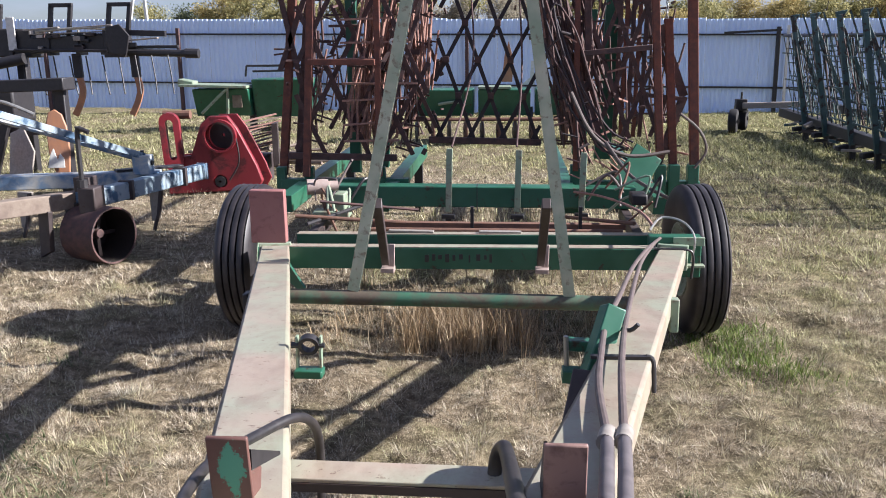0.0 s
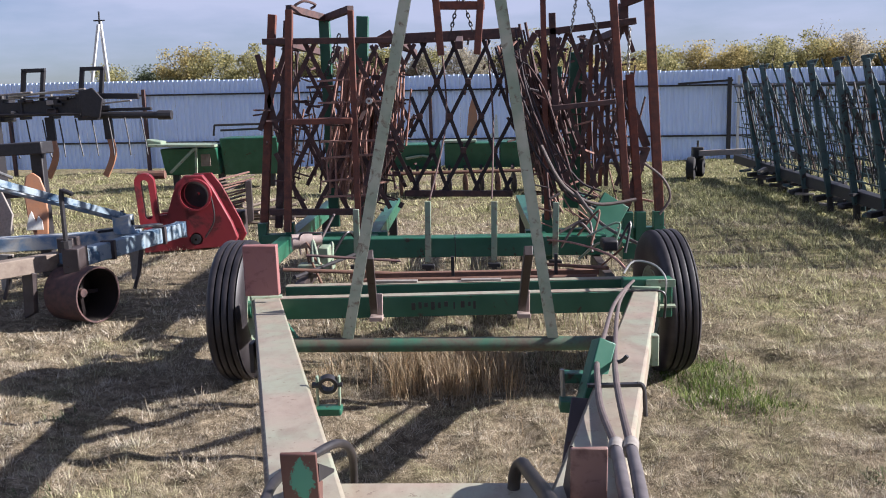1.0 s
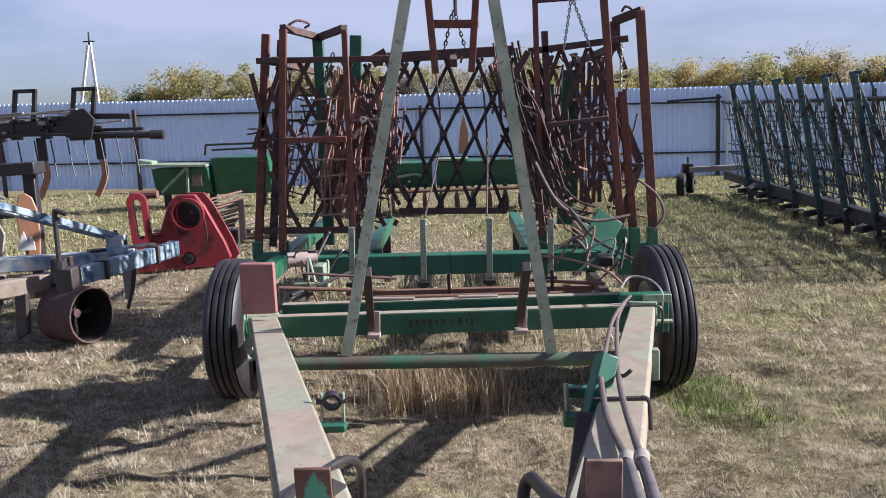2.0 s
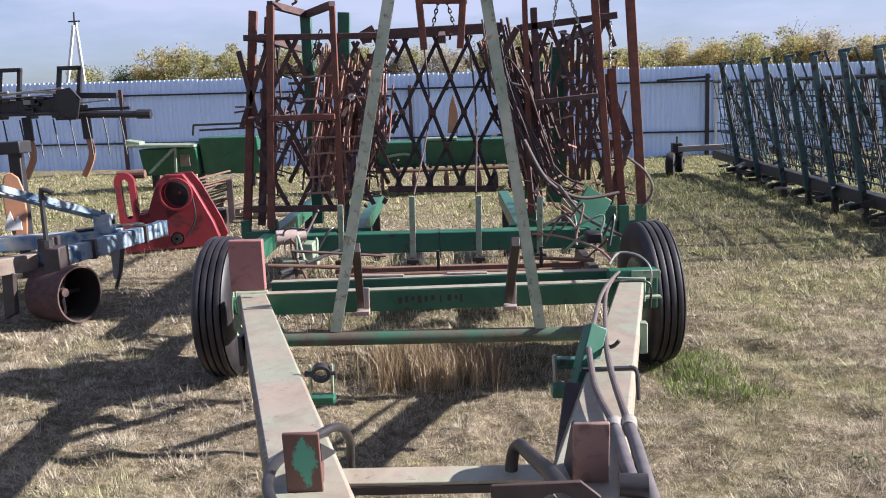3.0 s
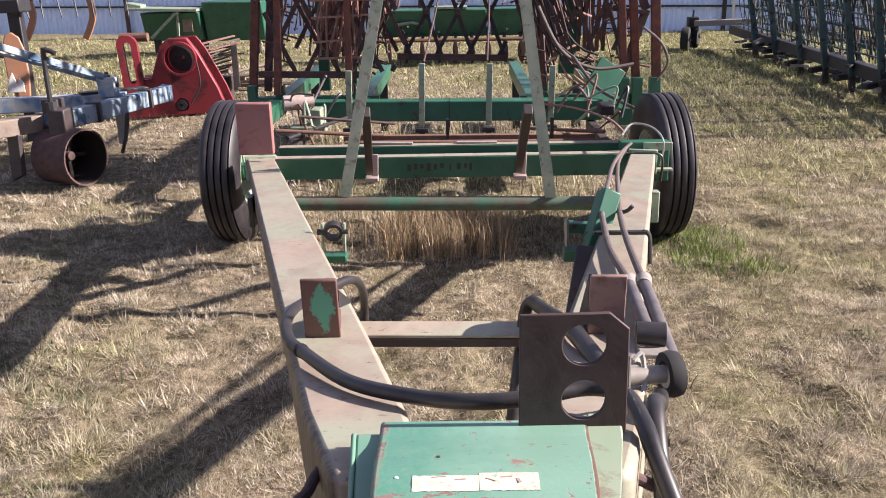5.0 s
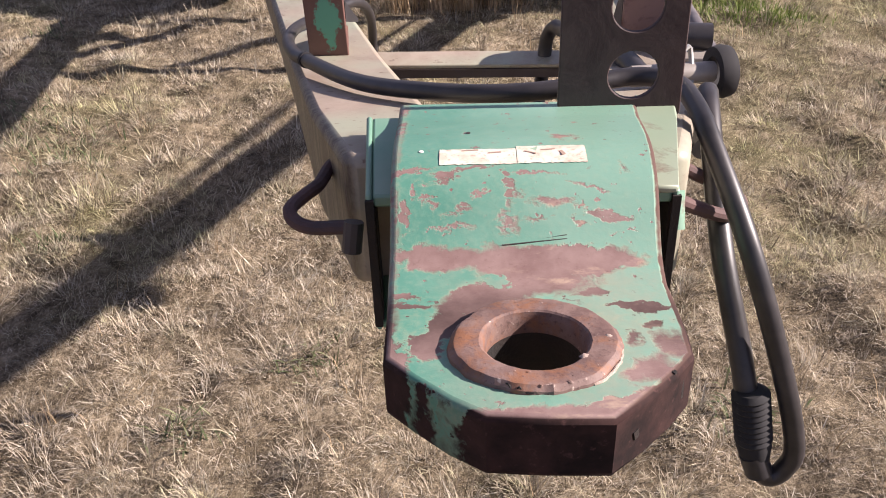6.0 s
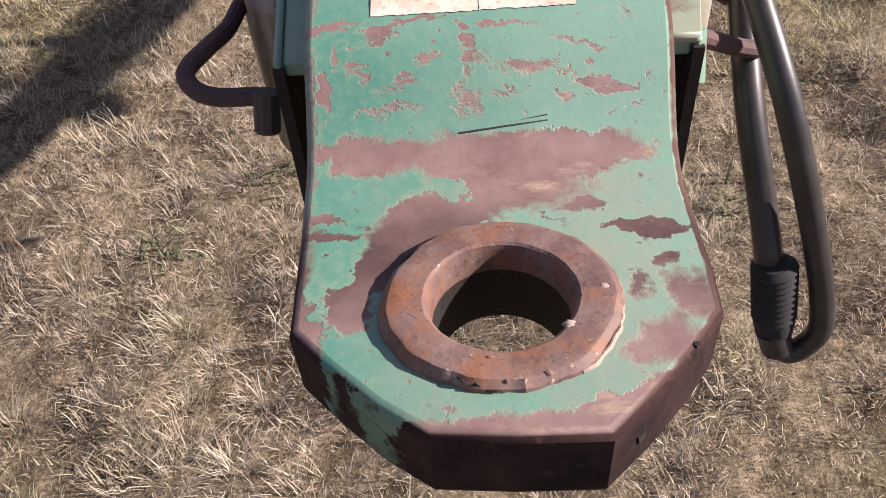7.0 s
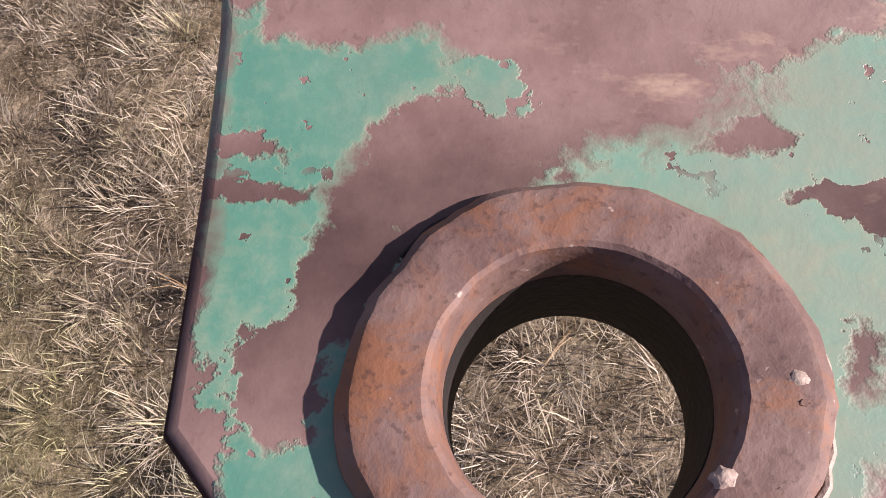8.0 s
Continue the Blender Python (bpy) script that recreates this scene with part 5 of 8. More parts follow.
def build_hoses():
    h = thing("hydraulic_hose", "thick black rubber hydraulic hose lying across the drawbar", "hose", "hydraulic hoses")
    r = 0.0092
    pts = [(-0.118, 1.60, 0.74), (-0.112, 1.586, 0.864), (-0.107, 1.52, 0.955), (-0.123, 1.441, 1.004), (-0.160, 1.34, 1.018), (-0.190, 1.20, 1.040), (-0.180, 1.06, 1.066), (-0.150, 0.94, 1.090), (-0.124, 0.885, 1.100), (-0.038, 0.715, 1.137), (0.045, 0.628, 1.160), (0.115, 0.59, 1.172), (0.175, 0.585, 1.178), (0.24, 0.60, 1.182), (0.276, 0.575, 1.186), (0.284, 0.52, 1.186), (0.288, 0.47, 1.173), (0.311, 0.40, 1.11), (0.348, 0.37, 1.0), (0.366, 0.36, 0.931), (0.362, 0.36, 0.903), (0.350, 0.36, 0.893), (0.339, 0.36, 0.902)]
    part("tube", tube(B(), pts, r, 12, 7), HOSE, h)
    part("ferrule", tube(B(), [(0.3395, 0.36, 0.900), (0.3345, 0.361, 0.914), (0.331, 0.362, 0.922)], 0.0122, 14, 3), DARK, h, "crimped dark steel ferrule")
    part("tie", lathe(B(), [(0.0090, -0.004), (0.0106, -0.004), (0.0106, 0.004), (0.0090, 0.004)], (-0.124, 0.885, 1.100), (0.45, -0.85, 0.2), 20), RUBBER, h, "black band")
    c = thing("hydraulic_hose", "black hose hanging in a loop with a ribbed rubber dust cap", "hose", "hydraulic hoses")
    pts = [(0.345, 0.70, 1.12), (0.33, 0.64, 1.14), (0.306, 0.56, 1.172), (0.299, 0.44, 1.094), (0.314, 0.39, 1.014), (0.321, 0.372, 0.975)]
    part("tube", tube(B(), pts, 0.010, 12, 7), HOSE, c)
    bm = B()
    prof = [(0.0, 0.0), (0.013, 0.0)]
    for k in range(9):
        prof += [(0.0185, 0.004 + k * 0.006), (0.0165, 0.007 + k * 0.006)]
    prof += [(0.017, 0.06), (0.013, 0.083), (0.006, 0.09), (0.0, 0.09)]
    prof = [(r0 * 0.9, h0) for r0, h0 in prof]
    lathe(bm, prof, (0.3215, 0.37, 0.988), (0.016, -0.008, -0.088), 20, False)
    part("dust_cap", bm, RUBBER, c, "ribbed black rubber cap")
    # two pipes along the right beam
    for seed, off, lo in ((0, -0.005, 0), (1, 0.045, 1)):
        p = thing("hydraulic_hose", "thin dusty hose along the drawbar ending in a grey protective sleeve", "hose", "hydraulic hoses")
        if lo:
            pts = [(1.02, 4.42, beam_z(4.42) + 0.04), (0.824, 3.62, beam_z(3.62) + 0.03), (0.614, 2.458, beam_z(2.458) + 0.03), (0.525, 1.891, beam_z(1.891) + 0.03), (0.461, 1.36, 1.027)]
        else:
            pts = [(1.041, 4.445, beam_z(4.445) + 0.05), (0.90, 3.95, beam_z(3.95) + 0.05), (0.76, 3.4, beam_z(3.4) + 0.04), (0.62, 2.72, beam_z(2.72) + 0.03), (0.535, 2.3, beam_z(2.3) + 0.03), (0.478, 1.898, beam_z(1.898) + 0.03), (0.447, 1.633, beam_z(1.633) + 0.03), (0.432, 1.36, 1.027)]
        part("tube", tube(B(), pts, 0.0082, 10, 5), HOSE_BROWN, p)
        if lo:
            sl = [(0.460, 1.345, 1.027), (0.444, 1.206, 1.044), (0.428, 1.083, 1.060), (0.414, 0.977, 1.074), (0.403, 0.89, 1.086), (0.395, 0.82, 1.092)]
        else:
            sl = [(0.431, 1.342, 1.027), (0.421, 1.246, 1.040), (0.411, 1.16, 1.052), (0.402, 1.082, 1.063), (0.394, 1.00, 1.074), (0.386, 0.92, 1.082)]
        part("sleeve", tube(B(), sl, 0.0118, 12, 6), HOSE_GREY, p, "grey plastic sleeve")
        e = Vector(sl[0])
        part("clamp", tube(B(), [e + Vector((0.004, 0.015, 0)), e - Vector((0.006, 0.03, -0.002))], 0.0155, 14), CLAMP, p, "pale clamp")
    h = thing("hydraulic_hose", "grey hose arching down between the drawbar beams", "hose", "hydraulic hoses")
    part("tube", tube(B(), [(0.338, 0.66, 1.075), (0.318, 0.74, 1.080), (0.299, 0.85, 1.086), (0.284, 0.95, 1.082), (0.278, 1.10, 1.046), (0.272, 1.28, 0.990), (0.266, 1.42, 0.948), (0.259, 1.49, 0.931), (0.246, 1.515, 0.90), (0.238, 1.50, 0.84), (0.218, 1.42, 0.74), (0.205, 1.40, 0.62)], 0.0140, 12, 6), HOSE, h)
    q = thing("hose_coupling", "grey steel quick coupling with a rubber ring beside the holder plate", "coupling")
    part("body", tube(B(), [(0.26, 0.70, 1.142), (0.353, 0.72, 1.138)], 0.0115, 14), CLAMP, q)
    part("ring", lathe(B(), [(0.017, -0.009), (0.0275, -0.009), (0.0295, 0.0), (0.0275, 0.009), (0.017, 0.009)], (0.362, 0.722, 1.137), (1, 0.2, 0), 24), RUBBER, q)
    part("wire", tube(B(), [(0.275, 0.56, 1.24), (0.285, 0.60, 1.17), (0.305, 0.67, 1.125), (0.325, 0.7, 1.128), (0.325, 0.72, 1.165), (0.31, 0.7, 1.165)], 0.003, 6, 5), STEEL, q)
    q = thing("hose_coupling", "short black coupling cap lying on the drawbar beam", "coupling")
    part("body", tube(B(), [(0.352, 0.885, 1.120), (0.392, 0.88, 1.120)], 0.0175, 16), HOSE, q)
    part("lug", box(B(), 0.351, 0.392, 0.842, 0.870, 1.100, 1.107), CLAMP, q, "dusty tan steel lug", 0.0015)


def tyre_mesh(bm, centre, axis):
    prof = [(0.20, -0.08), (0.235, -0.095), (0.31, -0.108), (0.375, -0.105), (0.405, -0.096), (0.421, -0.084)]
    for a in (-0.06, -0.02, 0.02, 0.06):
        prof += [(0.427, a - 0.016), (0.431, a), (0.427, a + 0.013), (0.409, a + 0.016), (0.409, a + 0.022)]
    prof = prof[:-1]
    prof += [(0.421, 0.084), (0.405, 0.096), (0.375, 0.105), (0.31, 0.108), (0.235, 0.095), (0.20, 0.08)]
    return lathe(bm, prof, centre, axis, 64)


def build_wheels():
    for x, ax in ((1.335, (1, 0.06, 0.03)), (-1.25, (1, -0.05, 0.0))):
        c = (x, 5.0, 0.425)
        w = part("wheel", lathe(B(), [(0.03, -0.02), (0.12, -0.025), (0.17, -0.06), (0.205, -0.09), (0.215, -0.09), (0.205, -0.06), (0.205, 0.06), (0.215, 0.09), (0.205, 0.09), (0.17, 0.06), (0.12, 0.03), (0.03, 0.025)], c, ax, 40), MINT_OLD, hitch, "pale green steel wheel")
        part("tyre", tyre_mesh(B(), c, ax), TYRE, w, "four-ribbed black rubber tyre")
        part("hub", tube(B(), [Vector(c) - Vector(ax) * 0.10, Vector(c) + Vector(ax) * 0.06], 0.055, 18), GREEN, w)
        s = -1 if x > 0 else 1
        part("stub_axle", bar(B(), (x + s * 0.05, 5.0, 0.425), (x + s * 0.42, 5.0, 0.46), 0.09, 0.09), GREEN, hitch, "", 0.006)


def build_frame():
    part("front_pipe", tube(B(), [(-0.76, 3.73, 0.556), (0.86, 3.73, 0.532)], 0.034, 18), painted("striped_pipe_paint", (0.028, 0.105, 0.062), (0.105, 0.080, 0.058), 0.52, 3.2, 0.42, (0.075, 0.16, 0.10), soft=0.08), hitch, "round cross pipe with worn green paint")
    def rail(name, y, z0, z1, x0, x1, lip, mat=GREEN):
        prof = [(y, z0), (y, z1), (y + lip, z1), (y + lip, z1 - 0.011), (y + 0.011, z1 - 0.011), (y + 0.011, z0 + 0.011), (y + lip, z0 + 0.011), (y + lip, z0)]
        bm = B()
        ends = [[bm.verts.new((x, a, c)) for a, c in prof] for x in (x0, x1)]
        for k in range(8):
            bm.faces.new((ends[0][k], ends[0][(k + 1) % 8], ends[1][(k + 1) % 8], ends[1][k]))
        bm.faces.new(ends[0])
        bm.faces.new(ends[1])
        ob = part(name, bm, mat, hitch, "dark green channel cross beam", 0.003)
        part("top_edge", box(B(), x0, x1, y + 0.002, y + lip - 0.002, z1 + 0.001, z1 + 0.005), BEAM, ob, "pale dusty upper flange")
        return ob
    front = rail("cross_beam", 4.44, 0.498, 0.612, -0.92, 1.03, 0.07)
    rail("cross_beam", 4.86, 0.478, 0.588, -0.95, 1.08, 0.07)
    # writing that cannot be read, as bars
    for k, (a, w) in enumerate(((-0.17, 0.03), (-0.132, 0.025), (-0.10, 0.028), (-0.063, 0.03), (-0.025, 0.022), (0.01, 0.028), (0.06, 0.012), (0.10, 0.03), (0.14, 0.02), (0.168, 0.02))):
        part("lettering", box(B(), a, a + w * 0.7, 4.4375, 4.4395, 0.536 + 0.008 * (k % 3), 0.576 + 0.004 * (k % 2)), DARK, front, "dark worn lettering, illegible")
    part("rod", tube(B(), [(-0.6, 5.2, 0.545), (0.95, 5.2, 0.535)], 0.016, 10), RUST, hitch, "rusty cross rod")
    part("cross_strip", bar(B(), (-0.62, 5.32, 0.555), (0.98, 5.32, 0.545), 0.05, 0.035), RUST, hitch, "rusty cross strip", 0.003)
    part("cross_strip", bar(B(), (-0.72, 5.02, 0.555), (0.10, 5.02, 0.55), 0.07, 0.02), BROWN, hitch, "", 0.003)
    part("cross_strip", bar(B(), (-0.42, 4.90, 0.605), (-0.16, 4.90, 0.60), 0.04, 0.012), CLAMP, hitch, "bare pale metal strip", 0.002)
    part("cross_strip", bar(B(), (0.10, 4.90, 0.60), (0.34, 4.90, 0.598), 0.04, 0.012), CLAMP, hitch, "bare pale metal strip", 0.002)
    part("stay_rod", tube(B(), [(0.62, 5.85, 0.50), (0.98, 4.95, 0.64)], 0.012, 8), RUST, hitch)
    part("stay_rod", tube(B(), [(-0.9, 4.9, 0.64), (-0.66, 5.85, 0.60)], 0.012, 8), DARK, hitch)
    part("rod", tube(B(), [(-1.0, 5.05, 0.66), (-0.35, 5.15, 0.60)], 0.012, 10), RUST, hitch)
    bm = bar(B(), (-0.98, 5.95, 0.636), (1.12, 5.95, 0.616), 0.14, 0.142)
    part("rear_beam", bm, GREEN, hitch, "dark green square rear beam", 0.008)
    part("joint", box(B(), 0.05, 0.056, 5.872, 6.03, 0.515, 0.70), DARK, hitch)
    # longitudinal members that tie the beams together
    for x in (-0.95, 1.05):
        part("side_member", bar(B(), (x, 4.46, 0.46), (x, 6.0, 0.50), 0.06, 0.08), BROWN, hitch, "", 0.005)
    for x in (-0.53, 0.045, 0.70):
        part("upright", bar(B(), (x, 5.25, 0.45), (x, 5.25, 0.68), 0.02, 0.03), DARK, hitch)
    for x0, x1, z in ((-0.62, -0.33, 0.515), (0.20, 0.42, 0.52)):
        part("tie_plate", bar(B(), (x0, 4.80, z), (x1, 4.80, z), 0.012, 0.05), PINKISH, hitch, "bare dull metal strip", 0.002)
    # ends at the wheels
    bm = plate(B(), rect(-0.088, 0.092, -0.135, 0.135), (-0.945, 4.27, 0.815), (1, 0, 0), (0, 0, 1), 0.05)
    part("end_box", bm, RED_PLATE, hitch, "red primed steel box at the end of the drawbar beam", 0.006)
    part("gusset", plate(B(), [(0, 0), (0.2, -0.16), (0.17, -0.19), (0, -0.13)], (-0.90, 4.3, 0.63), (0.75, -0.66, 0), (0, 0, 1), 0.012), GREEN, hitch)
    part("end_bracket", box(B(), 1.0, 1.27, 4.52, 4.6, 0.44, 0.66), GREEN, hitch, "", 0.006)
    part("end_bracket", box(B(), 1.12, 1.28, 4.50, 4.512, 0.615, 0.66), MINT_OLD, hitch, "", 0.003)
    part("end_bracket", box(B(), 1.12, 1.28, 4.47, 4.512, 0.505, 0.52), MINT_OLD, hitch, "", 0.003)
    part("wire", tube(B(), [(0.98, 4.4, 0.72), (1.06, 4.55, 0.755), (1.16, 4.5, 0.745), (1.21, 4.42, 0.68), (1.20, 4.42, 0.55)], 0.006, 6, 5), STEEL, hitch, "loose pale cable")
    part("wire", tube(B(), [(1.0, 4.36, 0.63), (1.15, 4.34, 0.635), (1.19, 4.34, 0.60), (1.19, 4.36, 0.48)], 0.007, 6, 5), DARK, hitch)


def build_mast():
    top_l, top_r = Vector((0.075, 3.75, 2.93)), Vector((0.205, 3.75, 2.93))
    for foot, top, w in (((-0.425, 3.72, 0.585), top_l, 1), ((0.535, 3.72, 0.565), top_r, -1)):
        part("mast_leg", angle_iron(B(), foot, top, 0.050, 0.007, (0, -1, 0), w), MAST, hitch, "pale green angle-iron mast leg")
    for foot, top in (((-0.372, 4.40, 0.55), (-0.315, 3.79, 0.97)), ((0.432, 4.40, 0.55), (0.432, 3.79, 0.97))):
        part("mast_strut", bar(B(), foot, top, 0.04, 0.05), BROWN, hitch, "dark brown rear mast strut", 0.003)
    for x in (-0.375, 0.425):
        bm = bar(B(), (x + 0.03, 4.41, 0.50), (x + 0.035, 4.41, 0.64), 0.035, 0.01, (0, 1, 0))
        box(bm, x - 0.02, x + 0.05, 4.36, 4.43, 0.495, 0.52)
        part("strut_foot", bm, PINKISH, hitch, "", 0.003)
    part("mast_head", box(B(), 0.03, 0.25, 3.73, 4.02, 2.9, 2.97), GREEN, hitch, "", 0.006)
    # ladder-like link behind the mast
    for a, b in (((-0.05, 5.5, 2.75), (0.005, 5.5, 1.94)), ((0.31, 5.5, 2.75), (0.235, 5.5, 1.94))):
        part("link_bar", bar(B(), a, b, 0.045, 0.06, (0, 1, 0)), HARROW_RED, hitch, "rust-brown link bar", 0.004)
    for z in (2.25, 2.48, 2.72):
        part("link_rung", bar(B(), (-0.02, 5.5, z), (0.29, 5.5, z - 0.01), 0.04, 0.05), HARROW_RED, hitch, "", 0.004)
    part("top_tie", bar(B(), (0.13, 4.0, 2.93), (0.13, 5.5, 2.72), 0.05, 0.05), BROWN, hitch, "", 0.004)
    part("link_stay", bar(B(), (0.12, 5.5, 2.0), (0.12, 6.95, 2.12), 0.05, 0.05), HARROW, hitch, "", 0.004)


def build_valves():
    """Hydraulic fittings on both ends of the rear beam."""
    v = part("cylinder", tube(B(), [(-1.03, 5.52, 0.755), (-0.90, 5.56, 0.755)], 0.050, 18), PINKISH, hitch, "pale pinkish hydraulic cylinder")
    part("rod_end", tube(B(), [(-0.905, 5.56, 0.755), (-0.84, 5.58, 0.755)], 0.034, 12), PINKISH, v)
    part("bracket", box(B(), -1.0, -0.76, 5.5, 5.62, 0.555, 0.60), MINT_OLD, hitch, "pale green bracket", 0.01)
    part("bracket", box(B(), -0.86, -0.79, 5.52, 5.66, 0.60, 0.71), MINT_OLD, hitch, "", 0.008)
    rng = random.Random(5)
    for cx, s in ((-0.93, 1), (1.08, -1)):
        for k in range(7):
            a = Vector((cx + rng.uniform(-0.12, 0.12), 5.45 + rng.uniform(-0.1, 0.35), 0.55 + rng.uniform(0, 0.15)))
            b = a + Vector((s * rng.uniform(-0.10, 0.12), rng.uniform(-0.1, 0.2), rng.uniform(0.06, 0.22)))
            c = b + Vector((s * rng.uniform(0.0, 0.22), rng.uniform(-0.1, 0.1), rng.uniform(-0.2, 0.02)))
            part("pipe", tube(B(), [a, b, c], rng.uniform(0.006, 0.010), 8, 6), (HOSE_BROWN, MINT_OLD, RUST, HOSE, RUST)[k % 5], hitch)
    part("valve_block", box(B(), 1.03, 1.13, 5.45, 5.6, 0.65, 0.72), DARK, hitch, "grey valve block", 0.012)
    part("wire", tube(B(), [(0.70, 5.9, 0.66), (0.85, 5.5, 0.70), (1.0, 5.0, 0.71), (1.03, 4.6, 0.70)], 0.008, 6, 6), TINES, hitch)
    part("rod", tube(B(), [(-0.88, 5.2, 0.72), (-0.3, 5.4, 0.63)], 0.009, 8), HARROW, hitch)


build_drawbar()
build_tongue()
build_hoses()
build_wheels()
build_frame()
build_mast()
build_valves()

# ---- folded harrow sections behind the hitch ----
def lattice(bm, o, u, v, cols, rows, w, h, bw=0.035, n=(0, 1, 0)):
    """Crossed flat bars in a diamond net over w x h, bent alternately like a zigzag harrow."""
    o, u, v, n = Vector(o), Vector(u).normalized(), Vector(v).normalized(), Vector(n).normalized()
    du, dv = w / cols, h / rows
    for c in range(cols + 1):
        for start in (0, 1):
            pts = []
            for r in range(rows + 1):
                a = c + (0.5 if (r + start) % 2 else -0.5) * 0.96
                if 0 - 0.02 <= a <= cols + 0.02:
                    pts.append(o + u * (a * du) + v * (r * dv) + n * (0.012 * (1 if start else -1)))
                else:
                    pts.append(None)
            for p, q in zip(pts, pts[1:]):
                if p and q:
                    bar(bm, p, q, bw, 0.012, n)
    return bm


def diamond_net(bm, o, u, v, w, h, dw, dh, a0, b0, bw=0.035, n=(0, 1, 0)):
    """Straight flat bars crossing in diamonds dw x dh, cut to w x h, with one crossing at a0, b0."""
    o, u, v, n = Vector(o), Vector(u).normalized(), Vector(v).normalized(), Vector(n).normalized()
    for lean in (1, -1):
        for k in range(-14, 15):
            ends = []
            for b in (0.0, h):
                a = a0 + dw * (k + lean * (b - b0) / dh)
                ends.append((a, b))
            (p, pb), (q, qb) = ends
            lo, hi = sorted((0.0 if p == q else -p / (q - p), 1.0 if p == q else (w - p) / (q - p)))
            lo, hi = max(lo, 0.0), min(hi, 1.0)
            if hi - lo < 0.03:
                continue
            at = lambda t: o + u * (p + (q - p) * t) + v * (h * t) + n * (0.008 * lean)
            bar(bm, at(lo), at(hi), bw, 0.010, n)
    return bm


def spikes(bm, o, u, v, cols, rows, w, h, length, rng, n=(0, 1, 0), r=0.007):
    o, u, v, n = Vector(o), Vector(u).normalized(), Vector(v).normalized(), Vector(n).normalized()
    for c in range(cols * 2 + 1):
        for k in range(rows * 2 + 1):
            if (c + k) % 2 == 0 or rng.random() < 0.35:
                continue
            p = o + u * (c * w / cols / 2) + v * (k * h / rows / 2)
            q = p + n * length * rng.uniform(0.6, 1.1) + u * rng.uniform(-0.01, 0.01) + v * rng.uniform(-0.04, 0.01)
            bar(bm, p - n * 0.05, q, r * 2, r * 2)


def chain(bm, a, b, links, r=0.006):
    a, b = Vector(a), Vector(b)
    d, s, u = axes(a, b, (0, 1, 0))
    L = (b - a).length / links
    for k in range(links):
        c = a + d * (L * (k + 0.5))
        w = s if k % 2 else u
        ring = [c + d * (L * 0.62 * math.cos(t)) + w * (L * 0.34 * math.sin(t)) for t in (2 * math.pi * j / 10 for j in range(11))]
        tube(bm, ring, r, 5)


def rod(name, material, parent, pts, r, n=6, smooth=0):
    return part(name, tube(B(), pts, r, n, smooth), material, parent)


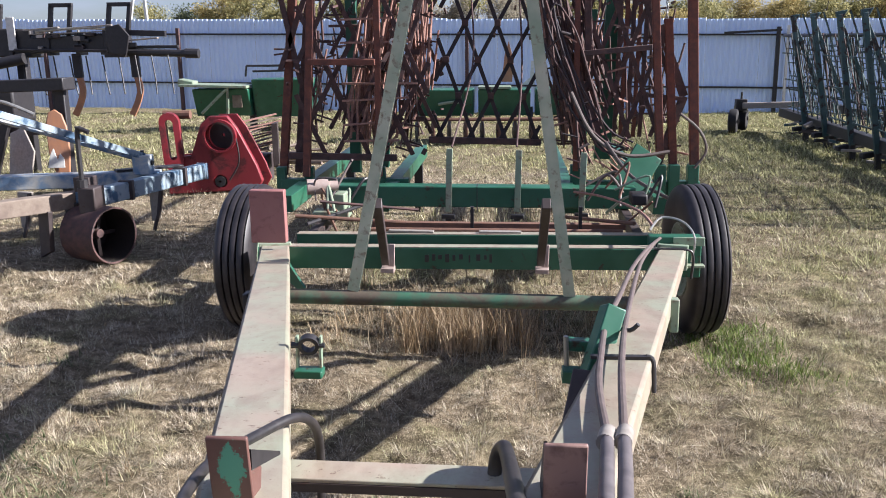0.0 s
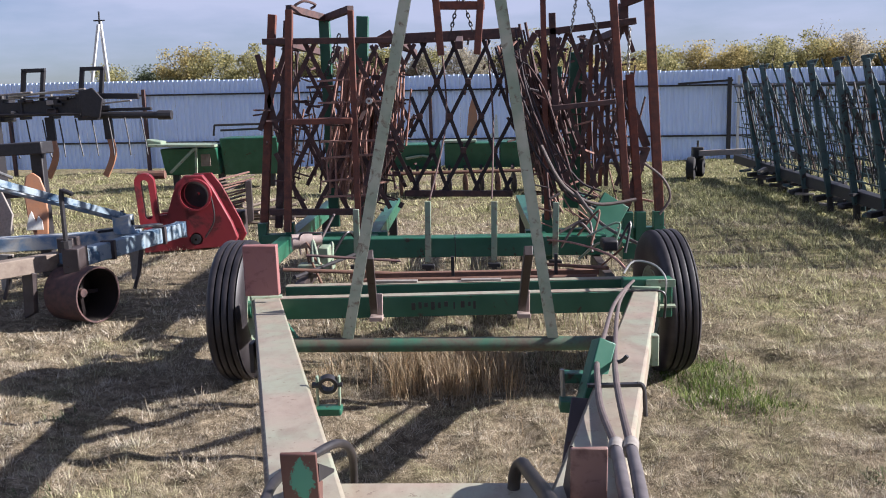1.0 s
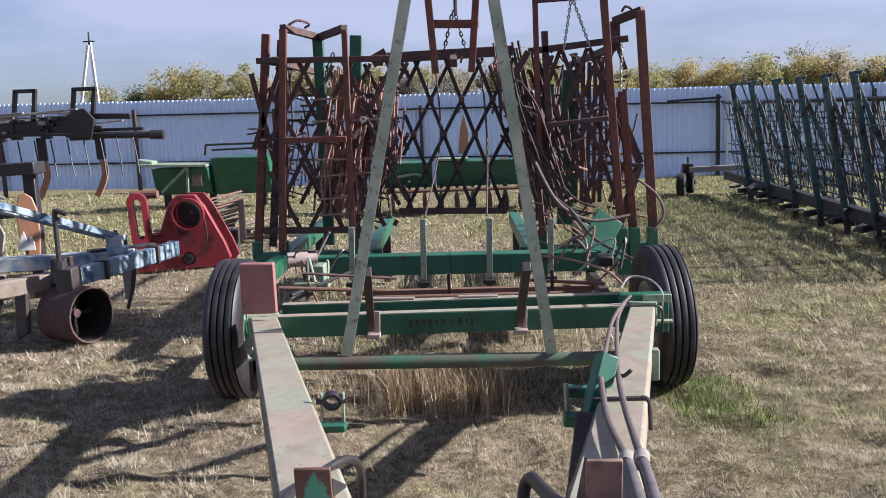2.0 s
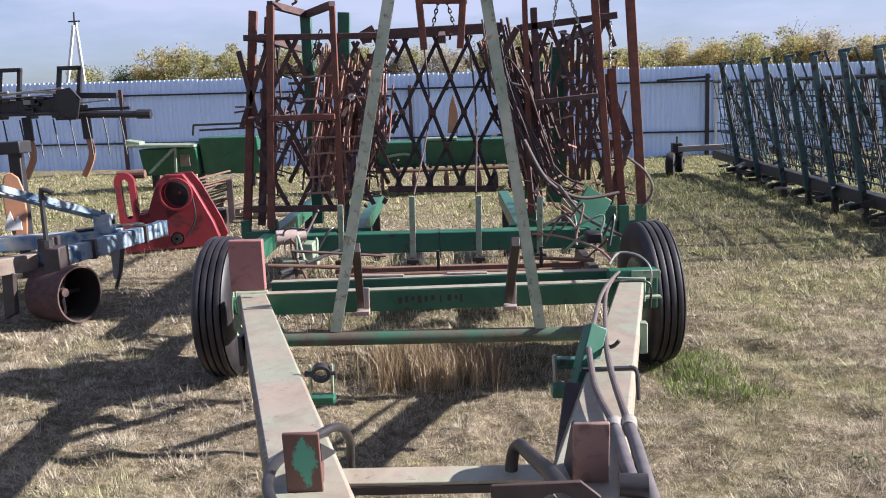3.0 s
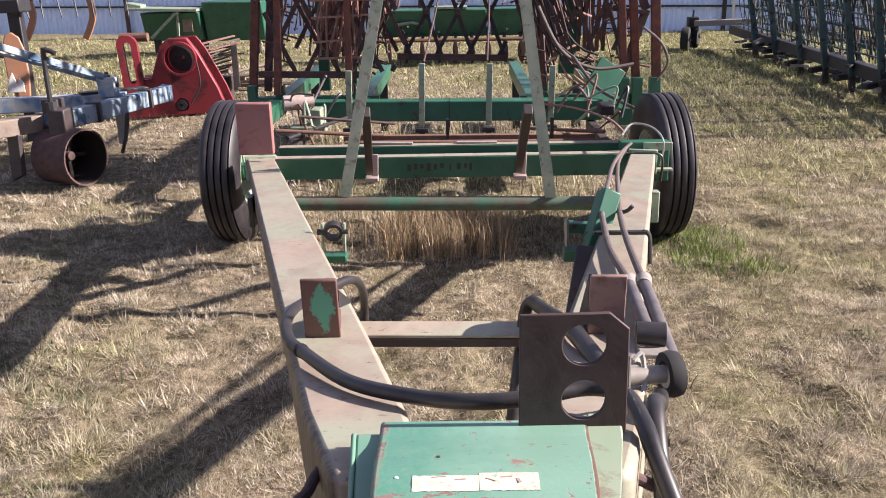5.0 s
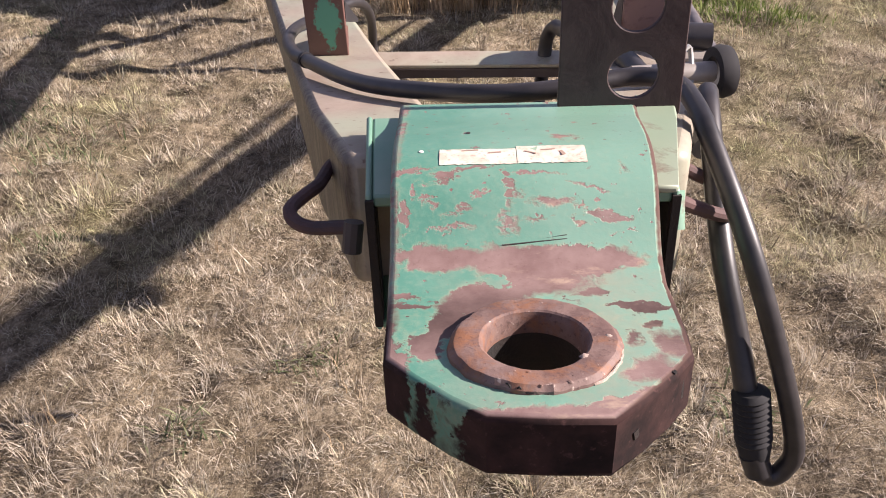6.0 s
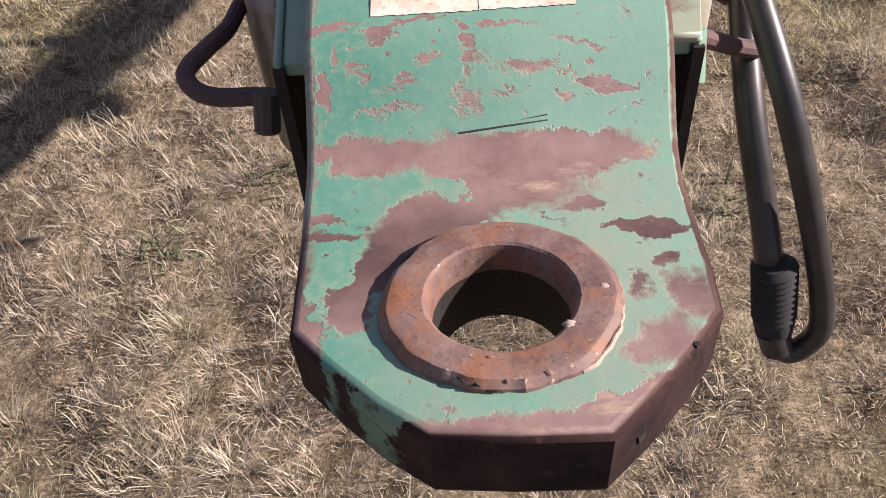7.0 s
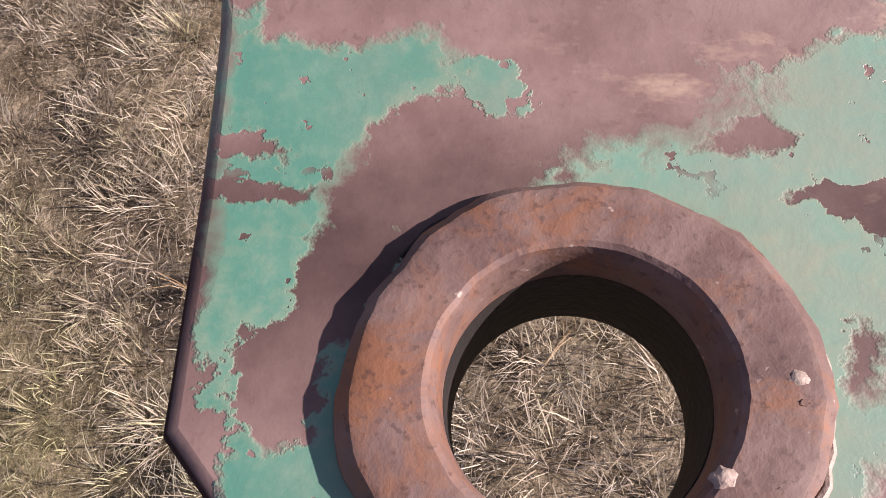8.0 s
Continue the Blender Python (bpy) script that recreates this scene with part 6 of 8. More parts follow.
def wing_left():
    rng = random.Random(21)
    w = thing("folded_harrow_wing", "folded rust-brown harrow wing with hanging tines, upright on the hitch", "harrow", "folded harrow wings")
    y = 6.6
    part("post", bar(B(), (-1.28, y, 0.66), (-1.165, y, 2.36), 0.055, 0.05, (0, 1, 0)), HARROW_RED, w, "", 0.004)
    part("post", bar(B(), (-0.715, y, 0.66), (-0.70, y, 2.34), 0.045, 0.045, (0, 1, 0)), HARROW_RED, w, "", 0.004)
    part("rung", bar(B(), (-1.22, y - 0.05, 1.52), (-0.72, y - 0.05, 1.515), 0.04, 0.045), HARROW_RED, w, "", 0.004)
    part("post", bar(B(), (-1.55, y + 0.35, 0.62), (-1.37, y + 0.35, 2.36), 0.065, 0.05, (0, 1, 0)), HARROW_RED, w, "", 0.004)
    part("post", bar(B(), (-1.46, y + 0.5, 0.62), (-1.28, y + 0.5, 2.32), 0.06, 0.05, (0, 1, 0)), HARROW, w, "", 0.004)
    bm = bar(B(), (-1.17, y, 2.37), (-0.97, y + 0.5, 2.33), 0.05, 0.05)
    bar(bm, (-0.97, y + 0.5, 2.33), (-0.70, y, 2.35), 0.05, 0.05)
    tube(bm, [(-1.12, y - 0.02, 2.385), (-1.05, y, 2.42), (-0.98, y + 0.1, 2.40), (-1.02, y + 0.1, 2.37)], 0.010, 6, 3)
    part("top_bar", bm, HARROW, w)
    part("green_post", bar(B(), (-0.98, y + 0.5, 0.62), (-0.98, y + 0.5, 2.34), 0.085, 0.07, (0, 1, 0)), GREEN, w, "dark green inner post", 0.004)
    part("green_post", bar(B(), (-0.80, y + 0.8, 0.62), (-0.70, y + 0.8, 2.36), 0.10, 0.07, (0, 1, 0)), GREEN, w, "dark green inner post", 0.004)
    # nets, one behind the other
    tines = B()
    for k, (dy, x0, wid, z0, hh) in enumerate(((0.18, -1.40, 1.02, 0.80, 1.32), (1.3, -1.35, 1.0, 0.85, 1.3))):
        bm = diamond_net(B(), (x0, y + dy, z0), (1, 0.02, 0), (0.05, 0, 1), wid, hh, 0.34, 0.66, 0.45, 0.917, 0.036)
        part("net", bm, HARROW, w, "net of crossed flat iron bars")
        spikes(tines, (x0, y + dy, z0), (1, 0.02, 0), (0.05, 0, 1), 3, 3, wid, hh, 0.12, rng)
    for x, lean in ((-1.42, 0.10), (-0.60, 0.16)):
        o = (x, y + 0.35, 0.82)
        part("side_net", lattice(B(), o, (0, 1, 0), (lean, 0, 1), 3, 3, 0.82, 1.28, 0.034, (1, 0, -lean)), HARROW, w, "net of crossed flat iron bars")
        spikes(tines, o, (0, 1, 0), (lean, 0, 1), 3, 3, 0.82, 1.28, 0.13, rng, (1, 0, -lean))
        part("side_rail", bar(B(), (x + lean * 1.3, y + 0.2, 2.14), (x + lean * 1.3, y + 3.0, 2.14), 0.05, 0.06), HARROW, w, "", 0.004)
    part("tines", tines, HARROW, w, "short iron tines")["kind"] = "stuff"
    for a, q, wd in (((-1.42, y + 0.16, 2.14), (-0.36, y + 0.16, 2.12), 0.045), ((-1.45, y + 0.16, 0.80), (-0.6, y + 0.16, 0.78), 0.05), ((-1.1, y + 0.18, 1.78), (-0.85, y + 0.18, 1.78), 0.02)):
        part("cross_bar", bar(B(), a, q, wd, wd), HARROW, w, "", 0.003)
    # pegs and short cleats that stick out of the nets
    for k in range(48):
        p0 = Vector((rng.uniform(-1.5, -0.5), y + rng.uniform(0.0, 1.2), rng.uniform(0.8, 2.15)))
        part("peg", bar(B(), p0, p0 + Vector((rng.uniform(-0.16, 0.16), rng.uniform(-0.1, 0.1), rng.uniform(-0.03, 0.03))), 0.016, 0.014), TINES if k % 4 == 0 else HARROW, w)
    for k in range(9):
        p0 = Vector((rng.uniform(-0.62, -0.40), y + 0.25 + rng.uniform(0, 0.3), 2.1 - 0.13 * k))
        part("peg", box(B(), p0.x - 0.035, p0.x + 0.03, p0.y, p0.y + 0.03, p0.z - 0.02, p0.z + 0.02), HARROW, w)
    part("brace", bar(B(), (-1.50, y + 0.3, 2.05), (-1.36, y + 0.3, 1.35), 0.04, 0.02, (0, 1, 0)), HARROW, w)
    part("brace", bar(B(), (-1.28, y + 0.3, 2.05), (-1.52, y + 0.3, 1.45), 0.04, 0.02, (0, 1, 0)), HARROW, w)
    # leaning edge towards the middle
    bm = bar(B(), (-0.66, y + 0.1, 1.0), (-0.36, y + 0.3, 2.12), 0.03, 0.03, (0, 1, 0))
    bar(bm, (-0.80, y + 0.1, 1.3), (-0.45, y + 0.3, 1.95), 0.03, 0.02, (0, 1, 0))
    bar(bm, (-0.62, y + 0.1, 1.75), (-0.30, y + 0.3, 1.0), 0.03, 0.02, (0, 1, 0))
    bar(bm, (-0.52, y + 0.2, 2.1), (-0.40, y + 0.2, 2.16), 0.09, 0.09, (0, 1, 0))
    part("leaning_bar", bm, HARROW, w)
    # bundle of hanging rods
    for k in range(64):
        x = -0.98 + 0.32 * rng.random()
        yy = y + 0.12 + 0.5 * rng.random()
        z1 = rng.uniform(1.5, 2.1)
        rod("hanging_rod", TINES, w, [(x + rng.uniform(-0.06, 0.03), yy, rng.uniform(0.82, 1.1)), (x + rng.uniform(-0.03, 0.05), yy, z1 * 0.75), (x + 0.10, yy, z1)], 0.0095)
    for k in range(26):
        x = -0.58 + 0.22 * rng.random()
        yy = y + 0.35 + 0.5 * rng.random()
        rod("hanging_rod", TINES, w, [(x, yy, rng.uniform(1.2, 1.4)), (x + rng.uniform(-0.05, 0.08), yy, rng.uniform(1.7, 2.05))], 0.009)
    for k in range(7):
        z = 0.9 + 0.15 * k + rng.uniform(-0.04, 0.04)
        part("cleat", bar(B(), (-1.0, y + 0.1, z), (-0.62 + rng.uniform(-0.1, 0.2), y + 0.1, z + rng.uniform(-0.03, 0.03)), 0.03, 0.015), TINES, w)
    for k in range(30):
        p = Vector((rng.uniform(-1.45, -0.45), y + rng.uniform(0.2, 1.6), rng.uniform(0.75, 1.3)))
        q = p + Vector((rng.uniform(-0.22, 0.3), rng.uniform(-0.1, 0.1), rng.uniform(0.45, 0.85)))
        rod("loose_rod", TINES if k % 2 else HARROW, w, [p, p.lerp(q, 0.5) + Vector((0, 0, -0.02)), q], rng.uniform(0.006, 0.011))
    bm = B()
    chain(bm, (-0.98, y + 0.2, 1.78), (-0.82, y + 0.2, 2.18), 12)
    part("chain", bm, DARK, w)
    part("knob", lathe(B(), [(0.010, -0.02), (0.026, -0.02), (0.026, 0.02), (0.010, 0.02)], (-0.60, y + 0.1, 1.66), (0, 1, 0), 16), WHITE, w, "pale worn bush")
    bm = B()
    for x in (-1.28, -0.72, -1.5):
        bar(bm, (x, y + 0.1, 0.50), (x, y + 0.1, 0.72), 0.07, 0.07, (0, 1, 0))
    bar(bm, (-1.5, y + 0.1, 0.58), (-0.5, y + 0.1, 0.58), 0.09, 0.1)
    bar(bm, (-1.3, 5.98, 0.56), (-1.3, 9.0, 0.56), 0.1, 0.12)
    bar(bm, (-0.62, 6.0, 0.56), (-0.62, 9.0, 0.56), 0.1, 0.12)
    part("carrier", bm, GREEN, w, "dark green carrier", 0.004)
    for x in (-1.3, -0.62):
        part("rear_leg", bar(B(), (x, 8.6, 0.0), (x, 8.6, 0.56), 0.08, 0.08, (0, 1, 0)), DARK, w)


def wing_right():
    rng = random.Random(22)
    w = thing("folded_harrow_wing", "folded rust-brown harrow wing with chains and hanging hoses", "harrow", "folded harrow wings")
    y = 6.6
    part("post", bar(B(), (0.765, y, 0.70), (0.75, y, 2.52), 0.04, 0.04, (0, 1, 0)), HARROW_RED, w, "", 0.004)
    part("post", bar(B(), (1.385, y, 0.80), (1.265, y, 2.52), 0.055, 0.05, (0, 1, 0)), HARROW_RED, w, "", 0.004)
    part("top_bar", bar(B(), (0.73, y, 2.50), (1.29, y, 2.52), 0.05, 0.045), HARROW, w, "", 0.004)
    part("rung", bar(B(), (0.79, y - 0.05, 1.56), (1.29, y - 0.05, 1.60), 0.04, 0.04), HARROW, w, "", 0.004)
    part("post", bar(B(), (1.655, y + 0.05, 0.62), (1.55, y + 0.05, 2.40), 0.068, 0.055, (0, 1, 0)), HARROW_RED, w, "", 0.004)
    bm = bar(B(), (1.57, y + 0.05, 2.40), (1.38, y + 0.2, 2.34), 0.06, 0.06)
    bar(bm, (1.385, y + 0.2, 2.34), (1.39, y + 0.2, 2.15), 0.07, 0.05, (0, 1, 0))
    tube(bm, [(1.42, y + 0.1, 2.40), (1.45, y + 0.1, 2.44), (1.50, y + 0.1, 2.41), (1.46, y + 0.1, 2.39)], 0.01, 6, 3)
    part("corner_bar", bm, HARROW, w)
    part("post", bar(B(), (1.51, y + 0.1, 0.60), (1.42, y + 0.1, 1.8), 0.06, 0.05, (0, 1, 0)), HARROW_RED, w, "", 0.004)
    for a, q, wd in (((0.70, y + 0.12, 2.13), (1.47, y + 0.12, 2.20), 0.05), ((0.70, y + 0.1, 2.13), (0.58, y + 0.1, 1.93), 0.05), ((0.85, y + 0.12, 1.5), (0.83, y + 0.12, 2.28), 0.05)):
        part("cross_bar", bar(B(), a, q, wd, wd), HARROW, w, "", 0.003)
    for k in range(52):
        p0 = Vector((rng.uniform(0.6, 1.5), y + rng.uniform(0.05, 1.2), rng.uniform(0.8, 2.15)))
        part("peg", bar(B(), p0, p0 + Vector((rng.uniform(-0.16, 0.16), rng.uniform(-0.1, 0.1), rng.uniform(-0.04, 0.04))), 0.016, 0.014), TINES if k % 4 == 0 else HARROW, w)
    for k in range(70):
        s0 = rng.random()
        p0 = Vector((0.46 + 0.34 * s0 + rng.uniform(-0.05, 0.05), y + rng.uniform(-0.05, 0.4), 2.0 - 1.05 * s0 ** 1.3))
        rod("hanging_rod", HARROW if k % 5 else TINES, w, [p0, p0 + Vector((rng.uniform(0.02, 0.10), rng.uniform(-0.05, 0.05), -rng.uniform(0.15, 0.42)))], rng.uniform(0.006, 0.011))
    for k in range(5):
        p0 = Vector((1.10 + 0.05 * k, y + 0.5, 0.9))
        part("inner_bar", bar(B(), p0, p0 + Vector((0.03, 0, 1.15)), 0.03, 0.03, (0, 1, 0)), HARROW_RED if k % 2 else HARROW, w)
    part("green_post", bar(B(), (1.03, y + 0.7, 0.7), (1.10, y + 0.7, 2.0), 0.13, 0.08, (0, 1, 0)), GREEN, w, "dark green inner post", 0.004)
    part("green_post", bar(B(), (0.86, y + 1.0, 0.7), (0.94, y + 1.0, 1.9), 0.11, 0.08, (0, 1, 0)), GREEN, w, "dark green inner post", 0.004)
    tines = B()
    for k, (dy, x0, wid, z0, hh) in enumerate(((0.15, 0.74, 0.70, 0.90, 1.22), (1.3, 0.78, 0.70, 0.85, 1.3))):
        bm = diamond_net(B(), (x0, y + dy, z0), (1, 0.02, 0.06), (0.02, 0, 1), wid, hh, 0.214, 0.58, 0.30, 0.95, 0.032)
        part("net", bm, HARROW, w, "net of crossed flat iron bars")
        spikes(tines, (x0, y + dy, z0), (1, 0.02, 0), (0.02, 0, 1), 3, 3, wid, hh, 0.12, rng)
    for x, lean in ((1.50, -0.10), (0.72, -0.14)):
        o = (x, y + 0.35, 0.82)
        part("side_net", lattice(B(), o, (0, 1, 0), (lean, 0, 1), 3, 3, 0.82, 1.28, 0.034, (1, 0, -lean)), HARROW, w, "net of crossed flat iron bars")
        spikes(tines, o, (0, 1, 0), (lean, 0, 1), 3, 3, 0.82, 1.28, 0.13, rng, (1, 0, -lean))
        part("side_rail", bar(B(), (x + lean * 1.3, y + 0.2, 2.14), (x + lean * 1.3, y + 3.0, 2.14), 0.05, 0.06), HARROW, w, "", 0.004)
    part("tines", tines, HARROW, w, "short iron tines")["kind"] = "stuff"
    bm = bar(B(), (1.36, y + 0.1, 1.75), (1.56, y + 0.12, 1.24), 0.06, 0.03, (0, 1, 0))
    bar(bm, (1.56, y + 0.12, 1.24), (1.38, y + 0.1, 0.72), 0.06, 0.03, (0, 1, 0))
    bar(bm, (1.30, y + 0.1, 1.25), (1.56, y + 0.1, 1.22), 0.03, 0.03)
    part("diamond", bm, HARROW, w)
    for a, q, links in (((0.96, y, 2.12), (1.02, y, 2.48), 14), ((1.16, y, 2.14), (1.04, y, 2.48), 14), ((1.40, y + 0.1, 1.6), (1.42, y + 0.1, 2.15), 20)):
        bm = B()
        chain(bm, a, q, links, 0.005)
        part("chain", bm, STEEL, w, "dull iron chain")
    # hoses sagging across the inner side
    for k in range(7):
        j = lambda s: rng.uniform(-s, s)
        o = k * 0.034
        rod("hanging_hose", NET if k % 3 else HARROW, w, [(0.40 + o * 0.8 + j(0.04), y - 0.05 + j(0.1), 2.12 - o * 0.3 + j(0.1)), (0.50 + o + j(0.04), y - 0.1, 1.72 + j(0.08)), (0.64 + o * 0.8 + j(0.04), y - 0.15, 1.34 + j(0.1)), (0.82 + o * 0.9 + j(0.06), y - 0.15, 1.0 + j(0.1)), (1.05 + o * 0.6 + j(0.08), y - 0.2, 0.82 + o * 0.5 + j(0.08))], 0.0085, 7, 5)
    for k in range(46):
        s0 = rng.random()
        p0 = Vector((0.44 + 0.36 * s0 + rng.uniform(-0.04, 0.10), y + rng.uniform(-0.15, 0.2), 2.05 - 1.15 * s0 ** 1.2))
        rod("peg", NET if k % 3 else TINES, w, [p0, p0 + Vector((rng.uniform(-0.13, 0.13), rng.uniform(-0.04, 0.04), rng.uniform(-0.10, 0.05)))], rng.uniform(0.006, 0.010))
    bm = tube(B(), [(0.70, y - 0.3, 1.30), (0.86, y - 0.35, 1.0), (1.10, y - 0.35, 0.86), (1.40, y - 0.3, 0.88)], 0.013, 8, 6)
    tube(bm, [(0.95, y - 0.35, 0.95), (1.1, y - 0.6, 0.75), (1.3, y - 1.0, 0.66)], 0.012, 8, 6)
    tube(bm, [(1.52, y, 1.12), (1.66, y - 0.02, 1.0), (1.72, y, 0.85), (1.64, y, 0.72)], 0.010, 8, 6)
    part("hose", bm, HOSE_BROWN, w, "light brown dusty hose")
    for k in range(60):
        x = 0.56 + 0.34 * rng.random()
        yy = y + 0.1 + 0.6 * rng.random()
        z0 = rng.uniform(0.9, 1.5)
        rod("hanging_rod", HARROW, w, [(x + 0.12, yy, z0), (x + rng.uniform(0, 0.05), yy, z0 + 0.3), (x - 0.06 + rng.uniform(-0.03, 0.03), yy, z0 + rng.uniform(0.45, 0.8))], rng.uniform(0.008, 0.014))
    for k in range(24):
        p = Vector((rng.uniform(0.65, 1.5), y + rng.uniform(0.15, 1.2), rng.uniform(0.75, 1.3)))
        q = p + Vector((rng.uniform(-0.25, 0.2), rng.uniform(-0.1, 0.1), rng.uniform(0.4, 0.8)))
        rod("loose_rod", HARROW if k % 3 else TINES, w, [p, q], rng.uniform(0.006, 0.012))
    for k in range(14):
        p = Vector((rng.uniform(0.62, 1.2), y - rng.uniform(0.0, 0.25), rng.uniform(0.68, 0.95)))
        rod("loose_rod", TINES, w, [p, p + Vector((rng.uniform(0.08, 0.22), 0, -rng.uniform(0.05, 0.16)))], 0.006)
    bm = B()
    for x in (0.77, 1.40, 1.64, 1.5):
        bar(bm, (x, y + 0.05, 0.50), (x, y + 0.05, 0.74), 0.08, 0.08, (0, 1, 0))
    bar(bm, (0.6, y + 0.1, 0.56), (1.7, y + 0.1, 0.56), 0.09, 0.1)
    bar(bm, (1.3, 5.98, 0.55), (1.3, 9.0, 0.56), 0.1, 0.12)
    bar(bm, (0.7, 6.0, 0.55), (0.7, 9.0, 0.56), 0.1, 0.12)
    part("carrier", bm, GREEN, w, "dark green carrier", 0.004)
    bm = bar(B(), (1.12, y - 0.25, 0.62), (1.28, y - 0.15, 0.86), 0.22, 0.03, (0, 1, 0))
    part("guard", bm, GREEN, w, "", 0.004)
    for x in (1.3, 0.7):
        part("rear_leg", bar(B(), (x, 8.6, 0.0), (x, 8.6, 0.56), 0.08, 0.08, (0, 1, 0)), DARK, w)


def centre_section():
    rng = random.Random(23)
    w = thing("harrow_section", "rusty zigzag spike harrow section hanging upright behind the mast", "harrow")
    y = 7.0
    bm = diamond_net(B(), (-0.36, y, 0.885), (1, 0, -0.03), (0.09, 0, 1), 0.86, 1.25, 0.252, 0.56, 0.326, 0.634, 0.030)
    part("net", bm, NET, w, "net of crossed flat iron bars")
    part("top_bar", bar(B(), (-0.40, y, 2.14), (0.60, y, 2.16), 0.07, 0.08), HARROW, w, "", 0.004)
    part("bottom_bar", bar(B(), (-0.37, y, 0.895), (0.52, y, 0.868), 0.04, 0.05), HARROW, w, "", 0.004)
    for x, z in ((-0.076, 1.794), (0.176, 1.790), (0.428, 1.785), (-0.226, 1.520), (0.023, 1.514), (0.276, 1.508), (-0.132, 1.242), (0.123, 1.236), (0.378, 1.228)):
        part("node_bolt", box(B(), x - 0.024, x + 0.024, y - 0.03, y + 0.03, z - 0.024, z + 0.024), HARROW, w, "", 0.004)
    bm = B()
    spikes(bm, (-0.34, y, 0.9), (1, 0, -0.03), (0.09, 0, 1), 3, 3, 0.84, 1.24, 0.1, rng)
    part("tines", bm, HARROW, w, "short iron tines")["kind"] = "stuff"
    bm = B()
    chain(bm, (0.05, y - 0.1, 2.18), (0.13, y - 0.1, 2.48), 9)
    chain(bm, (0.22, y - 0.1, 2.18), (0.14, y - 0.1, 2.48), 9)
    tube(bm, [(0.15, y - 0.1, 2.45), (0.15, y - 0.1, 2.62)], 0.015, 8)
    part("chain", bm, DARK, w, "dull iron chain")
    for x in (0.0, 0.36):
        bm = tube(B(), [(x - 0.03, y - 0.15, 2.1), (x, y - 0.4, 1.5), (x - 0.04 if x else x - 0.12, 5.95, 0.96)], 0.007, 6, 5)
        part("cord", bm, HARROW, w)
    for x, z0, z1 in ((-0.645, 0.50, 0.92), (-0.14, 0.49, 0.96), (0.325, 0.49, 0.95), (0.755, 0.50, 0.93)):
        h = part("hanger", bar(B(), (x, 5.86, z0 + 0.04), (x + 0.01, 5.86, z1), 0.042, 0.016, (0, 1, 0)), MINT_OLD, w, "pale green hanger strap", 0.003)
        part("pin", bar(B(), (x - 0.045, 5.85, z0 + 0.01), (x + 0.045, 5.85, z0 + 0.01), 0.04, 0.03), DARK, h, "", 0.004)
        part("pin", bar(B(), (x, 5.85, z0 - 0.02), (x, 5.85, z0 + 0.01), 0.04, 0.03, (0, 1, 0)), DARK, h, "", 0.004)


wing_left()
wing_right()
centre_section()


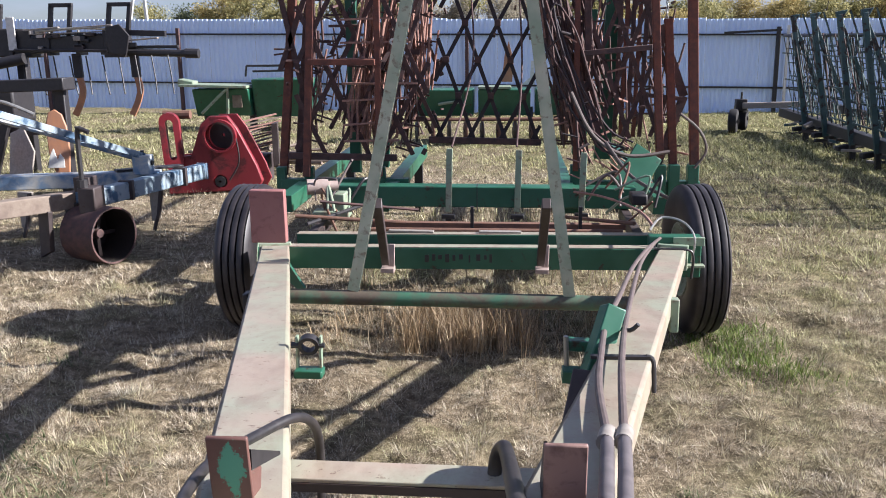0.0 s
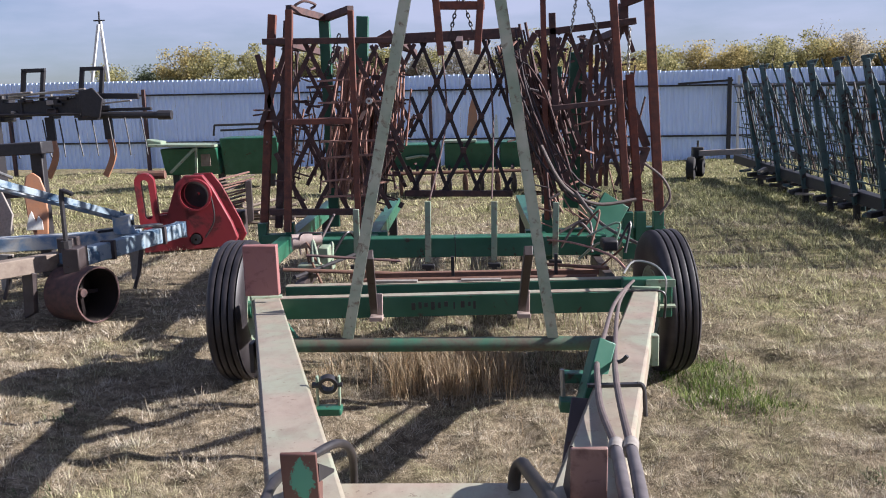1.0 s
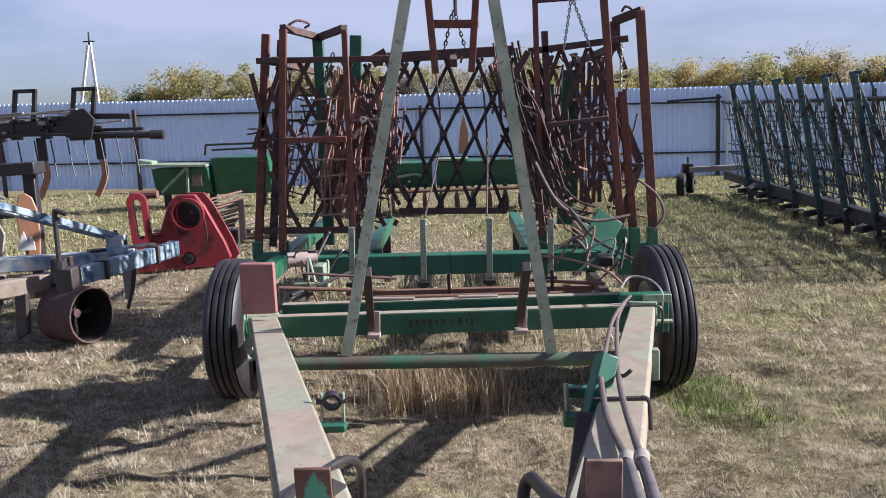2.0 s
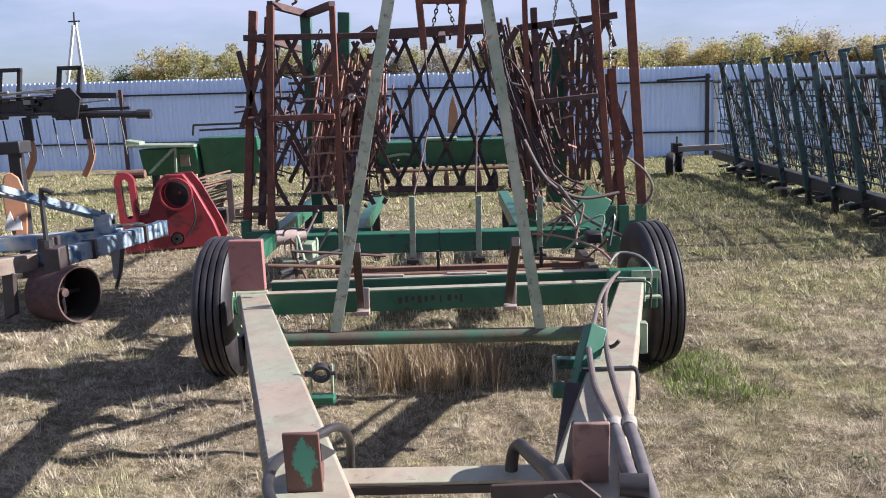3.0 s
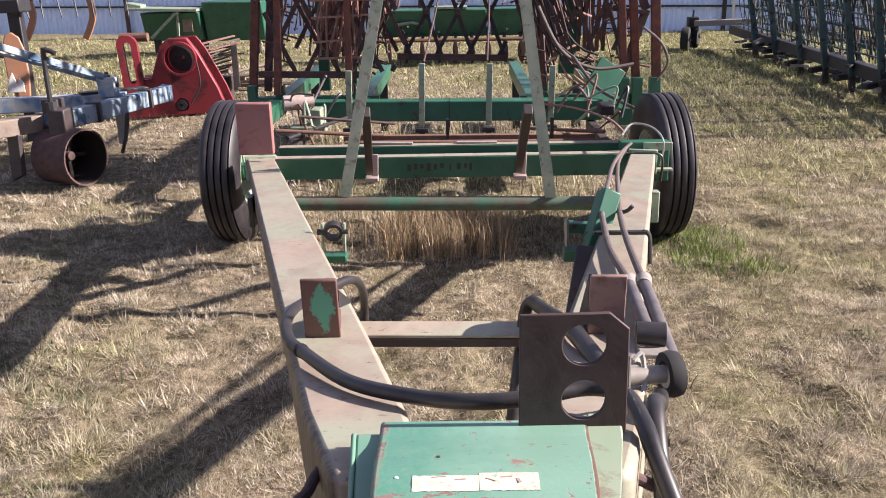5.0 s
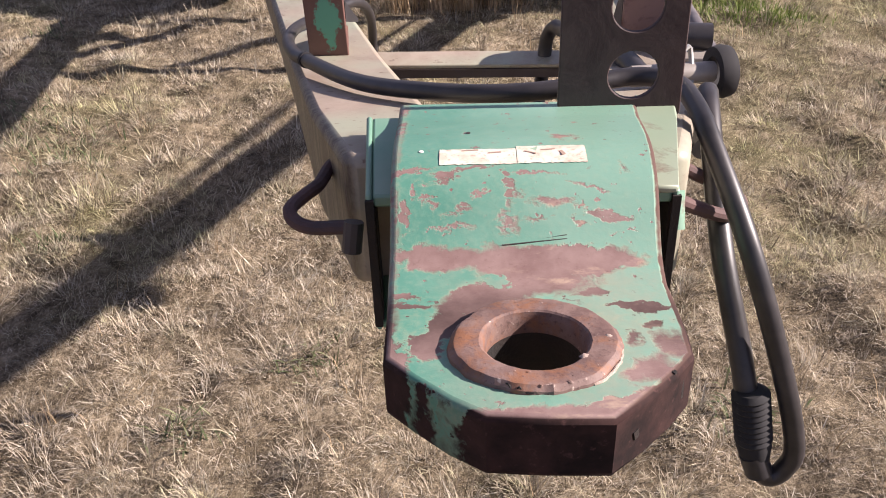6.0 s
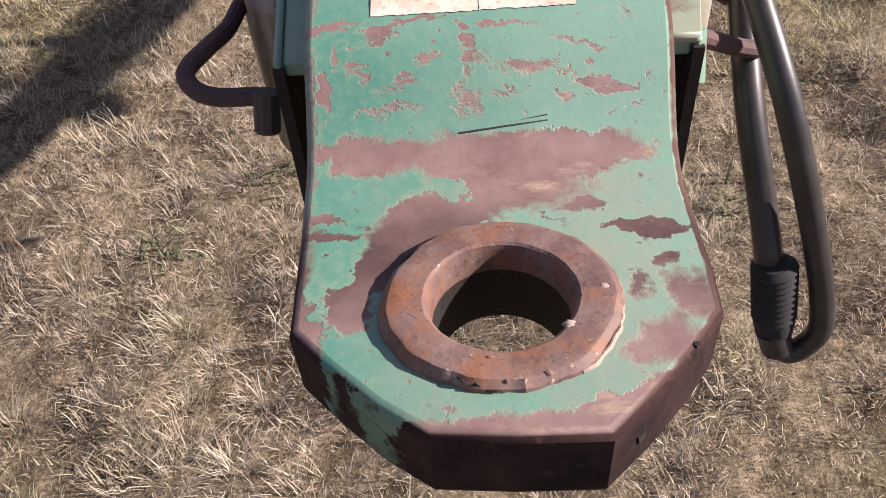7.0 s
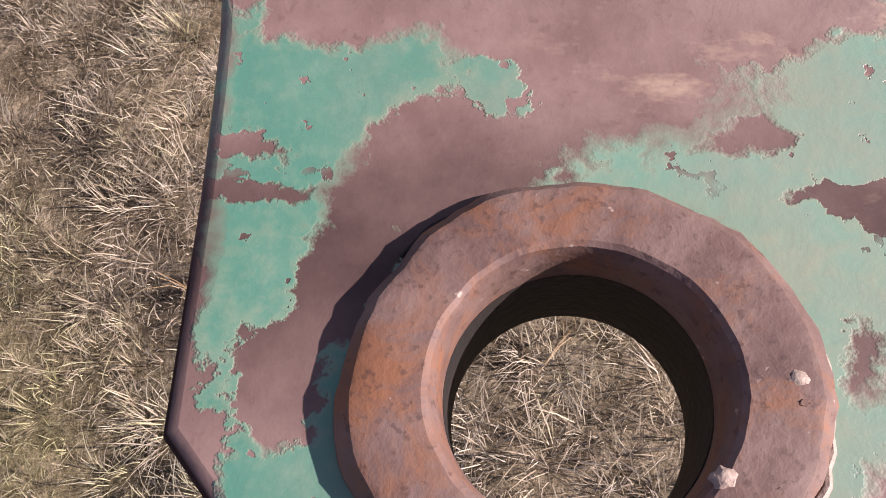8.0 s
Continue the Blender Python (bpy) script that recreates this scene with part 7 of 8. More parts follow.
# ---- machines on the left ----
def blue_plough():
    p = thing("plough", "old blue plough with bleached flaking paint and a steel gauge wheel", "plough", at=(-3.0, 6.6, 0))
    part("beam", bar(B(), (-3.065, 6.536, 0.476), (-2.650, 8.134, 0.476), 0.10, 0.142), PALE_BLUE, p, "bleached blue box beam", 0.008)
    part("beam_cap", bar(B(), (-2.652, 8.129, 0.476), (-2.644, 8.161, 0.476), 0.112, 0.155), BLUE, p, "", 0.004)
    part("cross_beam", bar(B(), (-4.908, 7.261, 0.480), (-2.842, 7.601, 0.501), 0.16, 0.125), BLUE, p, "", 0.008)
    part("top_strip", bar(B(), (-3.204, 7.495, 0.575), (-2.735, 7.857, 0.570), 0.11, 0.02), DARK, p, "", 0.003)
    part("stay", bar(B(), (-3.651, 6.110, 1.262), (-2.932, 7.495, 0.703), 0.030, 0.056), PALE_BLUE, p, "bleached flat stay bar", 0.004)
    part("stay", bar(B(), (-3.736, 6.196, 1.225), (-3.007, 7.527, 0.682), 0.030, 0.05), BLUE, p, "", 0.004)
    foot = part("stay_foot", box(B(), -3.02, -2.87, 7.43, 7.56, 0.545, 0.715), BLUE, p, "", 0.008)
    part("bolt", tube(B(), [(-2.884, 7.495, 0.645), (-2.854, 7.495, 0.645)], 0.022, 8), DARK, foot)
    part("bolt", tube(B(), [(-2.948, 7.495, 0.709), (-2.948, 7.495, 0.756)], 0.018, 8), DARK, foot)
    part("crank", tube(B(), [(-2.99, 6.44, 0.38), (-2.99, 6.44, 1.00), (-2.96, 6.44, 1.045), (-2.90, 6.44, 1.02)], 0.019, 10, 3), DARK, p, "dark upright adjusting screw")
    part("clamp", box(B(), -3.02, -2.885, 6.40, 6.58, 0.40, 0.60), BROWN, p, "", 0.010)
    part("crank_nut", tube(B(), [(-2.99, 6.44, 0.60), (-2.99, 6.44, 0.66)], 0.042, 8), DARK, p)
    # Brown bands added across the beam stand for shadow stripes on it.
    for y0 in (7.05, 7.78):
        part("band", bar(B(), (-2.975 + (y0 - 6.83) * 0.26, y0, 0.56), (-2.975 + (y0 - 6.83) * 0.26, y0 + 0.001, 0.395), 0.118, 0.05, (0, 1, 0)), BROWN, p, "", 0.004)
    c, ax = Vector((-2.94, 6.52, 0.222)), Vector((0.91, -0.40, 0)).normalized()
    w = part("gauge_wheel", lathe(B(), [(0.209, -0.175), (0.222, -0.175), (0.222, 0.175), (0.209, 0.175)], c, ax, 40), HARROW, p, "plain dark rusty steel drum wheel")
    # Inner sleeve and web are black in place of the drum's own shade.
    part("drum_shade", lathe(B(), [(0.206, -0.17), (0.2085, -0.17), (0.2085, 0.171), (0.206, 0.171)], c, ax, 40), BORE, w, "inside of the drum, painted black for shade")
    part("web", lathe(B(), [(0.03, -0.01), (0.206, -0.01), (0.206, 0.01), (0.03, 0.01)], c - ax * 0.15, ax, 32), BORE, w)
    part("hub", tube(B(), [c - ax * 0.15, c + ax * 0.02], 0.036, 14), HARROW, w, "", 0.004)
    a1 = ax.orthogonal().normalized()
    a2 = ax.cross(a1)
    for k in range(5):
        t = k * math.pi * 0.4 + 0.4
        part("spoke", bar(B(), c - ax * 0.02, c - ax * 0.05 + (a1 * math.cos(t) + a2 * math.sin(t)) * 0.206, 0.030, 0.012, ax), BROWN, w)
    part("wheel_arm", bar(B(), (-3.10, 6.54, 0.46), (-3.125, 6.60, 0.20), 0.05, 0.03), DARK, p, "", 0.004)
    part("axle", tube(B(), [c - ax * 0.21, c - ax * 0.14], 0.025, 12), DARK, p)
    # legs with worn shares
    for x0, y0 in ((-2.90, 7.62), (-3.95, 7.3)):
        shank = part("shank", plate(B(), [(-0.075, 0.10), (0.06, 0.10), (0.035, -0.12), (0.02, -0.22), (-0.03, -0.22), (-0.045, -0.10)], (x0, y0, 0.32), (0.95, -0.3, 0), (0.10, 0, 1), 0.06), CLAMP, p, "bare pale steel leg", 0.006)
        part("share", plate(B(), [(0.035, 0.10), (0.075, 0.11), (0.05, -0.12), (0.0, -0.30), (-0.03, -0.29), (0.015, -0.14)], (x0 + 0.006, y0 - 0.034, 0.31), (0.95, -0.3, 0), (0.10, 0, 1), 0.018), BROWN, shank, "dark worn share", 0.004)
    part("side_beam", bar(B(), (-3.85, 5.75, 0.475), (-3.08, 6.70, 0.475), 0.12, 0.13), WOODY, p, "dusty grey-brown box beam", 0.008)
    for x0, y0 in ((-3.30, 6.42), (-3.62, 6.05)):
        part("beam_leg", plate(B(), [(-0.07, 0.42), (0.07, 0.42), (0.04, 0.10), (-0.10, 0.04)], (x0, y0, 0.0), (0.85, -0.5, 0), (0, 0, 1), 0.04), BROWN, p, "", 0.005)
    part("bracket", box(B(), -3.12, -2.99, 6.55, 6.70, 0.42, 0.66), BROWN, p, "", 0.008)
    # mouldboards behind
    q = thing("plough", "plough body with a worn orange mouldboard behind the blue plough", "plough", at=(-4.0, 8.3, 0))
    bm = plate(B(), [(-0.02, -0.40), (0.09, -0.40), (0.105, -0.10), (0.085, 0.12), (0.045, 0.24), (-0.02, 0.29), (-0.085, 0.26), (-0.115, 0.12), (-0.095, -0.12)], (-4.09, 8.25, 0.77), (1, 0.2, 0), (0, 0.10, 1), 0.03)
    part("mouldboard", bm, ORANGE, q, "orange worn steel mouldboard", 0.01)
    # White patch painted where the sun glints on the mouldboard.
    part("sun_glint", plate(B(), [(-0.085, -0.22), (0.075, -0.22), (0.07, -0.13), (0.035, -0.08), (0.01, -0.14), (-0.025, -0.03), (-0.05, -0.07), (-0.07, -0.14)], (-4.10, 8.205, 0.72), (1, 0.2, 0), (0, 0.10, 1), 0.012), WHITE, q, "white patch painted as a sun glint", 0.004)
    part("frame", bar(B(), (-5.4, 8.5, 1.25), (-3.95, 8.3, 1.30), 0.2, 0.12), DARK, q, "black top beam", 0.01)
    part("frame", bar(B(), (-4.1, 8.4, 0.0), (-4.1, 8.4, 1.25), 0.12, 0.1, (0, 1, 0)), DARK, q, "", 0.01)
    part("frame", bar(B(), (-5.2, 8.45, 0.80), (-4.2, 8.35, 0.86), 0.09, 0.09), BROWN, q, "", 0.008)
    part("frame", bar(B(), (-4.95, 8.3, 0.02), (-4.62, 8.3, 0.95), 0.08, 0.06, (0, 1, 0)), DARK, q, "", 0.006)
    part("bare_plate", plate(B(), [(-0.16, -0.30), (0.10, -0.32), (0.16, 0.05), (0.02, 0.28), (-0.14, 0.22)], (-4.42, 8.15, 0.62), (1, -0.3, 0), (0, 0.2, 1), 0.02), CLAMP, q, "bare grey steel plate", 0.006)
    part("coulter", lathe(B(), [(0.02, -0.012), (0.20, -0.004), (0.205, 0.0), (0.20, 0.004), (0.02, 0.012)], (-4.72, 7.95, 0.72), (1, -0.5, 0.05), 28), RUST, q, "round disc coulter")
    part("rod", tube(B(), [(-5.1, 8.2, 1.12), (-4.6, 8.1, 1.16), (-4.25, 8.15, 1.02)], 0.018, 8, 4), STEEL, q)


def dark_cultivator():
    p = thing("cultivator", "raised dark grey cultivator with curved orange-worn tines", "cultivator", at=(-5, 11, 0))
    part("main_beam", bar(B(), (-5.75, 11, 1.645), (-4.62, 11, 1.70), 0.2, 0.19), DARK, p, "dark grey box beam", 0.012)
    part("main_beam", bar(B(), (-8.0, 11.1, 1.75), (-5.7, 11.05, 1.68), 0.3, 0.35), DARK, p, "", 0.02)
    part("sign", box(B(), -5.97, -5.87, 10.85, 10.87, 1.6, 2.0), WHITE, p, "small white plate", 0.003)
    for x0, x1 in ((-6.35, -6.1), (-5.44, -5.19), (-4.69, -4.43)):
        bm = B()
        for x in (x0, x1):
            bar(bm, (x - 0.06, 11, 1.76), (x, 11, 2.14), 0.05, 0.05, (0, 1, 0))
        bar(bm, (x0 - 0.025, 11, 2.14), (x1 + 0.025, 11, 2.14), 0.05, 0.05)
        part("parking_loop", bm, DARK, p, "dark square steel loop", 0.005)
    part("pipe", tube(B(), [(-4.6, 11, 1.56), (-3.6, 10.95, 1.535)], 0.045, 10), DARK, p)
    part("pipe_cap", tube(B(), [(-3.75, 10.95, 1.54), (-3.58, 10.95, 1.535)], 0.06, 10), DARK, p)
    part("bracket", box(B(), -4.75, -4.5, 10.85, 11.15, 1.5, 1.85), DARK, p, "", 0.01)
    part("arm", bar(B(), (-4.55, 11, 1.80), (-4.0, 11, 1.78), 0.06, 0.07), DARK, p, "", 0.005)
    part("arm", bar(B(), (-4.5, 11, 1.62), (-3.85, 11, 1.62), 0.05, 0.04), DARK, p, "", 0.005)
    for x in (-7.4, -6.35, -5.2, -4.45):
        part("tine", bar(B(), (x + 0.02, 11, 1.55), (x + 0.03, 11, 1.25), 0.11, 0.05, (0, 1, 0)), DARK, p, "", 0.006)
        pts = curve_points([(x + 0.03, 11, 1.28), (x + 0.06, 11, 1.1), (x + 0.02, 11, 0.95), (x - 0.07, 11, 0.78)], 4)
        bm = strip(B(), pts, 0.075, 0.035)
        part("tine_point", bm, ORANGE, p, "orange worn curved tine")
    rng = random.Random(4)
    for k in range(15):
        x = -6.9 + k * 0.21
        part("spring_rod", tube(B(), [(x, 10.9, 1.52), (x + 0.05, 10.85, 1.25), (x + 0.10 + rng.uniform(-0.03, 0.03), 10.8, 1.05)], 0.009, 5), DARK, p)
    rng2 = random.Random(14)
    for k in range(4):
        x = -5.95 + k * 0.40 + rng2.uniform(-0.05, 0.05)
        part("clamp", box(B(), x, x + 0.05, 10.88, 11.12, 1.53, 1.77 + rng2.uniform(-0.01, 0.06)), DARK, p, "", 0.006)
        part("bolt", tube(B(), [(x + 0.02, 10.95, 1.74), (x + 0.03, 10.95, 1.84 + rng2.uniform(-0.02, 0.04))], 0.016, 6), STEEL, p)
    part("top_plate", bar(B(), (-5.7, 10.95, 1.79), (-4.7, 10.95, 1.815), 0.16, 0.012), CLAMP, p, "pale strip along the beam top")
    part("bracket", plate(B(), [(-0.12, -0.14), (0.10, -0.18), (0.16, 0.06), (0.04, 0.20), (-0.14, 0.16)], (-4.55, 10.82, 1.70), (1, 0, 0), (0, 0, 1), 0.03), DARK, p, "", 0.006)
    part("rod", tube(B(), [(-5.6, 10.85, 1.82), (-5.0, 10.85, 1.86), (-4.6, 10.85, 1.83)], 0.018, 6, 3), STEEL, p)
    part("rod", tube(B(), [(-5.9, 10.85, 1.60), (-4.7, 10.85, 1.58)], 0.02, 6), DARK, p)
    for k in range(14):
        x, z = rng2.uniform(-5.75, -4.45), rng2.uniform(1.50, 1.80)
        part("fitting", box(B(), x, x + rng2.uniform(0.04, 0.14), 10.84, 10.9, z, z + rng2.uniform(0.03, 0.09)), (DARK, BROWN, DARK, CLAMP)[k % 4], p, "", 0.006)
    for x0, x1, z in ((-5.1, -4.62, 1.86), (-4.45, -4.05, 1.70), (-5.75, -5.3, 1.84)):
        part("flat_bar", bar(B(), (x0, 10.86, z), (x1, 10.86, z + 0.03), 0.05, 0.02), CLAMP, p, "dusty pale flat bar", 0.003)
    part("cylinder", tube(B(), [(-6.6, 10.8, 1.35), (-5.75, 10.8, 1.5)], 0.07, 12), DARK, p)
    part("wheel_hub", lathe(B(), [(0.05, -0.08), (0.26, -0.08), (0.30, 0.0), (0.26, 0.08), (0.05, 0.08)], (-6.1, 10.2, 0.65), (0.3, 1, 0), 24), RUBBER, p, "dark tyre")
    for x in (-7.2, -6.0):
        part("leg", bar(B(), (x, 11.2, 0), (x, 11.2, 1.6), 0.12, 0.12, (0, 1, 0)), DARK, p, "", 0.01)
    part("body", bar(B(), (-8.2, 10.3, 0.95), (-5.6, 10.4, 1.0), 0.5, 0.5), DARK, p, "dark machine body", 0.03)


def red_machine():
    p = thing("red_drive_housing", "bright red steel machine housing with round opening on the grass", "machine part", at=(-3, 9.8, 0))
    o = [(-0.62, -0.02), (0.40, 0.02), (0.46, 0.12), (0.40, 0.30), (0.20, 0.72), (0.10, 0.86), (-0.10, 0.86), (-0.2, 0.78), (-0.33, 0.42), (-0.56, 0.40)]
    body = part("side_plate", plate(B(), o, (-3.0, 9.8, 0.0), (1, 0.1, 0), (0, 0, 1), 0.10, [(0.02, 0.64, 0.16), (-0.02, 0.12, 0.07)]), RED, p, "red steel side plate", 0.012)
    part("rim", lathe(B(), [(0.16, -0.08), (0.185, -0.08), (0.185, 0.06), (0.16, 0.06)], (-2.98, 9.75, 0.64), (-0.1, 1, 0), 32), RED, body)
    part("inner", lathe(B(), [(0.02, 0.0), (0.16, 0.02), (0.16, 0.06), (0.02, 0.06)], (-2.98, 9.85, 0.64), (-0.1, 1, 0), 24), BROWN, body, "dark brown inside")
    part("inner", lathe(B(), [(0.015, -0.04), (0.06, -0.04), (0.07, 0.06), (0.015, 0.06)], (-3.02, 9.78, 0.12), (-0.1, 1, 0), 20), DARK, body)
    cap = lambda r, h0, h1: [(r * math.cos(math.pi + t), h0 + r * math.sin(math.pi + t)) for t in (math.pi * k / 10 for k in range(11))] + [(r * math.cos(t), h1 + r * math.sin(t)) for t in (math.pi * k / 10 for k in range(11))]
    bm = plate(B(), cap(0.108, 0.36, 0.80), (-3.50, 9.72, 0.0), (1, 0.25, 0), (-0.06, 0, 1), 0.17, [cap(0.042, 0.42, 0.79)])
    part("hoop", bm, RED, p, "pale-edged red steel hoop")
    part("back_plate", plate(B(), o, (-2.97, 10.06, 0.0), (1, 0.1, 0), (0, 0, 1), 0.04), RED, p, "", 0.006)
    part("spacer", box(B(), -3.4, -2.7, 9.86, 10.05, 0.02, 0.12), RED, p, "", 0.01)
    part("arm", tube(B(), [(-3.72, 10.0, 0.86), (-3.4, 10.0, 0.86)], 0.05, 10), RUST, p)
    part("cable", tube(B(), [(-2.80, 9.73, 0.62), (-2.78, 9.73, 0.35), (-2.9, 9.73, 0.14)], 0.01, 6, 5), HOSE, p)
    q = thing("slat_bundle", "bundle of rusty brown slats leaning behind the red housing", "scrap metal", at=(-2.75, 10.6, 0))
    rng = random.Random(9)
    for k in range(11):
        z = 0.30 + k * 0.042
        part("slat", bar(B(), (-3.00 + 0.008 * k + rng.uniform(-0.03, 0.03), 10.5, z + rng.uniform(0.0, 0.02)), (-2.62 + 0.008 * k + rng.uniform(-0.05, 0.03), 10.72, z + rng.uniform(0.08, 0.12)), rng.uniform(0.05, 0.08), 0.014), TINES if k % 3 else WOODY, q)
    part("stand", box(B(), -2.98, -2.66, 10.47, 10.77, 0.0, 0.33), BROWN, q, "", 0.01)
    part("side_board", plate(B(), [(0, 0.20), (0.07, 0.22), (0.07, 0.72), (0, 0.70)], (-2.60, 10.55, 0.0), (1, 0.2, 0), (0, 0, 1), 0.22), BROWN, q, "", 0.004)
    q = thing("rod_pile", "low pile of pale rods and branches in the grass", "scrap pile", at=(-3.4, 11.3, 0))
    for k in range(26):
        a = Vector((-3.3 + rng.uniform(-0.8, 0.5), 11.4 + rng.uniform(-0.4, 0.4), rng.uniform(0.03, 0.28)))
        part("rod", tube(B(), [a, a + Vector((rng.uniform(0.4, 1.0), rng.uniform(-0.3, 0.3), rng.uniform(-0.1, 0.1)))], 0.022, 5), WOODY, q)


def green_seeder():
    p = thing("seed_drill", "faded green seed drill hopper standing in the grass before the fence", "seed drill", "green seed drills", at=(-5.2, 17, 0))
    def hopper(x0, x1, z0, z1, y, name="hopper"):
        o = [(-0.20, z0), (0.20, z0), (0.42, z1), (-0.42, z1)]
        bm = plate(B(), o, ((x0 + x1) / 2, y, 0), (0, 1, 0), (0, 0, 1), x1 - x0)
        return part(name, bm, GREEN, p, "", 0.02)
    hopper(-5.75, -4.66, 0.28, 0.80, 17)
    part("lid", bar(B(), (-5.95, 16.75, 0.88), (-4.66, 16.8, 0.84), 0.7, 0.05), MINT_OLD, p, "pale green lid", 0.008)
    part("lid_end", bar(B(), (-6.0, 16.7, 0.95), (-5.7, 16.7, 0.9), 0.3, 0.1), MINT_OLD, p, "", 0.02)
    hopper(-4.62, -3.5, 0.25, 0.97, 17.1)
    for a, b in (((-4.75, 16.8, 1.02), (-4.72, 16.8, 1.22)), ((-4.72, 16.8, 1.22), (-3.6, 16.8, 1.22)), ((-3.6, 16.8, 1.22), (-3.6, 16.8, 0.98)), ((-4.75, 17.3, 1.1), (-3.6, 17.3, 1.12))):
        part("rail", tube(B(), [a, b], 0.022, 6), DARK, p)
    part("brace", bar(B(), (-5.55, 16.5, 0.35), (-5.05, 16.5, 0.80), 0.04, 0.05), MINT_OLD, p)
    part("brace", bar(B(), (-5.05, 16.5, 0.25), (-5.02, 16.5, 0.82), 0.04, 0.05, (0, 1, 0)), MINT_OLD, p)
    part("plate", box(B(), -4.98, -4.8, 16.62, 16.64, 0.45, 0.68), WOODY, p)
    for x in (-5.6, -4.7, -3.7):
        part("leg", bar(B(), (x, 17, 0), (x, 17, 0.32), 0.12, 0.12, (0, 1, 0)), DARK, p, "", 0.01)
    q = thing("seed_drill", "green seed drill with discs, seen through the harrow behind the mast", "seed drill", "green seed drills", at=(-0.3, 15, 0))
    def hop2(x0, x1, z0, z1, y):
        part("hopper", plate(B(), [(-0.18, z0), (0.18, z0), (0.34, z1), (-0.34, z1)], ((x0 + x1) / 2, y, 0), (0, 1, 0), (0, 0, 1), x1 - x0), GREEN, q, "", 0.02)
    hop2(-1.3, -0.32, 0.42, 0.86, 15)
    hop2(-0.24, 0.62, 0.42, 0.86, 15)
    hop2(0.7, 1.9, 0.42, 0.86, 15)
    part("lid", bar(B(), (-0.24, 14.8, 0.89), (0.3, 14.8, 0.89), 0.4, 0.04), MINT_OLD, q, "", 0.006)
    part("axle", tube(B(), [(-1.4, 14.6, 0.38), (1.9, 14.6, 0.38)], 0.03, 8), RUST, q)
    for k in range(12):
        x = -1.25 + k * 0.27
        part("disc", lathe(B(), [(0.03, -0.02), (0.17, -0.008), (0.18, 0.0), (0.17, 0.008), (0.03, 0.02)], (x, 14.5, 0.19), (1, 0.25, 0), 20), RUST if k % 2 else DARK, q)
        part("disc_arm", bar(B(), (x, 14.5, 0.2), (x, 14.9, 0.55), 0.05, 0.03), DARK, q)
    part("levers", tube(B(), [(-0.9, 14.7, 0.62), (-0.6, 14.7, 0.66), (-0.45, 14.7, 0.6)], 0.025, 6, 3), MINT_OLD, q)
    part("share_point", plate(B(), [(-0.08, 0.0), (0.1, 0.0), (0.12, 0.35), (0.04, 0.68), (-0.03, 0.45)], (0.22, 15.3, 0.95), (1, 0, 0), (0, 0, 1), 0.03), ORANGE, q, "upright orange worn blade", 0.004)
    part("white_bit", plate(B(), [(-0.1, 0), (0.12, 0), (0.1, 0.4), (0.06, 0.4), (0.04, 0.12)], (0.58, 15.3, 0.9), (1, 0, 0), (0, 0, 1), 0.03), WHITE, q)


blue_plough()
dark_cultivator()
red_machine()
green_seeder()


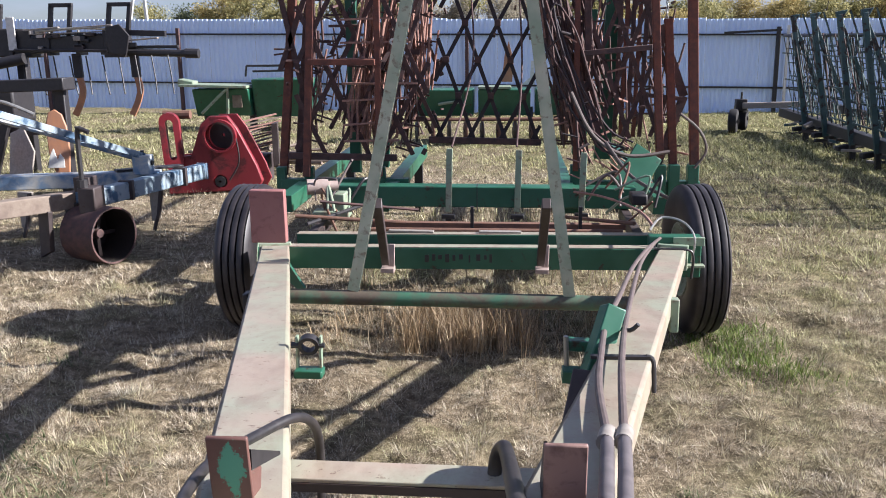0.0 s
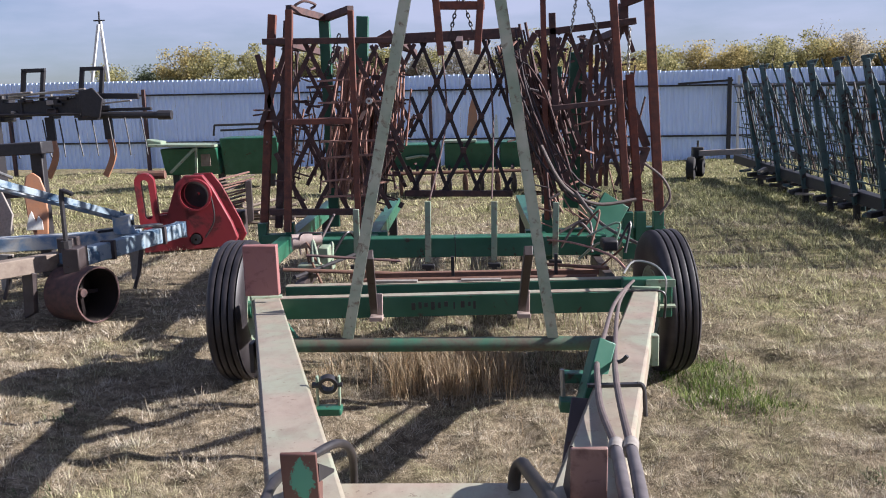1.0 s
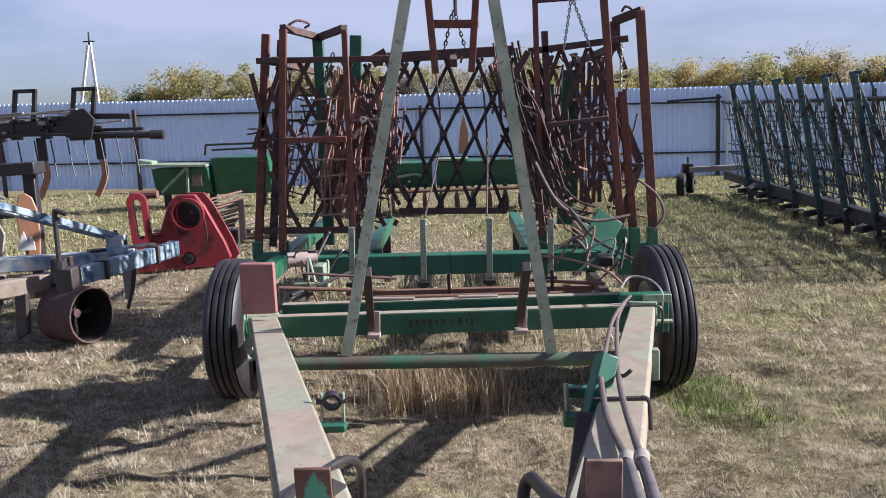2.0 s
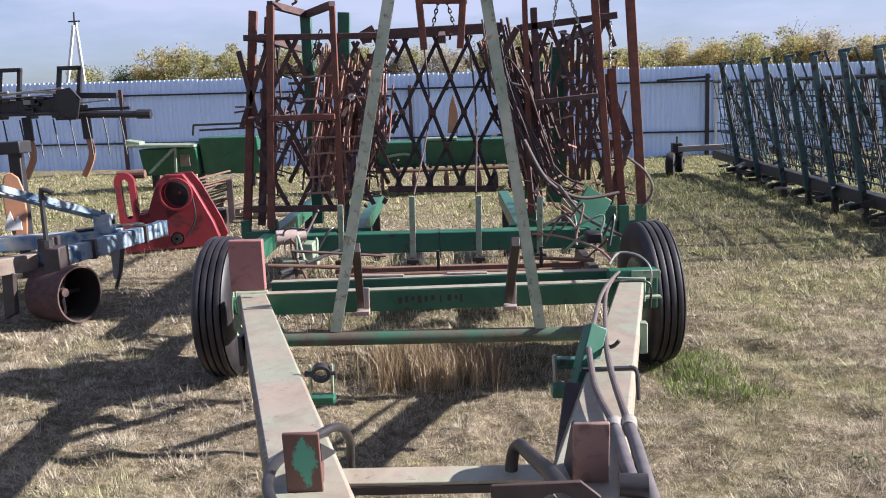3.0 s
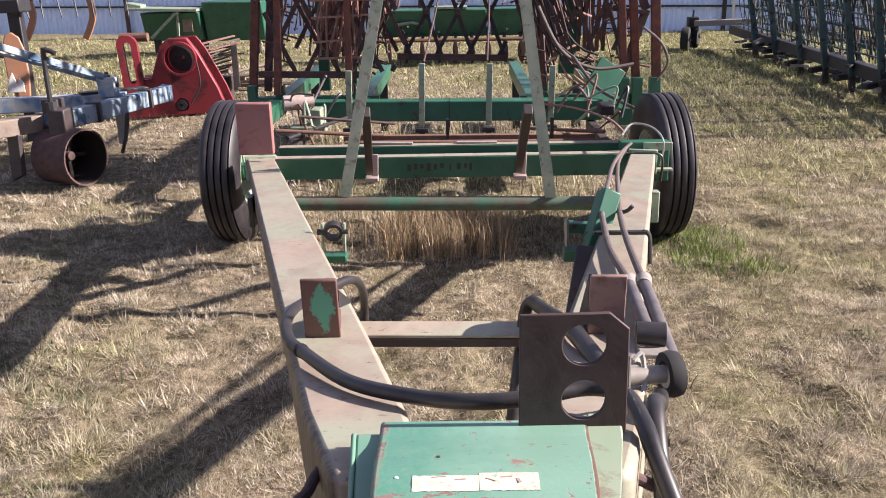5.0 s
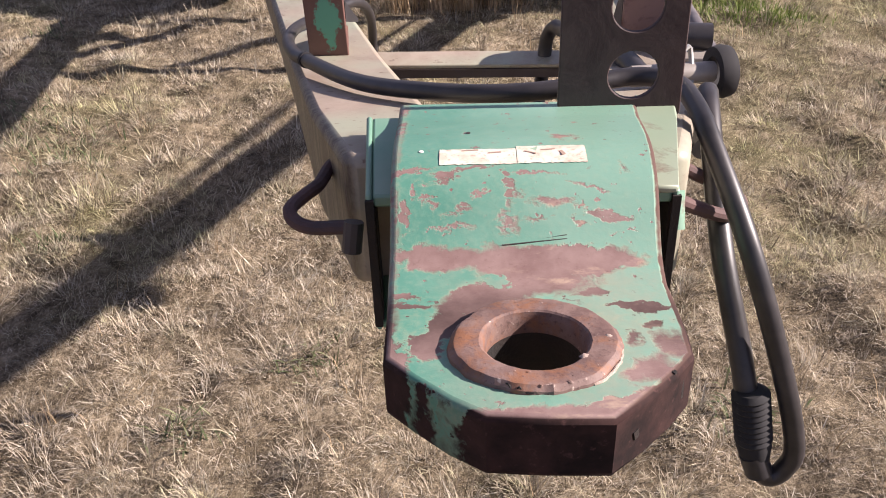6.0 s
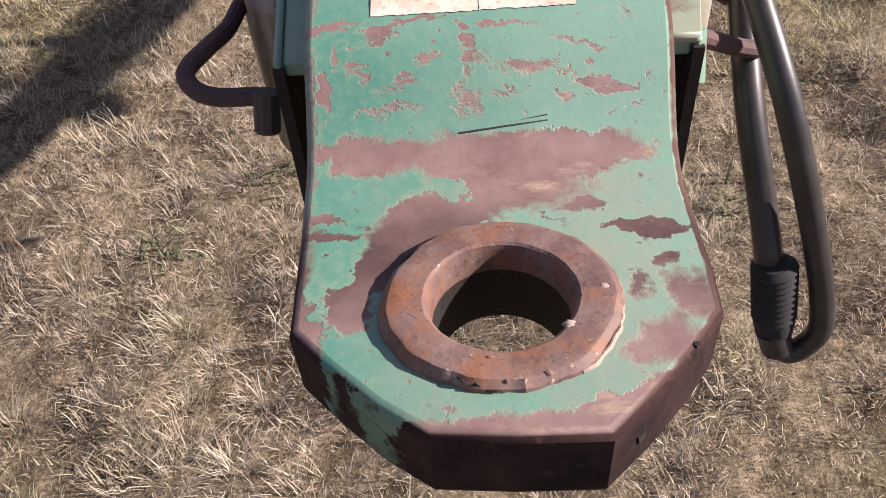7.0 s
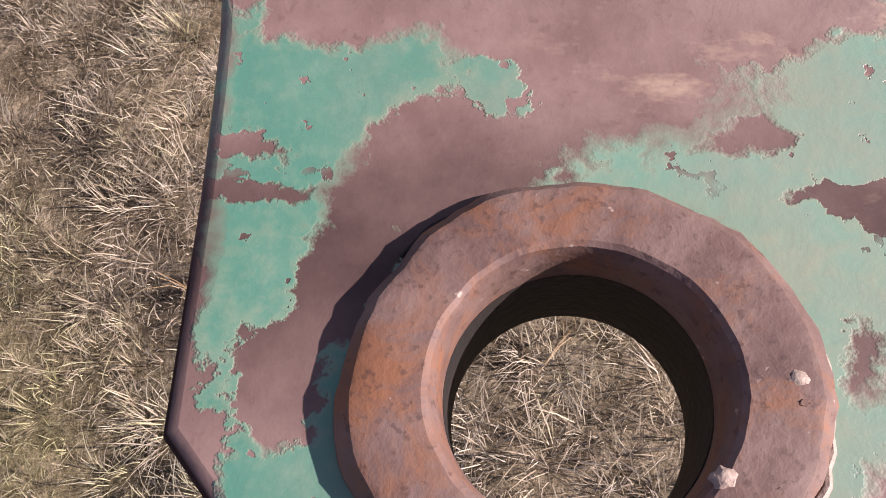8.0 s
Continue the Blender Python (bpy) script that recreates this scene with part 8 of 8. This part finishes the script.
# ---- harrow cart on the right ----
def harrow_cart():
    p = thing("harrow_cart", "long dark teal harrow cart with a row of leaning nets", "harrow", at=(5, 12, 0))
    rng = random.Random(31)
    base0, base1 = Vector((4.75, 8.0, 0.33)), Vector((5.0, 16.2, 0.40))
    part("base_beam", bar(B(), base0 + Vector((0.12, 0, -0.06)), base1 + Vector((0.12, 0, -0.06)), 0.14, 0.15), DARK, p, "", 0.008)
    part("base_beam", bar(B(), base0 + Vector((0.9, 0, 0.05)), base1 + Vector((0.9, 0, 0.05)), 0.12, 0.12), DARK, p, "", 0.008)
    part("top_pipe", tube(B(), [(4.75, 8.0, 1.66), (5.05, 16.2, 1.66)], 0.027, 8), DARK, p)
    part("low_pipe", tube(B(), [(4.85, 8.0, 0.75), (5.2, 16.2, 0.75)], 0.018, 8), TEAL, p)
    tines = B()
    for k, y in enumerate((8.0, 8.85, 9.71, 10.57, 11.44, 12.38, 13.51, 14.54)):
        x = 4.72 + 0.03 * (y - 8.6)
        foot, top = Vector((x + 0.10, y, 0.20)), Vector((x - 0.20, y + 0.05, 1.93))
        part("arm", bar(B(), foot, top, 0.066 + 0.014 * rng.random(), 0.06, (0, 1, 0)), TEAL, p, "", 0.006)
        part("arm", bar(B(), foot + Vector((0.42 + rng.uniform(-0.04, 0.04), -0.05, 0.02)), top + Vector((0.03, 0.0, -0.12)), 0.06, 0.05, (0, 1, 0)), TEAL, p, "", 0.005)
        head = plate(B(), [(-0.04, -0.03), (0.035, -0.06), (0.10, 0.06), (-0.05, 0.035)], top, (1, 0, 0), (0, 0, 1), 0.05)
        part("arm_head", head, TEAL, p, "", 0.006)
        part("strut", bar(B(), top + Vector((0.14, 0.02, 0.06)), top + Vector((0.30, 0.02, -0.34)), 0.02, 0.02, (0, 1, 0)), TEAL, p)
        part("foot", bar(B(), (x + 0.12, y, 0.0), (x + 0.11, y + 0.02, 0.28), 0.06 + 0.03 * rng.random(), 0.07, (0, 1, 0)), DARK, p, "", 0.01)
        part("skid", bar(B(), (x - 0.06, y + 0.1, 0.16 + rng.uniform(-0.05, 0.05)), (x + 0.55, y + 0.2, 0.24), 0.10, 0.07), DARK, p, "", 0.01)
        # leaning zigzag bars with short teeth, hung between the arms
        for j in range(2):
            o = Vector((x + 0.06 + j * 0.24, y + 0.08, 0.42 + 0.05 * j))
            for q in range(5):
                a = o + Vector((0.02 * q, 0.185 * q, 0))
                bm = B()
                pts = [a + Vector((-0.21 * h, (0.095 if (r + q) % 2 else -0.06), 1.22 * h)) for r, h in enumerate((0.0, 0.32, 0.64, 1.0))]
                for s0, s1 in zip(pts, pts[1:]):
                    bar(bm, s0, s1, 0.015, 0.010, (1, 0, 0))
                part("zigzag_bar", bm, TEAL if (q + k) % 3 else DARK, p)
                for h in (0.12, 0.3, 0.48, 0.66, 0.84):
                    c0 = a + Vector((-0.21 * h, 0.02, 1.22 * h))
                    bar(tines, c0, c0 + Vector((rng.uniform(0.05, 0.12), rng.uniform(-0.12, -0.04), rng.uniform(0.0, 0.03))), 0.009, 0.009)
            for z in (0.5, 0.95, 1.38):
                part("carry_bar", bar(B(), o + Vector((-0.21 * (z - 0.42) / 1.2, -0.05, z - 0.42)), o + Vector((-0.21 * (z - 0.42) / 1.2 + 0.06, 0.90, z - 0.42)), 0.018, 0.018), TEAL, p)
        # straight rods leaning with the arms
        for q in range(7):
            c0 = Vector((x + rng.uniform(0.10, 0.42), y + 0.125 * q, rng.uniform(0.38, 0.5)))
            rod("leaning_rod", (DARK, TEAL, HARROW)[q % 3], p, [c0, c0 + Vector((rng.uniform(-0.34, -0.18), rng.uniform(-0.08, 0.08), rng.uniform(1.1, 1.25)))], rng.uniform(0.008, 0.013), 5)
        for q in range(14):
            c0 = Vector((x + rng.uniform(-0.1, 0.5), y + rng.uniform(-0.2, 0.5), rng.uniform(0.06, 0.34)))
            part("scrap", bar(B(), c0, c0 + Vector((rng.uniform(0.08, 0.24), rng.uniform(-0.15, 0.15), rng.uniform(-0.05, 0.06))), rng.uniform(0.03, 0.08), rng.uniform(0.02, 0.06)), (DARK, TEAL, DARK, TEAL, DARK, BROWN, CLAMP)[q % 7], p, "", 0.004)
    part("tines", tines, TEAL, p)["kind"] = "stuff"
    bm = bar(B(), (4.36, 16.0, 0.47), (5.6, 15.9, 0.50), 0.12, 0.10)
    # Pale colour carries the light on the upper side of this bar.
    part("wheel_bar", bm, CLAMP, p, "cross bar in a pale tone for its lit top", 0.008)
    for c in ((4.20, 15.9, 0.21), (4.45, 16.25, 0.23)):
        w = part("wheel", lathe(B(), [(0.05, -0.07), (0.16, -0.08), (0.205, -0.06), (0.215, 0.0), (0.205, 0.06), (0.16, 0.08), (0.05, 0.07)], c, (1, -0.35, 0), 28), RUBBER, p, "small black rubber wheel")
        part("hub", tube(B(), [Vector(c) + Vector((-0.09, 0.03, 0)), Vector(c) + Vector((0.09, -0.03, 0))], 0.04, 10), DARK, w)
    part("wheel_bracket", box(B(), 4.26, 4.45, 16.0, 16.15, 0.38, 0.58), DARK, p, "", 0.01)
    part("bolt", tube(B(), [(4.36, 16.07, 0.58), (4.36, 16.07, 0.70)], 0.02, 8), DARK, p)


harrow_cart()


# ---- weeds and small clutter ----
def build_weeds():
    spots = [(-1.65, 3.05), (-1.45, 2.85), (-1.9, 3.2), (-0.34, 1.62), (-0.62, 1.35), (-1.25, 2.2), (0.75, 1.4), (1.2, 1.15), (1.6, 2.1), (-2.1, 4.3), (0.95, 3.0), (1.9, 3.4), (-0.2, 2.9)]
    rng = np.random.default_rng(44)
    pts = []
    for k, (x, y) in enumerate(spots):
        n = 150 if k < 3 else 60
        pts.append(np.stack([x + rng.normal(0, 0.11 if k < 3 else 0.045, n), y + rng.normal(0, 0.11 if k < 3 else 0.045, n)], -1))
    blades("weeds", np.concatenate(pts), (0.03, 0.09), 0.0055, (20, 80), WEED, 45, "low dark green weeds in the dry grass")
    blades("weeds", scatter(700, -2.6, 2.2, 0.5, 5.0, 46, 0.02, 70), (0.05, 0.16), 0.0022, (2, 40), STALK, 47, "single pale dry stalks in the turf")


WEED = blade_material("weed_leaves", LUSH, [(0.0, (0.04, 0.055, 0.025)), (0.6, (0.10, 0.12, 0.055)), (1.0, (0.22, 0.23, 0.13))], 0.55)
build_weeds()
